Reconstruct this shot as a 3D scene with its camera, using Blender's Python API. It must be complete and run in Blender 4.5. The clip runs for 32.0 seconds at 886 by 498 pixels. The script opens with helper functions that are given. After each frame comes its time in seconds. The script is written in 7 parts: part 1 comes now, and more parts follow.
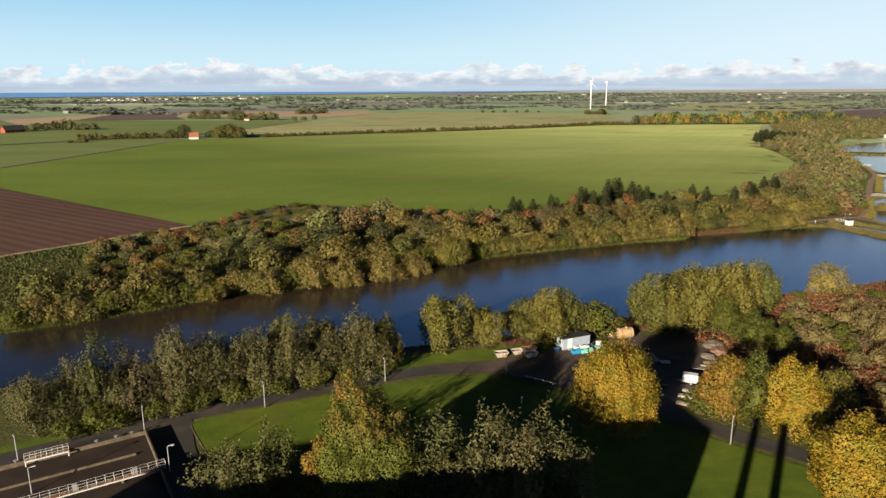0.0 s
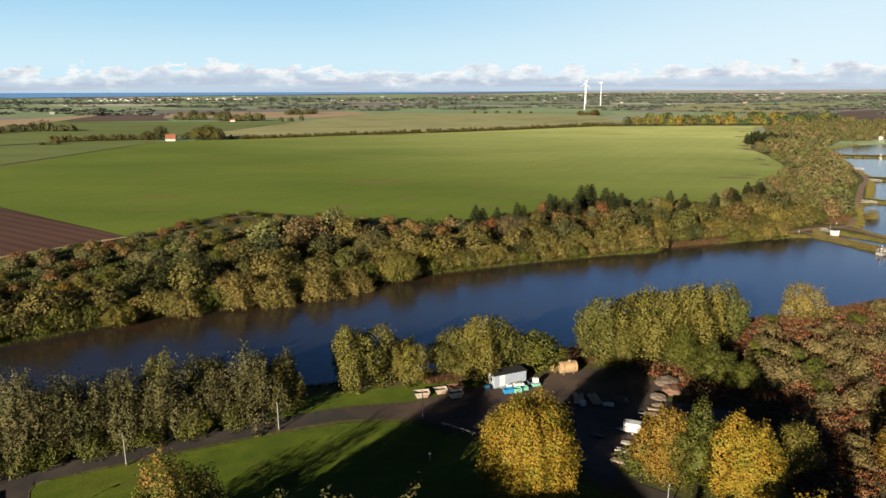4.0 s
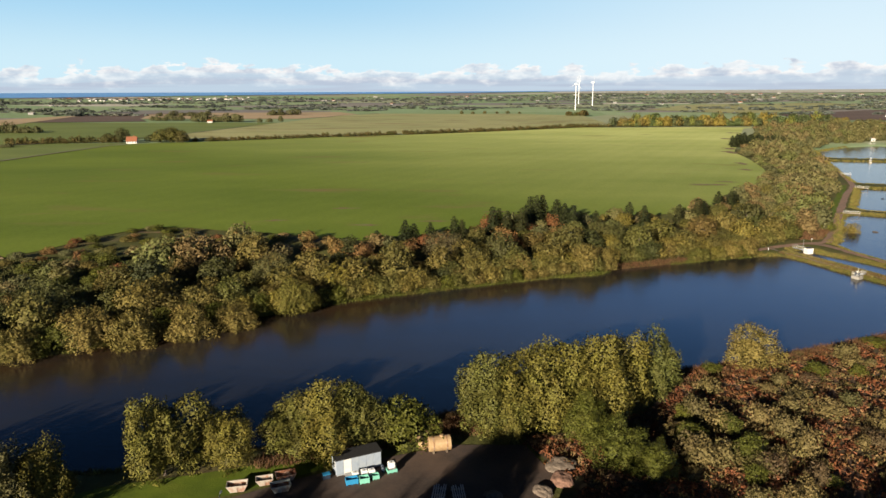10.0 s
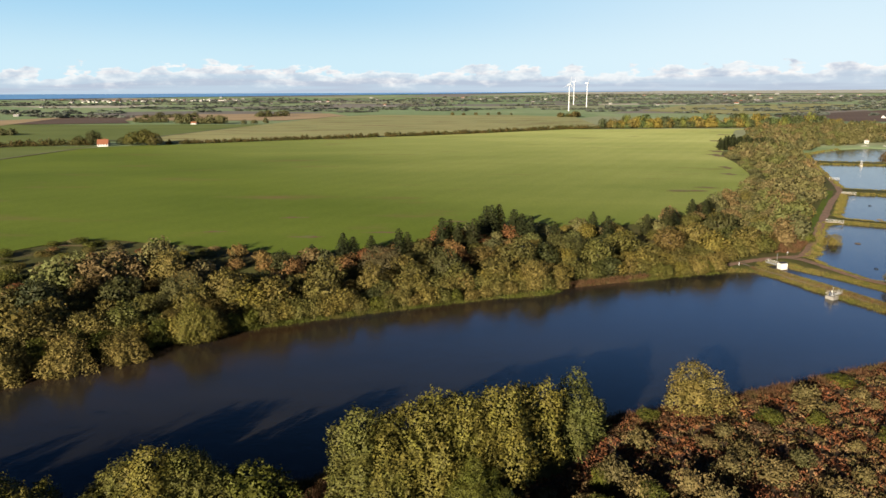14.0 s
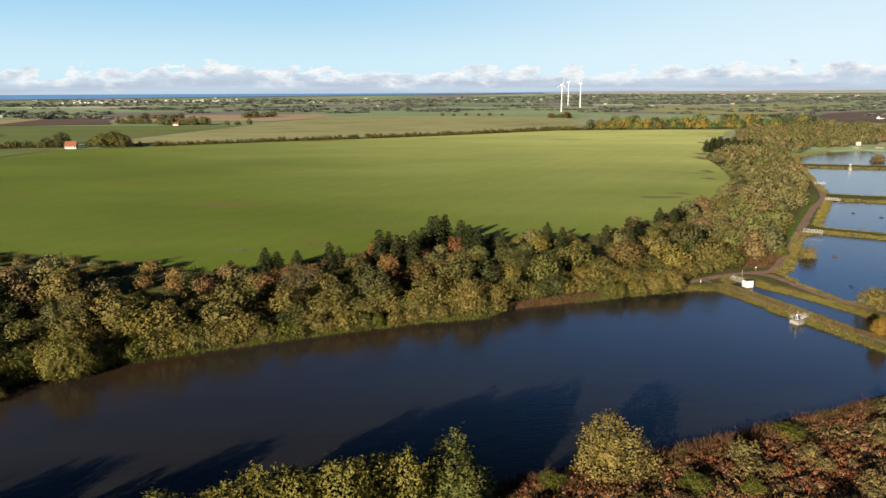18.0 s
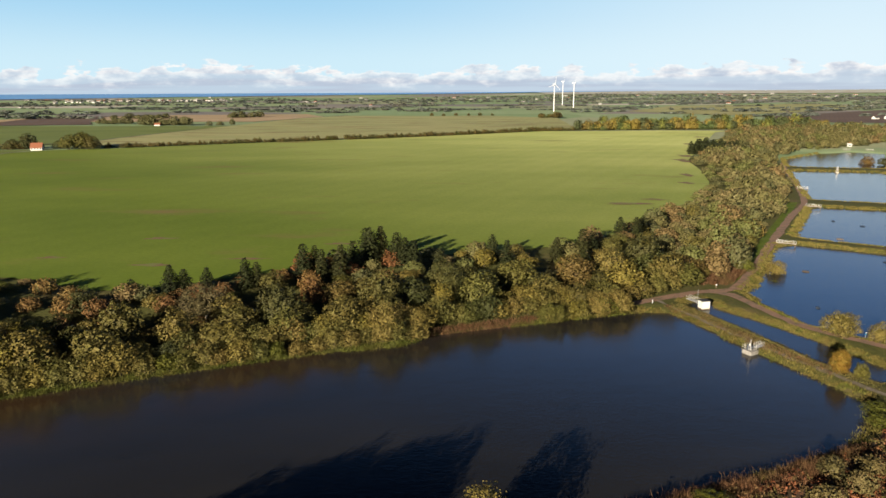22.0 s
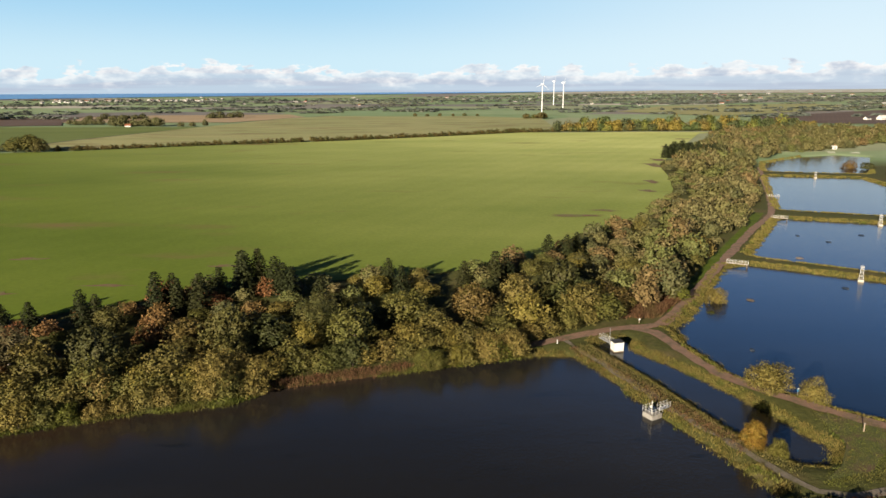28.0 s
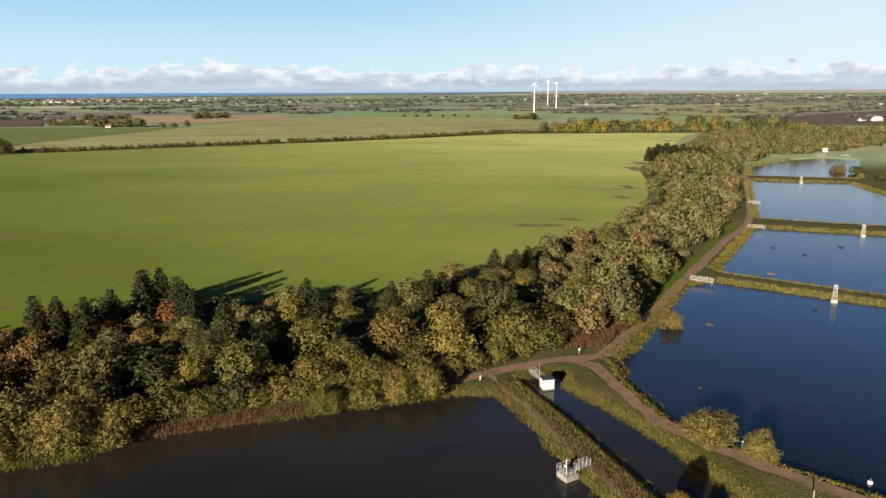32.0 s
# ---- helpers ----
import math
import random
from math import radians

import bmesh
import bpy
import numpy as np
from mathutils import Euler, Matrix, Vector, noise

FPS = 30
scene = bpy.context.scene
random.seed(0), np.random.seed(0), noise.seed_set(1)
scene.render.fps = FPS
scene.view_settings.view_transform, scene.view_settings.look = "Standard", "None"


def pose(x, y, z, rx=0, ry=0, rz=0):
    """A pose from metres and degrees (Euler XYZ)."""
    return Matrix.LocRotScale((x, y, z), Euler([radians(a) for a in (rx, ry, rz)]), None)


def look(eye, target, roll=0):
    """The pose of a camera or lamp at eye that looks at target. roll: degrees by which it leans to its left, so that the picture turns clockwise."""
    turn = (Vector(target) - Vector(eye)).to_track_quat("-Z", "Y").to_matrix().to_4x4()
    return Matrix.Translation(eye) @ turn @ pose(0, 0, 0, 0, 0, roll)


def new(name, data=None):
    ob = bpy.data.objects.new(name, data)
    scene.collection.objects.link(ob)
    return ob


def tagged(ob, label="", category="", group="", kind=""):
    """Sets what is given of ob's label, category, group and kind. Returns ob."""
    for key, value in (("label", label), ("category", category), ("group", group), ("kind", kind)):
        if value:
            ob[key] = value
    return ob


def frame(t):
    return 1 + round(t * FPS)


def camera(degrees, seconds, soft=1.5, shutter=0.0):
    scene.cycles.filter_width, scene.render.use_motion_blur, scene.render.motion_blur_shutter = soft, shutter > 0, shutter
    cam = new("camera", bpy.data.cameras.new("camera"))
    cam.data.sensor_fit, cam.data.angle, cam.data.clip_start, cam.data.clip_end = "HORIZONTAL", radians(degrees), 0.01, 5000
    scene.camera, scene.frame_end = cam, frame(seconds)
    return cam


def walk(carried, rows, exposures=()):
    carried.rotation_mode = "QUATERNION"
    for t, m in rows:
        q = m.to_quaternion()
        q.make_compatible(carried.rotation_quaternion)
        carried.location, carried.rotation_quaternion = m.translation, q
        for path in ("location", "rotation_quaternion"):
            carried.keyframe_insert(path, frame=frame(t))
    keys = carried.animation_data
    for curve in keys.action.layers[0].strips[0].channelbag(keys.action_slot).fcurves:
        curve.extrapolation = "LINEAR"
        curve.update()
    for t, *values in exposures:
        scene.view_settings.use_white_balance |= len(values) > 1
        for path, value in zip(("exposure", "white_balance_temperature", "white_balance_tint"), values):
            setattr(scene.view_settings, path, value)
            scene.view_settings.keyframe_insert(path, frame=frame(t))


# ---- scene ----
# Camera: a drone at 62 m that slides sideways and ahead over a lake
cam = camera(66.5, 32.0)
SIDE, AHEAD, LIFT = 208.49, 284.46, 250.4
ROWS = [
    (0.0, 0.0, 0.0, 0.0, 0.23, -19.34, -0.65),
    (0.5, 0.0107, 0.0094, 0.0001, 0.22, -19.33, -0.66),
    (1.0, 0.0215, 0.0188, 0.0002, 0.22, -19.32, -0.66),
    (1.5, 0.0322, 0.028, 0.0002, 0.2, -19.32, -0.66),
    (2.0, 0.0429, 0.0374, 0.0002, 0.2, -19.31, -0.66),
    (2.5, 0.0536, 0.0467, 0.0002, 0.19, -19.32, -0.66),
    (3.0, 0.0643, 0.056, 0.0001, 0.17, -19.31, -0.66),
    (3.5, 0.0751, 0.0653, 0.0002, 0.17, -19.31, -0.66),
    (5.5, 0.1185, 0.1038, 0.0004, 0.14, -19.27, -0.65),
    (6.0, 0.13, 0.1139, 0.0004, 0.14, -19.27, -0.65),
    (6.5, 0.1412, 0.1239, 0.0006, 0.14, -19.28, -0.67),
    (7.0, 0.1526, 0.1338, 0.0007, 0.15, -19.26, -0.66),
    (7.5, 0.1639, 0.1434, 0.0009, 0.14, -19.27, -0.67),
    (8.0, 0.1752, 0.1531, 0.0009, 0.13, -19.27, -0.65),
    (8.5, 0.1865, 0.1626, 0.0011, 0.11, -19.3, -0.64),
    (9.0, 0.1978, 0.1723, 0.0011, 0.1, -19.29, -0.63),
    (9.5, 0.2092, 0.1818, 0.0012, 0.1, -19.31, -0.63),
    (10.0, 0.2209, 0.1913, 0.0014, 0.09, -19.32, -0.63),
    (10.5, 0.233, 0.201, 0.0013, 0.09, -19.31, -0.62),
    (11.0, 0.2451, 0.2111, 0.0016, 0.08, -19.31, -0.61),
    (11.5, 0.2575, 0.2208, 0.0017, 0.06, -19.29, -0.61),
    (12.0, 0.2701, 0.2305, 0.0018, 0.07, -19.26, -0.62),
    (12.5, 0.2828, 0.2402, 0.002, 0.08, -19.28, -0.6),
    (13.0, 0.2954, 0.2497, 0.0019, 0.08, -19.27, -0.58),
    (13.5, 0.3078, 0.2591, 0.0018, 0.08, -19.26, -0.58),
    (14.0, 0.3202, 0.2685, 0.0017, 0.08, -19.25, -0.58),
    (14.5, 0.3328, 0.2778, 0.0016, 0.09, -19.25, -0.58),
    (16.5, 0.3853, 0.3176, 0.0009, 0.07, -19.22, -0.58),
    (17.0, 0.3985, 0.3275, 0.0011, 0.05, -19.21, -0.57),
    (17.5, 0.4118, 0.3373, 0.0012, 0.06, -19.21, -0.57),
    (18.0, 0.425, 0.3467, 0.0014, 0.06, -19.22, -0.56),
    (18.5, 0.4385, 0.3562, 0.0015, 0.06, -19.23, -0.55),
    (19.0, 0.452, 0.366, 0.0016, 0.06, -19.23, -0.55),
    (19.5, 0.4657, 0.3756, 0.0019, 0.06, -19.23, -0.55),
    (20.0, 0.4793, 0.3852, 0.002, 0.06, -19.24, -0.55),
    (20.5, 0.4928, 0.3951, 0.002, 0.07, -19.24, -0.56),
    (21.0, 0.5058, 0.4045, 0.0022, 0.07, -19.24, -0.56),
    (21.5, 0.5188, 0.4139, 0.0021, 0.06, -19.25, -0.56),
    (22.0, 0.5317, 0.4229, 0.0021, 0.05, -19.26, -0.56),
    (22.5, 0.5447, 0.4323, 0.0022, 0.04, -19.28, -0.56),
    (23.0, 0.558, 0.4414, 0.0026, 0.04, -19.31, -0.55),
    (23.5, 0.5711, 0.4504, 0.0023, 0.02, -19.28, -0.55),
    (24.0, 0.5845, 0.4596, 0.0025, 0.04, -19.29, -0.54),
    (24.5, 0.598, 0.4692, 0.0028, 0.04, -19.29, -0.52),
    (25.0, 0.6116, 0.4788, 0.003, 0.04, -19.28, -0.52),
    (25.5, 0.6256, 0.4886, 0.0032, 0.04, -19.29, -0.5),
    (27.5, 0.6797, 0.5276, 0.0033, 0.04, -19.27, -0.55),
    (28.0, 0.6925, 0.5373, 0.0032, 0.02, -19.29, -0.55),
    (28.5, 0.7052, 0.5468, 0.0032, 0.0, -19.29, -0.55),
    (29.0, 0.7178, 0.5563, 0.0033, 0.01, -19.28, -0.56),
    (29.5, 0.7294, 0.5649, 0.0036, -0.0, -19.3, -0.55),
    (30.0, 0.7415, 0.5743, 0.0035, -0.01, -19.31, -0.58),
    (30.5, 0.7536, 0.5835, 0.0036, -0.02, -19.32, -0.58),
    (31.0, 0.7658, 0.5929, 0.0037, -0.03, -19.3, -0.59),
    (31.5, 0.7778, 0.6023, 0.004, -0.03, -19.29, -0.6),
    (32.0, 0.79, 0.6117, 0.0042, -0.03, -19.29, -0.61),
]
walk(cam, [(t, pose(SIDE * x + 0.828 * y, AHEAD * y, 62 + LIFT * z, 90 - 13.184 + (pitch + 19.29), roll + 1.015, yaw + 0.217)) for t, x, y, z, yaw, pitch, roll in ROWS])

# ---- light: a low autumn sun behind the camera, clear sky with a bank of cumulus on the horizon ----
SUN_AZ, SUN_EL = 209.0, 14.3
world = bpy.data.worlds.new("sky")
scene.world = world
world.use_nodes = True
wt = world.node_tree
wt.nodes.clear()


def wmath(op, a, b=None, c=None):
    n = wt.nodes.new("ShaderNodeMath")
    n.operation = op
    for i, v in enumerate((a, b, c)):
        if v is None:
            continue
        if isinstance(v, (int, float)):
            n.inputs[i].default_value = v
        else:
            wt.links.new(v, n.inputs[i])
    return n.outputs[0]


def wramp(value, lo, hi):
    n = wt.nodes.new("ShaderNodeMapRange")
    n.interpolation_type = "SMOOTHSTEP"
    n.inputs["From Min"].default_value, n.inputs["From Max"].default_value = lo, hi
    wt.links.new(value, n.inputs["Value"])
    return n.outputs["Result"]


sky = wt.nodes.new("ShaderNodeTexSky")
sky.sky_type, sky.sun_disc = "NISHITA", False
sky.sun_elevation, sky.sun_rotation = radians(SUN_EL), radians(SUN_AZ)
sky.altitude, sky.air_density, sky.dust_density, sky.ozone_density = 50, 1.0, 0.2, 4.5
way = wt.nodes.new("ShaderNodeTexCoord").outputs["Generated"]
sep = wt.nodes.new("ShaderNodeSeparateXYZ")
wt.links.new(way, sep.inputs[0])
az = wmath("ARCTAN2", sep.outputs[0], sep.outputs[1])
el = wmath("ARCSINE", sep.outputs[2])


def wnoise(sx, sy, off, detail, rough):
    co = wt.nodes.new("ShaderNodeCombineXYZ")
    wt.links.new(wmath("MULTIPLY", az, sx), co.inputs[0])
    wt.links.new(wmath("MULTIPLY", el, sy), co.inputs[1])
    co.inputs[2].default_value = off
    n = wt.nodes.new("ShaderNodeTexNoise")
    n.inputs["Scale"].default_value, n.inputs["Detail"].default_value, n.inputs["Roughness"].default_value = 1.0, detail, rough
    wt.links.new(co.outputs[0], n.inputs["Vector"])
    return n.outputs["Fac"]


# cumulus: tops between one and a half and two and a half degrees, with flat greyer bases
puff = wnoise(30, 75, 3.1, 7, 0.55)
big = wnoise(7, 8, 9.4, 3, 0.5)
top = wmath("ADD", wmath("MULTIPLY", puff, 0.062), wmath("MULTIPLY", big, 0.030))
top = wmath("SUBTRACT", top, 0.014)
cover = wramp(wmath("SUBTRACT", top, el), 0.0010, 0.0050)
streak = wramp(wnoise(5, 120, 5.0, 4, 0.5), 0.42, 0.62)
cover = wmath("MULTIPLY", cover, wmath("ADD", 0.72, wmath("MULTIPLY", streak, 0.28)))
depth = wmath("SUBTRACT", top, el)
lit = wmath("MULTIPLY", wramp(depth, 0.024, 0.002), wramp(wnoise(34, 70, 1.0, 5, 0.6), 0.25, 0.6))
cloud = wt.nodes.new("ShaderNodeMix")
cloud.data_type = "RGBA"
cloud.inputs["A"].default_value, cloud.inputs["B"].default_value = (2.9, 3.35, 4.05, 1), (5.84, 5.73, 5.61, 1)
wt.links.new(lit, cloud.inputs["Factor"])
# bright haze low over the sea, deep blue overhead, dimmed to keep shade dark
haze = wt.nodes.new("ShaderNodeMix")
haze.data_type = "RGBA"
haze.inputs["A"].default_value, haze.inputs["B"].default_value = (2.18, 3.84, 5.15, 1), (3.6, 4.87, 5.5, 1)
wt.links.new(wramp(el, 0.135, 0.030), haze.inputs["Factor"])
# blue band above the view, set for the water's reflection, dimmer to the left
blue = wt.nodes.new("ShaderNodeMix")
blue.data_type = "RGBA"
side = wt.nodes.new("ShaderNodeMix")
side.data_type = "RGBA"
side.inputs["A"].default_value, side.inputs["B"].default_value = (0.24, 0.78, 2.1, 1), (1.15, 2.65, 5.8, 1)
wt.links.new(wramp(az, -0.62, 0.36), side.inputs["Factor"])
wt.links.new(side.outputs["Result"], blue.inputs["B"])
wt.links.new(wramp(el, 0.60, 0.24), blue.inputs["Factor"])
dome = wt.nodes.new("ShaderNodeMix")
dome.data_type = "RGBA"
wt.links.new(wramp(el, 0.25, 0.12), dome.inputs["Factor"])
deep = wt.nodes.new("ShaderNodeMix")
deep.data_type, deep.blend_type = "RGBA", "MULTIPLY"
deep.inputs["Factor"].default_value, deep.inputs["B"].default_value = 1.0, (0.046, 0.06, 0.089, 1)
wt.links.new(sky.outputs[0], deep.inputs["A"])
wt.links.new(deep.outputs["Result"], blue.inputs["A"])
wt.links.new(blue.outputs["Result"], dome.inputs["A"])
# the sky is paler opposite the sun
pale = wt.nodes.new("ShaderNodeMix")
pale.data_type = "RGBA"
pale.inputs["B"].default_value = (4.81, 5.5, 5.84, 1)
wt.links.new(wmath("MULTIPLY", wramp(az, -0.25, 0.6), 0.62), pale.inputs["Factor"])
wt.links.new(haze.outputs["Result"], pale.inputs["A"])
wt.links.new(pale.outputs["Result"], dome.inputs["B"])
mixed = wt.nodes.new("ShaderNodeMix")
mixed.data_type = "RGBA"
wt.links.new(cover, mixed.inputs["Factor"])
wt.links.new(dome.outputs["Result"], mixed.inputs["A"])
wt.links.new(cloud.outputs["Result"], mixed.inputs["B"])
bg = wt.nodes.new("ShaderNodeBackground")
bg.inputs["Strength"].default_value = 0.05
wt.links.new(mixed.outputs["Result"], bg.inputs["Color"])
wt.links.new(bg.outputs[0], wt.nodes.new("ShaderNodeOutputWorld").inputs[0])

sun = new("sun", bpy.data.lights.new("sun", "SUN"))
sun.data.energy, sun.data.angle, sun.data.color = 5.0, radians(0.53), (1.0, 0.86, 0.66)
a, e = radians(SUN_AZ), radians(SUN_EL)
sun.matrix_world = look((math.sin(a) * math.cos(e) * 50, math.cos(a) * math.cos(e) * 50, math.sin(e) * 50), (0, 0, 0))
scene.view_settings.exposure = 1.8

# ---- materials ----
def material(name):
    m = bpy.data.materials.new(name)
    m.use_nodes = True
    t = m.node_tree
    return m, t, t.nodes["Principled BSDF"]


def tex(t, scale, detail=4, rough=0.55, stretch=(1, 1, 1), space="Object", kind="ShaderNodeTexNoise"):
    co = t.nodes.new("ShaderNodeTexCoord")
    mp = t.nodes.new("ShaderNodeMapping")
    mp.inputs["Scale"].default_value = stretch
    t.links.new(co.outputs[space], mp.inputs[0])
    n = t.nodes.new(kind)
    n.inputs["Scale"].default_value = scale
    if kind == "ShaderNodeTexNoise":
        n.inputs["Detail"].default_value, n.inputs["Roughness"].default_value = detail, rough
    t.links.new(mp.outputs[0], n.inputs["Vector"])
    return n.outputs["Fac" if kind == "ShaderNodeTexNoise" else "Distance"]


def ramp(t, value, stops, constant=False):
    n = t.nodes.new("ShaderNodeValToRGB")
    r = n.color_ramp
    if constant:
        r.interpolation = "CONSTANT"
    while len(r.elements) < len(stops):
        r.elements.new(0.5)
    for e, (p, c) in zip(r.elements, stops):
        e.position, e.color = p, (*c, 1)
    t.links.new(value, n.inputs[0])
    return n.outputs[0]


def mix(t, fac, a, b, mode="MIX"):
    n = t.nodes.new("ShaderNodeMix")
    n.data_type, n.blend_type = "RGBA", mode
    for key, v in (("Factor", fac), ("A", a), ("B", b)):
        if isinstance(v, (int, float)):
            n.inputs[key].default_value = v
        elif isinstance(v, tuple):
            n.inputs[key].default_value = (*v, 1)
        else:
            t.links.new(v, n.inputs[key])
    return n.outputs["Result"]


def bump(t, p, value, strength, distance):
    n = t.nodes.new("ShaderNodeBump")
    n.inputs["Strength"].default_value, n.inputs["Distance"].default_value = strength, distance
    t.links.new(value, n.inputs["Height"])
    t.links.new(n.outputs[0], p.inputs["Normal"])


def surface(name, dark, light, scale, rough=0.8, metal=0.0, relief=0.02, stain=None, stain_scale=0.3, stretch=(1, 1, 1)):
    """A two-scale surface: fine grain between two colours, with broad stains of a third."""
    m, t, p = material(name)
    fine = tex(t, scale, 5, 0.6, stretch)
    col = ramp(t, fine, [(0.3, dark), (0.7, light)])
    if stain:
        col = mix(t, ramp(t, tex(t, stain_scale, 4, 0.6, stretch), [(0.45, (0, 0, 0)), (0.68, (1, 1, 1))]), col, stain)
    t.links.new(col, p.inputs["Base Color"])
    p.inputs["Roughness"].default_value, p.inputs["Metallic"].default_value = rough, metal
    p.inputs["Specular IOR Level"].default_value = 0.3
    bump(t, p, fine, 0.5, relief)
    return m


def leaf(name, stops, glow=0.08, spread=0.48, place=0.0, tip=None):
    """Foliage: one hue a plant from the ramp (or drifting from place to place), clumps and single leaves vary round it, light passes through in part."""
    m, t, p = material(name)
    info = t.nodes.new("ShaderNodeObjectInfo")
    geo = t.nodes.new("ShaderNodeNewGeometry")
    hue = info.outputs["Random"]
    if place:
        grow = t.nodes.new("ShaderNodeMapRange")
        grow.inputs["From Min"].default_value, grow.inputs["From Max"].default_value = 0.28, 0.72
        t.links.new(tex(t, place, 3, 0.7), grow.inputs[0])
        hue = grow.outputs[0]
    col = ramp(t, hue, stops)
    if tip:
        xyz = t.nodes.new("ShaderNodeSeparateXYZ")
        t.links.new(t.nodes.new("ShaderNodeTexCoord").outputs["Object"], xyz.inputs[0])
        up = t.nodes.new("ShaderNodeMapRange")
        up.inputs["From Min"].default_value, up.inputs["From Max"].default_value = tip[0], tip[1]
        t.links.new(xyz.outputs[2], up.inputs[0])
        col = mix(t, mix(t, 1.0, up.outputs[0], ramp(t, tex(t, 0.5, 3, 0.7), [(0.4, (0, 0, 0)), (0.58, (1, 1, 1))]), "MULTIPLY"), col, tip[2])
    clump = tex(t, 0.45, 3, 0.6)
    col = mix(t, ramp(t, clump, [(0.35, (0, 0, 0)), (0.7, (0.75, 0.75, 0.75))]), col, mix(t, 1.0, col, (0.86, 1.04, 0.9), "MULTIPLY"))
    col = mix(t, 1.0, col, (1.02, 1.0, 1.02), "MULTIPLY")
    each = ramp(t, geo.outputs["Random Per Island"], [(0.0, (1 - spread,) * 3), (1.0, (1 + spread * 0.8,) * 3)])
    col = mix(t, 1.0, col, each, "MULTIPLY")
    t.links.new(col, p.inputs["Base Color"])
    p.inputs["Roughness"].default_value, p.inputs["Specular IOR Level"].default_value = 0.7, 0.15
    tr = t.nodes.new("ShaderNodeBsdfTranslucent")
    t.links.new(col, tr.inputs["Color"])
    mx = t.nodes.new("ShaderNodeMixShader")
    mx.inputs[0].default_value = glow
    t.links.new(p.outputs[0], mx.inputs[1])
    t.links.new(tr.outputs[0], mx.inputs[2])
    t.links.new(mx.outputs[0], t.nodes["Material Output"].inputs[0])
    return m


def water(name, deep, silt, ripple, shallows=None):
    m, t, p = material(name)
    col = ramp(t, tex(t, 0.012, 3, 0.5, (1, 2.5, 1)), [(0.4, deep), (0.65, silt)])
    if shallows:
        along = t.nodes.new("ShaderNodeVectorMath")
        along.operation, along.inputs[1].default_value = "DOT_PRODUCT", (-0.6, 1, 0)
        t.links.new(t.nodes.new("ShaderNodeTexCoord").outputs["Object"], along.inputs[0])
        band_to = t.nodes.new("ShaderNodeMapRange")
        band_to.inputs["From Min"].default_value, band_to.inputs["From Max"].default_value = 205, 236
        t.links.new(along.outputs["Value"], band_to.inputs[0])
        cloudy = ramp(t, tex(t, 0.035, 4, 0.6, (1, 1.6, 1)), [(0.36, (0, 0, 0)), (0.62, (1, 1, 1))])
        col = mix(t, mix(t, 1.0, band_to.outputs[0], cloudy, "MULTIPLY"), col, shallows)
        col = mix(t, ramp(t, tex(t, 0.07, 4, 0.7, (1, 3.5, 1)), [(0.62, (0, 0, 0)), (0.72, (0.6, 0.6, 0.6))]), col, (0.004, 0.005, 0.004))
    t.links.new(col, p.inputs["Base Color"])
    p.inputs["Roughness"].default_value, p.inputs["IOR"].default_value = 0.09, 1.333
    p.inputs["Specular IOR Level"].default_value = 0.5
    waves = mix(t, 0.4, tex(t, 0.9, 4, 0.6, (1, 2.2, 1)), tex(t, 0.16, 3, 0.5, (1, 1.8, 1)))
    bump(t, p, waves, ripple, 0.12)
    return m


WOODS = [(0.0, (0.07256, 0.05564, 0.0145)), (0.12, (0.02997, 0.03144, 0.009166)), (0.25, (0.06047, 0.0508, 0.01261)), (0.36, (0.02177, 0.02419, 0.00821)), (0.5, (0.0508, 0.0508, 0.01114)), (0.62, (0.08703, 0.0653, 0.01597)), (0.74, (0.02903, 0.03049, 0.009166)), (0.86, (0.06289, 0.05564, 0.01158)), (0.96, (0.07256, 0.04837, 0.0145)), (1.0, (0.0774, 0.03627, 0.01158))]
PALES = [(0.0, (0.1089, 0.07593, 0.02126)), (0.25, (0.08355, 0.06835, 0.01824)), (0.5, (0.06581, 0.06177, 0.01518)), (0.75, (0.09365, 0.07088, 0.01924)), (1.0, (0.1062, 0.08355, 0.01518))]
M_WOOD = leaf("mixed_wood_foliage", WOODS, 0.08, 0.32)
SCRUB = [leaf(n, [(0.0, c), (1.0, c)], 0.08, 0.2) for n, c in (("dark_scrub_foliage", (0.0576, 0.0552, 0.02178)), ("olive_scrub_foliage", (0.08352, 0.07314, 0.0264)), ("tan_scrub_foliage", (0.09792, 0.0759, 0.03168)), ("green_scrub_foliage", (0.07632, 0.07728, 0.02376)), ("rusty_scrub_foliage", (0.1008, 0.06762, 0.02772)), ("pale_olive_foliage", (0.09504, 0.08142, 0.033)))]
ROWTREES = [leaf(n, [(0.0, c), (1.0, c)], 0.1, 0.3) for n, c in (("green_row_foliage", (0.04868, 0.06299, 0.02004)), ("yellow_row_foliage", (0.1317, 0.09736, 0.02004)), ("dark_row_foliage", (0.04009, 0.04581, 0.01832)), ("orange_row_foliage", (0.1088, 0.08017, 0.02176)), ("lime_row_foliage", (0.08586, 0.08878, 0.02004)))]
M_GOLDLEAF = leaf("golden_bush_foliage", [(0.0, (0.1033, 0.08062, 0.02116)), (1.0, (0.1134, 0.08319, 0.02318))], 0.12, 0.42)
M_RUSTLEAF = leaf("rusty_bush_foliage", [(0.0, (0.1031, 0.05154, 0.02004)), (0.5, (0.1145, 0.07559, 0.02291)), (1.0, (0.1002, 0.0378, 0.01489))], 0.1, 0.3)
M_PALE = leaf("pale_willow_foliage", PALES, 0.08, 0.32)
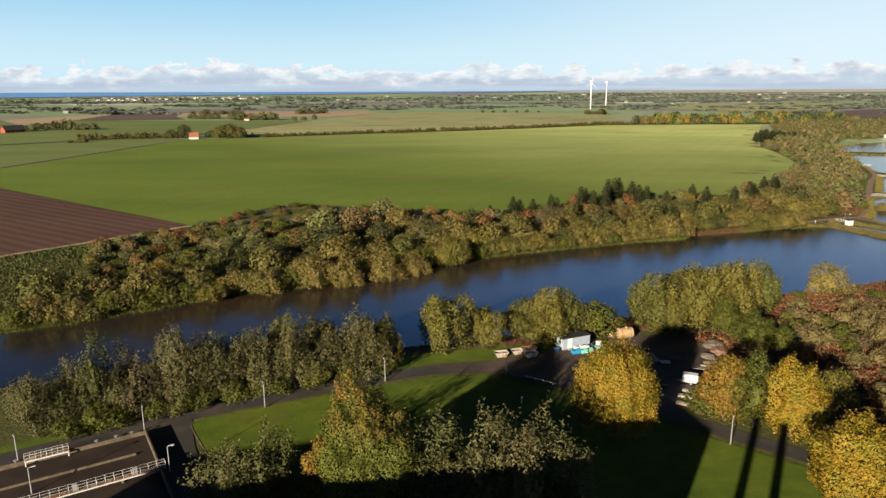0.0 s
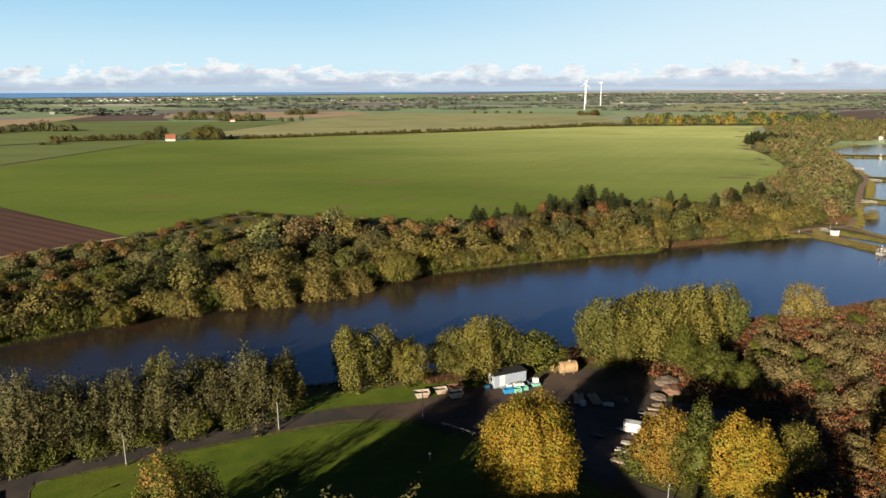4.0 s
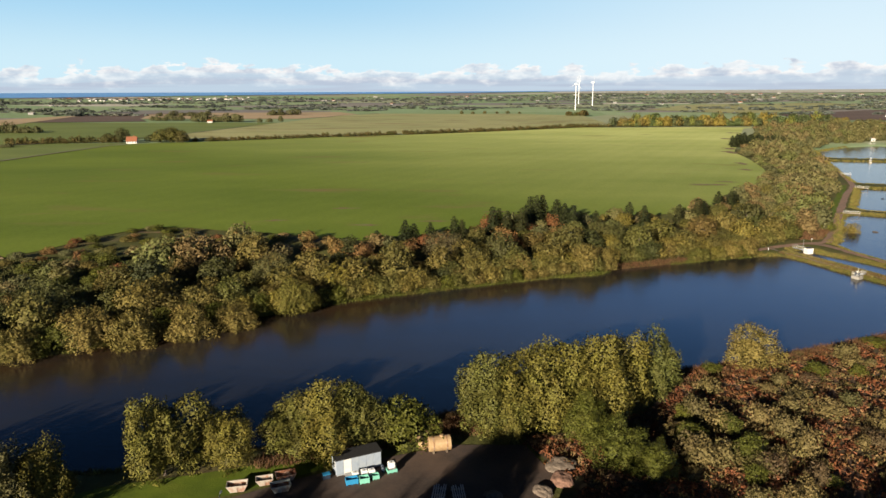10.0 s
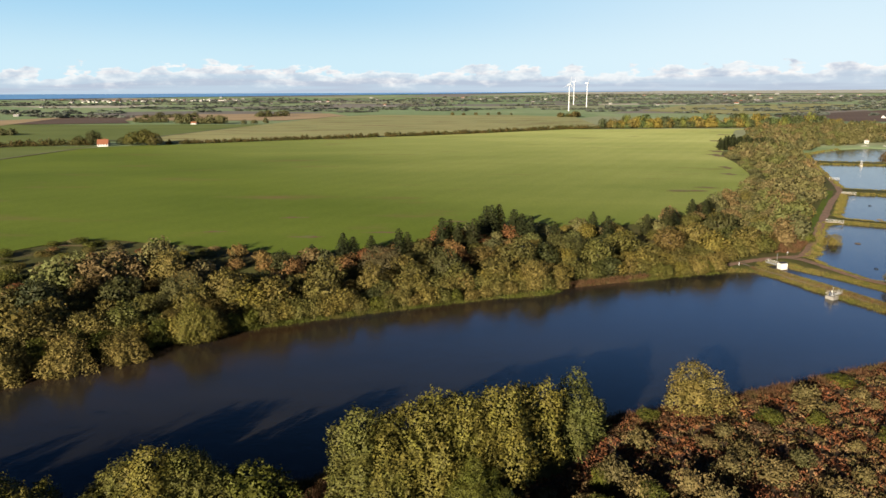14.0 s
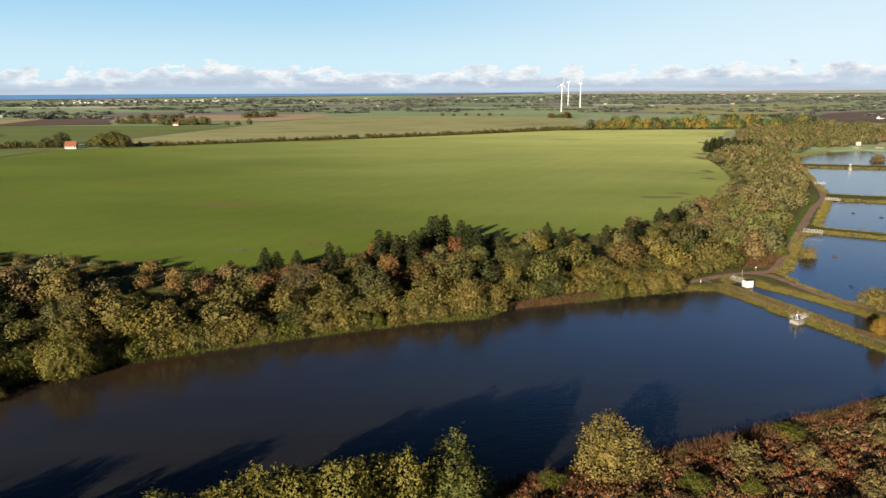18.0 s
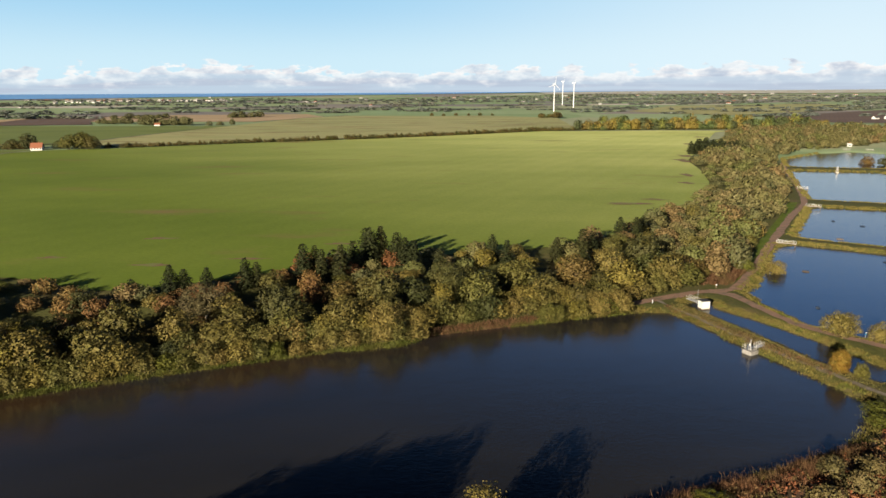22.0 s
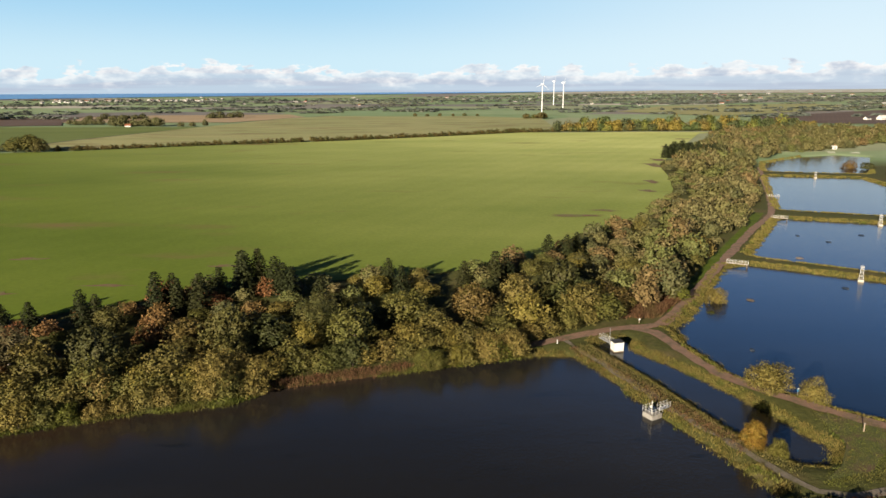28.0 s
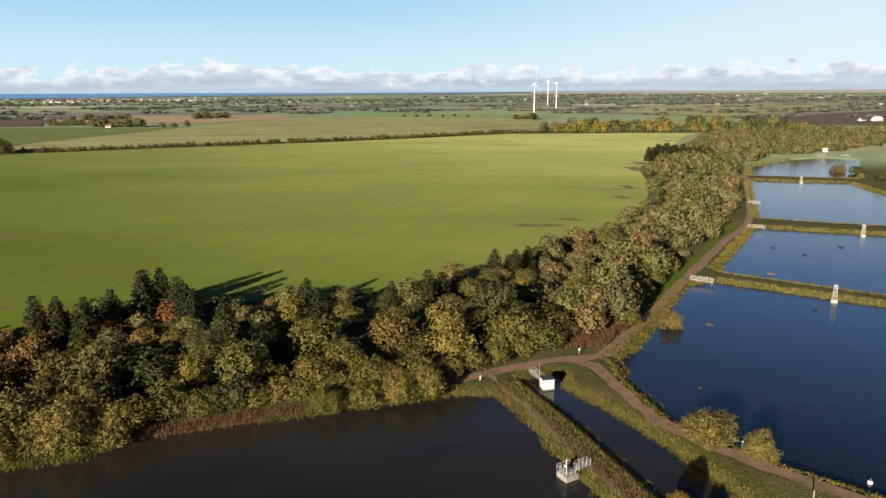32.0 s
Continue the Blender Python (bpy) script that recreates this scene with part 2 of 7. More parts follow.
M_WILLOW = leaf("yellowing_willow_foliage", [(0.0, (0.07102, 0.06322, 0.01191)), (0.5, (0.08248, 0.06778, 0.01191)), (1.0, (0.05269, 0.05269, 0.01191))])
M_BIRCH = leaf("grey_green_birch_foliage", [(0.0, (0.05241, 0.04893, 0.01644)), (0.35, (0.06254, 0.05319, 0.02037)), (0.6, (0.04395, 0.0468, 0.01332)), (0.8, (0.06763, 0.04964, 0.02428)), (1.0, (0.0541, 0.05248, 0.01567))], 0.1, 0.3)
M_YELLOW = leaf("golden_maple_foliage", [(0.0, (0.1563, 0.08568, 0.01008)), (0.4, (0.1563, 0.0983, 0.009073)), (0.7, (0.1259, 0.09574, 0.009073)), (1.0, (0.08568, 0.07813, 0.01008))], 0.14, 0.45, 0.3)
M_ORANGE = leaf("orange_maple_foliage", [(0.0, (0.1259, 0.06047, 0.0131)), (0.5, (0.131, 0.07813, 0.01109)), (1.0, (0.08568, 0.06552, 0.01259))], 0.14, 0.45, 0.3)
M_GREEN = leaf("green_foliage", [(0.0, (0.05498, 0.05589, 0.007329)), (0.5, (0.04582, 0.0481, 0.007329)), (1.0, (0.06869, 0.06642, 0.008248))])
M_OLIVE = leaf("olive_foliage_turning_gold", [(0.0, (0.05726, 0.06185, 0.00916)), (1.0, (0.06869, 0.06642, 0.01008))], 0.1, 0.45, 0.0, (14, 20, (0.11, 0.05956, 0.01191)))
M_CONIFER = leaf("spruce_needles", [(0.0, (0.0134, 0.0165, 0.005497)), (0.6, (0.01787, 0.02061, 0.005842)), (1.0, (0.02456, 0.02267, 0.00687))], 0.1)
M_SHRUB = leaf("shrub_foliage", [(0.0, (0.09856, 0.07216, 0.02816)), (0.25, (0.07744, 0.0616, 0.022)), (0.45, (0.1021, 0.07568, 0.02816)), (0.6, (0.044, 0.044, 0.01496)), (0.72, (0.088, 0.06688, 0.0264)), (0.88, (0.06864, 0.05632, 0.02112)), (1.0, (0.0528, 0.03168, 0.0176))], 0.08, 0.32)
M_HEATH = leaf("russet_bramble_and_bracken", [(0.0, (0.04752, 0.04576, 0.0132)), (0.16, (0.1122, 0.06635, 0.0264)), (0.32, (0.1386, 0.05262, 0.022)), (0.5, (0.1162, 0.04004, 0.0187)), (0.62, (0.1518, 0.09495, 0.044)), (0.76, (0.06864, 0.05949, 0.0198)), (0.88, (0.132, 0.0572, 0.0242)), (1.0, (0.1584, 0.103, 0.0495))], 0.08, 0.26, 0.12)
M_REED = leaf("yellow_reed_and_grass", [(0.0, (0.05233, 0.06464, 0.009847)), (0.3, (0.09228, 0.07694, 0.01847)), (0.6, (0.1109, 0.08617, 0.02463)), (0.8, (0.06157, 0.06772, 0.01109)), (1.0, (0.08617, 0.05849, 0.02154))], 0.2, 0.55, 0.12)
M_REEDTAN = leaf("dry_tan_grass", [(0.0, (0.1431, 0.1002, 0.04653)), (0.5, (0.1073, 0.0859, 0.02864)), (1.0, (0.07874, 0.07874, 0.02148))], 0.2, 0.5, 0.1)
M_REEDBROWN = leaf("brown_reed_heads", [(0.0, (0.08017, 0.0355, 0.01718)), (0.6, (0.09161, 0.04868, 0.02405)), (1.0, (0.06872, 0.05154, 0.01718))], 0.2, 0.5, 0.15)
M_SHOREGREEN = leaf("fresh_shore_grass", [(0.0, (0.05233, 0.06772, 0.009847)), (0.5, (0.07387, 0.07694, 0.01354)), (1.0, (0.08003, 0.06464, 0.01847))], 0.2, 0.5, 0.1)
# far foliage: distance haze is mixed into these greyed, bluish leaf colours
M_HAZEWOOD = leaf("hazed_wood_foliage", [(0.0, (0.0702, 0.0783, 0.0675)), (0.4, (0.0567, 0.0648, 0.0567)), (0.7, (0.0756, 0.0783, 0.0621)), (1.0, (0.0918, 0.081, 0.0648))], 0.1, 0.3, 0.012)
M_HEDGE = leaf("hedge_foliage", [(0.0, (0.06872, 0.04581, 0.01718)), (0.35, (0.04868, 0.04868, 0.01431)), (0.6, (0.08017, 0.05441, 0.01718)), (0.8, (0.05154, 0.05727, 0.01431)), (1.0, (0.08586, 0.07445, 0.01718))], 0.2, 0.5, 0.05)
M_BARK = surface("bark", (0.02863, 0.02291, 0.01718), (0.07445, 0.05727, 0.04295), 6, 0.9, relief=0.05)
M_BIRCHBARK = surface("birch_bark", (0.06872, 0.06299, 0.05154), (0.2061, 0.1947, 0.1718), 5, 0.8, relief=0.02)

# ---- the lie of the land ----
from mathutils.geometry import delaunay_2d_cdt

LOW = [(-2000, -800), (-400, 27), (-121, 171), (-105, 179), (-84, 194), (-70, 204), (-50, 212), (-19, 234), (17, 254), (47, 266),
       (99, 284), (137, 299), (166, 308), (176, 316), (189, 325), (201, 329), (206, 333), (223, 359), (242, 389), (282, 453),
       (312, 498), (345, 572), (376, 641), (394, 685), (421, 748), (484, 802), (540, 830), (800, 1000), (5000, 2400), (5000, -3000), (-2000, -3000)]
LAKE = [(-300, 79), (-121, 171), (-105, 179), (-84, 193.5), (-70, 204), (-50, 212), (-19, 234), (17, 254), (47, 266.5), (80, 278.5), (99, 283), (106, 290),
        (137, 300), (165, 308.5), (175.5, 308.2), (179.6, 300.6), (186.4, 278), (193.4, 262.7), (198, 249), (190, 237.5), (183, 231), (163, 222.5), (150, 217.5),
        (127, 208.5), (100, 199.8), (72, 188), (48, 179.5), (20, 168.5), (-13, 158.5), (-42, 156), (-67, 149.5), (-85, 141), (-98, 134), (-280, 40)]
CANAL = [(184.5, 318.4), (191.5, 318.5), (191.2, 312), (199, 300), (206, 286.3), (214.5, 263.5), (210.5, 258.5), (206, 259), (199.6, 270.4), (191, 295), (182.5, 315.5)]
POND_A = [(207, 321.5), (206.3, 327), (214.4, 336), (229, 360), (246, 391), (256, 395), (297, 367), (380, 318), (330, 235), (240, 267), (231, 274.6),
          (224.5, 280), (210.5, 296.5), (206.3, 316)]
POND_B = [(263.5, 409.5), (310.5, 485), (314, 485), (361, 467), (440, 436), (405, 320), (304, 378), (267, 404.5)]
POND_C = [(322.5, 509), (376, 640.5), (384, 655), (442, 637.5), (431, 575), (450, 530), (430, 464), (373, 487)]
POND_D = [(393.6, 681), (421.7, 745), (484, 798), (522, 812), (541, 790), (460, 658)]
PONDS = [LAKE, CANAL, POND_A, POND_B, POND_C, POND_D]


def sdist(outline, x, y):
    """Distance to an outline, negative inside it."""
    x, y = np.asarray(x, float), np.asarray(y, float)
    d = np.full(x.shape, 1e18)
    inside = np.zeros(x.shape, bool)
    for (x0, y0), (x1, y1) in zip(outline, outline[1:] + outline[:1]):
        ex, ey = x1 - x0, y1 - y0
        k = np.clip(((x - x0) * ex + (y - y0) * ey) / (ex * ex + ey * ey), 0, 1)
        d = np.minimum(d, (x - x0 - k * ex) ** 2 + (y - y0 - k * ey) ** 2)
        if y0 != y1:
            inside ^= ((y0 > y) != (y1 > y)) & (x < ex * (y - y0) / ey + x0)
    d = np.sqrt(d)
    return np.where(inside, -d, d)


def level(x, y, banks=True):
    """Height of the ground: flat by the ponds, five metres up to the fields, then slowly rising, lifted far out to fit
    the horizon to the camera's view.
    """
    x, y = np.asarray(x, float), np.asarray(y, float)
    s = sdist(LOW, x, y)
    k = np.clip((s - 4) / 70, 0, 1)
    far = np.clip((np.hypot(x, y) - 2000) / 2900, 0, 1.05)
    z = 5 * k * k * (3 - 2 * k) + 0.0055 * np.clip(s - 80, 0, 6000) + 24 * far ** 2
    if banks:
        d = np.full(x.shape, 1e9)
        for outline in PONDS:
            d = np.minimum(d, sdist(outline, x, y))
        z = z + np.clip(-1.12 + 0.45 * d, -3, 0)
    return z


def lev(x, y, banks=True):
    return float(level(np.array([x]), np.array([y]), banks)[0])


def mesh_np(name, verts, faces, mats, smooth=False, normals=None):
    """A mesh from arrays of vertices and of equal-sided faces."""
    verts, faces = np.asarray(verts, np.float32), np.asarray(faces, np.int32)
    n, k = faces.shape
    me = bpy.data.meshes.new(name)
    me.vertices.add(len(verts))
    me.vertices.foreach_set("co", verts.ravel())
    me.loops.add(n * k)
    me.loops.foreach_set("vertex_index", faces.ravel())
    me.polygons.add(n)
    me.polygons.foreach_set("loop_start", np.arange(0, n * k, k, dtype=np.int32))
    me.polygons.foreach_set("loop_total", np.full(n, k, np.int32))
    me.polygons.foreach_set("use_smooth", np.full(n, smooth))
    me.update(calc_edges=True)
    if normals is not None:
        me.normals_split_custom_set_from_vertices(np.asarray(normals, np.float32))
    me.materials.append(mats)
    return me


def axis(*spans):
    out = [spans[0][0]]
    for a, b, step in spans:
        out += list(np.linspace(a, b, max(2, int(round((b - a) / step)) + 1))[1:])
    return np.array(out)


def sheet(name, outline, mat, lift=0.05, step=12.0, banks=False, label="", category=""):
    """A piece of the ground's cover, draped over the land."""
    pts = []
    for (x0, y0), (x1, y1) in zip(outline, outline[1:] + outline[:1]):
        n = max(1, int(math.hypot(x1 - x0, y1 - y0) / step))
        pts += [(x0 + (x1 - x0) * i / n, y0 + (y1 - y0) * i / n) for i in range(n)]
    ring = len(pts)
    p = np.array(pts)
    gx, gy = np.meshgrid(np.arange(p[:, 0].min(), p[:, 0].max(), step), np.arange(p[:, 1].min(), p[:, 1].max(), step))
    keep = sdist(outline, gx, gy) < -step * 0.3
    pts += list(zip(gx[keep], gy[keep]))
    v, _, f, *_ = delaunay_2d_cdt([Vector(q) for q in pts], [(i, (i + 1) % ring) for i in range(ring)], [], 1, 1e-4)
    x, y = np.array([q[0] for q in v]), np.array([q[1] for q in v])
    ob = new(name, mesh_np(name, np.c_[x, y, level(x, y, banks) + lift], np.array([list(t) for t in f]), mat, True))
    if ob.data.polygons[0].normal.z < 0:
        ob.data.flip_normals()
    return tagged(ob, label, category, "", "structure")


def smooth_line(line, step=2.0):
    """A curve through the points of a line, at even steps."""
    p = [Vector((*q, 0)) for q in line]
    p = [2 * p[0] - p[1], *p, 2 * p[-1] - p[-2]]
    out = []
    for a, b, c, d in zip(p, p[1:], p[2:], p[3:]):
        n = max(1, int((c - b).length / step))
        for i in range(n):
            u = i / n
            out.append(0.5 * (2 * b + (c - a) * u + (2 * a - 5 * b + 4 * c - d) * u * u + (3 * b - a - 3 * c + d) * u ** 3))
    out.append(p[-2])
    return [(q.x, q.y) for q in out]


def band(name, line, width, mat, lift=0.06, step=2.5, ragged=0.0, label="", category=""):
    """A road or track along a line, seven strips wide so that it follows the ground."""
    q = np.array(smooth_line(line, step))
    d = np.gradient(q, axis=0)
    d /= np.linalg.norm(d, axis=1)[:, None]
    side = np.c_[d[:, 1], -d[:, 0]]
    rng = np.random.default_rng(len(line) * 7)
    cols = []
    for k in (-1, -0.6, -0.2, 0.2, 0.6, 1):
        w = k * width / 2 + (rng.normal(0, ragged, len(q)) if abs(k) == 1 else 0)
        w = np.asarray(w)[..., None] if np.ndim(w) else w
        cols.append(q + side * w)
    g = np.stack(cols, 1)
    x, y = g[..., 0].ravel(), g[..., 1].ravel()
    n = len(q)
    i = np.arange(n * 6).reshape(n, 6)
    faces = np.stack([i[:-1, :-1], i[:-1, 1:], i[1:, 1:], i[1:, :-1]], -1).reshape(-1, 4)
    ob = new(name, mesh_np(name, np.c_[x, y, np.maximum(level(x, y), level(x, y, False) - 0.1) + lift], faces, mat, True))
    if ob.data.polygons[0].normal.z < 0:
        ob.data.flip_normals()
    return tagged(ob, label, category, "", "structure")


# ground cover
def ground_material():
    m, t, p = material("rough_grass_and_earth")
    fine = tex(t, 0.8, 5, 0.65)
    grass = ramp(t, fine, [(0.3, (0.03656, 0.04074, 0.01149)), (0.7, (0.06528, 0.06528, 0.01985))])
    col = mix(t, ramp(t, tex(t, 0.05, 4, 0.6), [(0.52, (0, 0, 0)), (0.74, (1, 1, 1))]), grass, mix(t, fine, (0.06529, 0.04896, 0.02481), (0.1044, 0.07834, 0.03917)))
    # a patchwork of fields far off, lightened and greyed to stand in for haze
    vor = t.nodes.new("ShaderNodeTexVoronoi")
    co = t.nodes.new("ShaderNodeTexCoord")
    mp = t.nodes.new("ShaderNodeMapping")
    mp.inputs["Scale"].default_value, mp.inputs["Rotation"].default_value = (0.0021, 0.0034, 0), (0, 0, 0.35)
    t.links.new(co.outputs["Object"], mp.inputs[0])
    t.links.new(mp.outputs[0], vor.inputs["Vector"])
    vor.inputs["Scale"].default_value, vor.inputs["Randomness"].default_value = 1.0, 0.8
    sp = t.nodes.new("ShaderNodeSeparateColor")
    t.links.new(vor.outputs["Color"], sp.inputs[0])
    hazed_quilt = ramp(t, sp.outputs[0], [(0.0, (0.1628, 0.2134, 0.1136)), (0.2, (0.2034, 0.2228, 0.1363)), (0.36, (0.1466, 0.2041, 0.1022)), (0.52, (0.171, 0.1578, 0.142)), (0.64, (0.1791, 0.2318, 0.1249)),
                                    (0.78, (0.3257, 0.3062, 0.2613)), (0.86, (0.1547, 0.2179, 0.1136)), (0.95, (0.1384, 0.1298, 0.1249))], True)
    hazed_quilt = mix(t, 0.5, hazed_quilt, ramp(t, tex(t, 0.02, 4, 0.6), [(0.3, (0.75, 0.75, 0.75)), (0.7, (1.2, 1.2, 1.2))]), "MULTIPLY")
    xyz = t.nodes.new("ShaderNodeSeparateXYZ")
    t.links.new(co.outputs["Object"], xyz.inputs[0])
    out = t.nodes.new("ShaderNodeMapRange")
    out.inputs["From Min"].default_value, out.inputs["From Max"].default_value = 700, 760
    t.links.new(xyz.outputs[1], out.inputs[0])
    t.links.new(mix(t, out.outputs[0], col, hazed_quilt), p.inputs["Base Color"])
    p.inputs["Roughness"].default_value, p.inputs["Specular IOR Level"].default_value = 0.95, 0.1
    bump(t, p, fine, 0.8, 0.25)
    return m


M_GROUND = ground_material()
X = axis((-5000, -1500, 250), (-1500, -300, 60), (-300, -140, 10), (-140, 330, 2.4), (330, 560, 5), (560, 1500, 40), (1500, 5000, 250))
Y = axis((-600, 40, 40), (40, 420, 2.4), (420, 850, 5), (850, 1500, 25), (1500, 4950, 120))
gx, gy = np.meshgrid(X, Y, indexing="ij")
z = level(gx.ravel(), gy.ravel())
i = np.arange(gx.size).reshape(gx.shape)
faces = np.stack([i[:-1, :-1], i[1:, :-1], i[1:, 1:], i[:-1, 1:]], -1).reshape(-1, 4)
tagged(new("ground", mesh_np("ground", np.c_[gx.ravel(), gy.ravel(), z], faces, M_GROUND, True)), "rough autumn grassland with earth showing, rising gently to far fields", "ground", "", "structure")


def field_material(name, dark, light, stripe, stripes, patch=None, heading=0.5, patch_at=(0.55, 0.75), haze_tint=None):
    """Crop or soil with broad drifts of tone and faint tramlines, optionally paled with distance to imitate haze."""
    m, t, p = material(name)
    broad = tex(t, 0.006, 4, 0.55, (1, 2.2, 1))
    col = ramp(t, broad, [(0.3, dark), (0.7, light)])
    fine = tex(t, 0.6, 5, 0.7)
    col = mix(t, 1.0, col, ramp(t, fine, [(0.2, (0.82, 0.82, 0.82)), (0.8, (1.16, 1.16, 1.16))]), "MULTIPLY")
    co = t.nodes.new("ShaderNodeTexCoord")
    mp = t.nodes.new("ShaderNodeMapping")
    mp.inputs["Rotation"].default_value = (0, 0, heading)
    t.links.new(co.outputs["Object"], mp.inputs[0])
    wv = t.nodes.new("ShaderNodeTexWave")
    wv.inputs["Scale"].default_value, wv.inputs["Distortion"].default_value, wv.inputs["Detail"].default_value = stripes, 0.7, 2
    t.links.new(mp.outputs[0], wv.inputs[0])
    col = mix(t, ramp(t, wv.outputs["Fac"], [(0.0, (0, 0, 0)), (1.0, (0.6, 0.6, 0.6))]), col, mix(t, 1.0, col, stripe, "MULTIPLY"))
    # painted haze: the colour is multiplied up towards the far right
    if haze_tint:
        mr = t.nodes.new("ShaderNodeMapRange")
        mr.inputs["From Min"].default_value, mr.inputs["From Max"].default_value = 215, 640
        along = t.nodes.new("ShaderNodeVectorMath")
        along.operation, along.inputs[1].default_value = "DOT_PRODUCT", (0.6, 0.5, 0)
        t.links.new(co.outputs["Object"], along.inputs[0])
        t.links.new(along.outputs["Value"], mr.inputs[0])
        col = mix(t, mr.outputs[0], col, mix(t, 1.0, col, haze_tint, "MULTIPLY"))
    if patch:
        col = mix(t, ramp(t, tex(t, 0.022, 4, 0.6, (0.5, 1.6, 1)), [(patch_at[0], (0, 0, 0)), (patch_at[1], (1, 1, 1))]), col, patch)
    t.links.new(col, p.inputs["Base Color"])
    p.inputs["Roughness"].default_value, p.inputs["Specular IOR Level"].default_value = 0.95, 0.1
    bump(t, p, fine, 0.6, 0.1)
    return m


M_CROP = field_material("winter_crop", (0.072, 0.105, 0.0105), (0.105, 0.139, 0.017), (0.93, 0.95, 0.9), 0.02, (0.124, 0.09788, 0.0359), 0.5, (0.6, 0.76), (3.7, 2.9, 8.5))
M_PLOUGH = field_material("ploughed_soil", (0.06529, 0.03395, 0.02481), (0.09139, 0.04831, 0.03395), (0.4788, 0.456, 0.456), 0.055, None, 2.136)
M_STUBBLE = field_material("pale_stubble", (0.2481, 0.1829, 0.111), (0.3003, 0.2285, 0.1436), (0.9, 0.9, 0.88), 0.03)
M_DARKSOIL = field_material("dark_soil", (0.07834, 0.0555, 0.0457), (0.1012, 0.07181, 0.05876), (0.85, 0.85, 0.85), 0.04)
M_PASTURE = field_material("pasture", (0.1957, 0.2077, 0.09009), (0.2586, 0.2468, 0.1174), (0.92, 0.94, 0.9), 0.02, (0.141, 0.1174, 0.05485), 0.2, (0.5, 0.7))


def lawn_material():
    m, t, p = material("mown_lawn")
    fine, mid, broad = tex(t, 3.0, 5, 0.7), tex(t, 0.28, 4, 0.65), tex(t, 0.045, 3, 0.6, (1, 1.8, 1))
    col = ramp(t, broad, [(0.3, (0.04047, 0.06529, 0.006529)), (0.55, (0.06203, 0.08813, 0.009139)), (0.75, (0.07508, 0.08487, 0.01305))])
    col = mix(t, 1.0, col, ramp(t, mid, [(0.25, (0.72, 0.76, 0.75)), (0.7, (1.2, 1.14, 1.1))]), "MULTIPLY")
    col = mix(t, 1.0, col, ramp(t, fine, [(0.25, (0.78, 0.8, 0.78)), (0.75, (1.2, 1.18, 1.15))]), "MULTIPLY")
    col = mix(t, ramp(t, tex(t, 0.11, 4, 0.7), [(0.6, (0, 0, 0)), (0.75, (0.7, 0.7, 0.7))]), col, (0.06586, 0.05441, 0.02004))
    t.links.new(col, p.inputs["Base Color"])
    p.inputs["Roughness"].default_value, p.inputs["Specular IOR Level"].default_value = 0.95, 0.1
    bump(t, p, fine, 0.7, 0.08)
    return m


M_ROUGH = surface("rough_green_and_brown_grass", (0.03557, 0.04446, 0.008892), (0.06669, 0.07114, 0.01778), 1.4, 0.95, relief=0.1, stain=(0.07558, 0.04891, 0.02668), stain_scale=0.22)
M_GREENFIELD = field_material("fresh_green_field", (0.08487, 0.111, 0.02938), (0.124, 0.1501, 0.0457), (0.92, 0.94, 0.9), 0.02, None, 0.2)
M_LAWN = lawn_material()
M_ASPHALT = surface("worn_asphalt", (0.0148, 0.0135, 0.01262), (0.02959, 0.02612, 0.02351), 3.0, 0.85, relief=0.01, stain=(0.04135, 0.03264, 0.02612), stain_scale=0.14)
M_YARD = surface("yard_asphalt", (0.02473, 0.01799, 0.0153), (0.04497, 0.03283, 0.02698), 2.0, 0.8, relief=0.01, stain=(0.06743, 0.04497, 0.03373), stain_scale=0.08)
M_TRACK = surface("red_gravel", (0.1272, 0.07383, 0.05093), (0.1884, 0.1146, 0.08143), 2.5, 0.95, relief=0.02, stain=(0.08658, 0.0662, 0.04073), stain_scale=0.4)
M_PATH = surface("grey_gravel", (0.08487, 0.07181, 0.0555), (0.1568, 0.1305, 0.1044), 2.5, 0.95, relief=0.02, stain=(0.07834, 0.07181, 0.03264), stain_scale=0.5)

FIELD = [(-345, 458), (-272, 404), (-112, 288), (-104, 300), (-96, 322), (-84, 340), (-66, 340), (-50, 334), (-20, 326), (3, 315), (19, 317), (50, 333), (72, 348), (100, 356), (131, 361), (153, 372), (176, 386), (200, 428), (213, 443), (257, 491), (282, 560), (297, 617), (309, 678), (390, 860),
         (472, 1041), (503, 1066), (420, 1080), (300, 1076), (249, 1082), (120, 1000), (21, 942), (-110, 880), (-223, 816), (-242, 812), (-285, 795), (-306, 768), (-324, 607), (-336, 508)]
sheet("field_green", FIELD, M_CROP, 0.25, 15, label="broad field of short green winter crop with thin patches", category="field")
sheet("field_ploughed", [(-346, 456), (-273, 402), (-113, 288), (-138, 257), (-160, 233), (-260, 150), (-520, 330)], M_PLOUGH, 0.22, 15, label="ploughed brown field with straight furrows", category="field")
sheet("field_left", [(-348, 458), (-341, 508), (-329, 607), (-310, 770), (-305, 800), (-384, 800), (-415, 770), (-474, 712), (-720, 500), (-524, 332)], M_GREENFIELD, 0.25, 20, label="green pasture beyond a farm lane", category="field")
sheet("field_middle", [(-225, 826), (-110, 890), (21, 952), (120, 1010), (249, 1092), (300, 1086), (330, 1480), (200, 1610), (80, 1600), (-110, 1640), (-187, 1520), (-260, 1130), (-290, 960), (-296, 860)],
      M_PASTURE, 1.0, 30, label="dull green stubble pasture beyond the hedge", category="field")
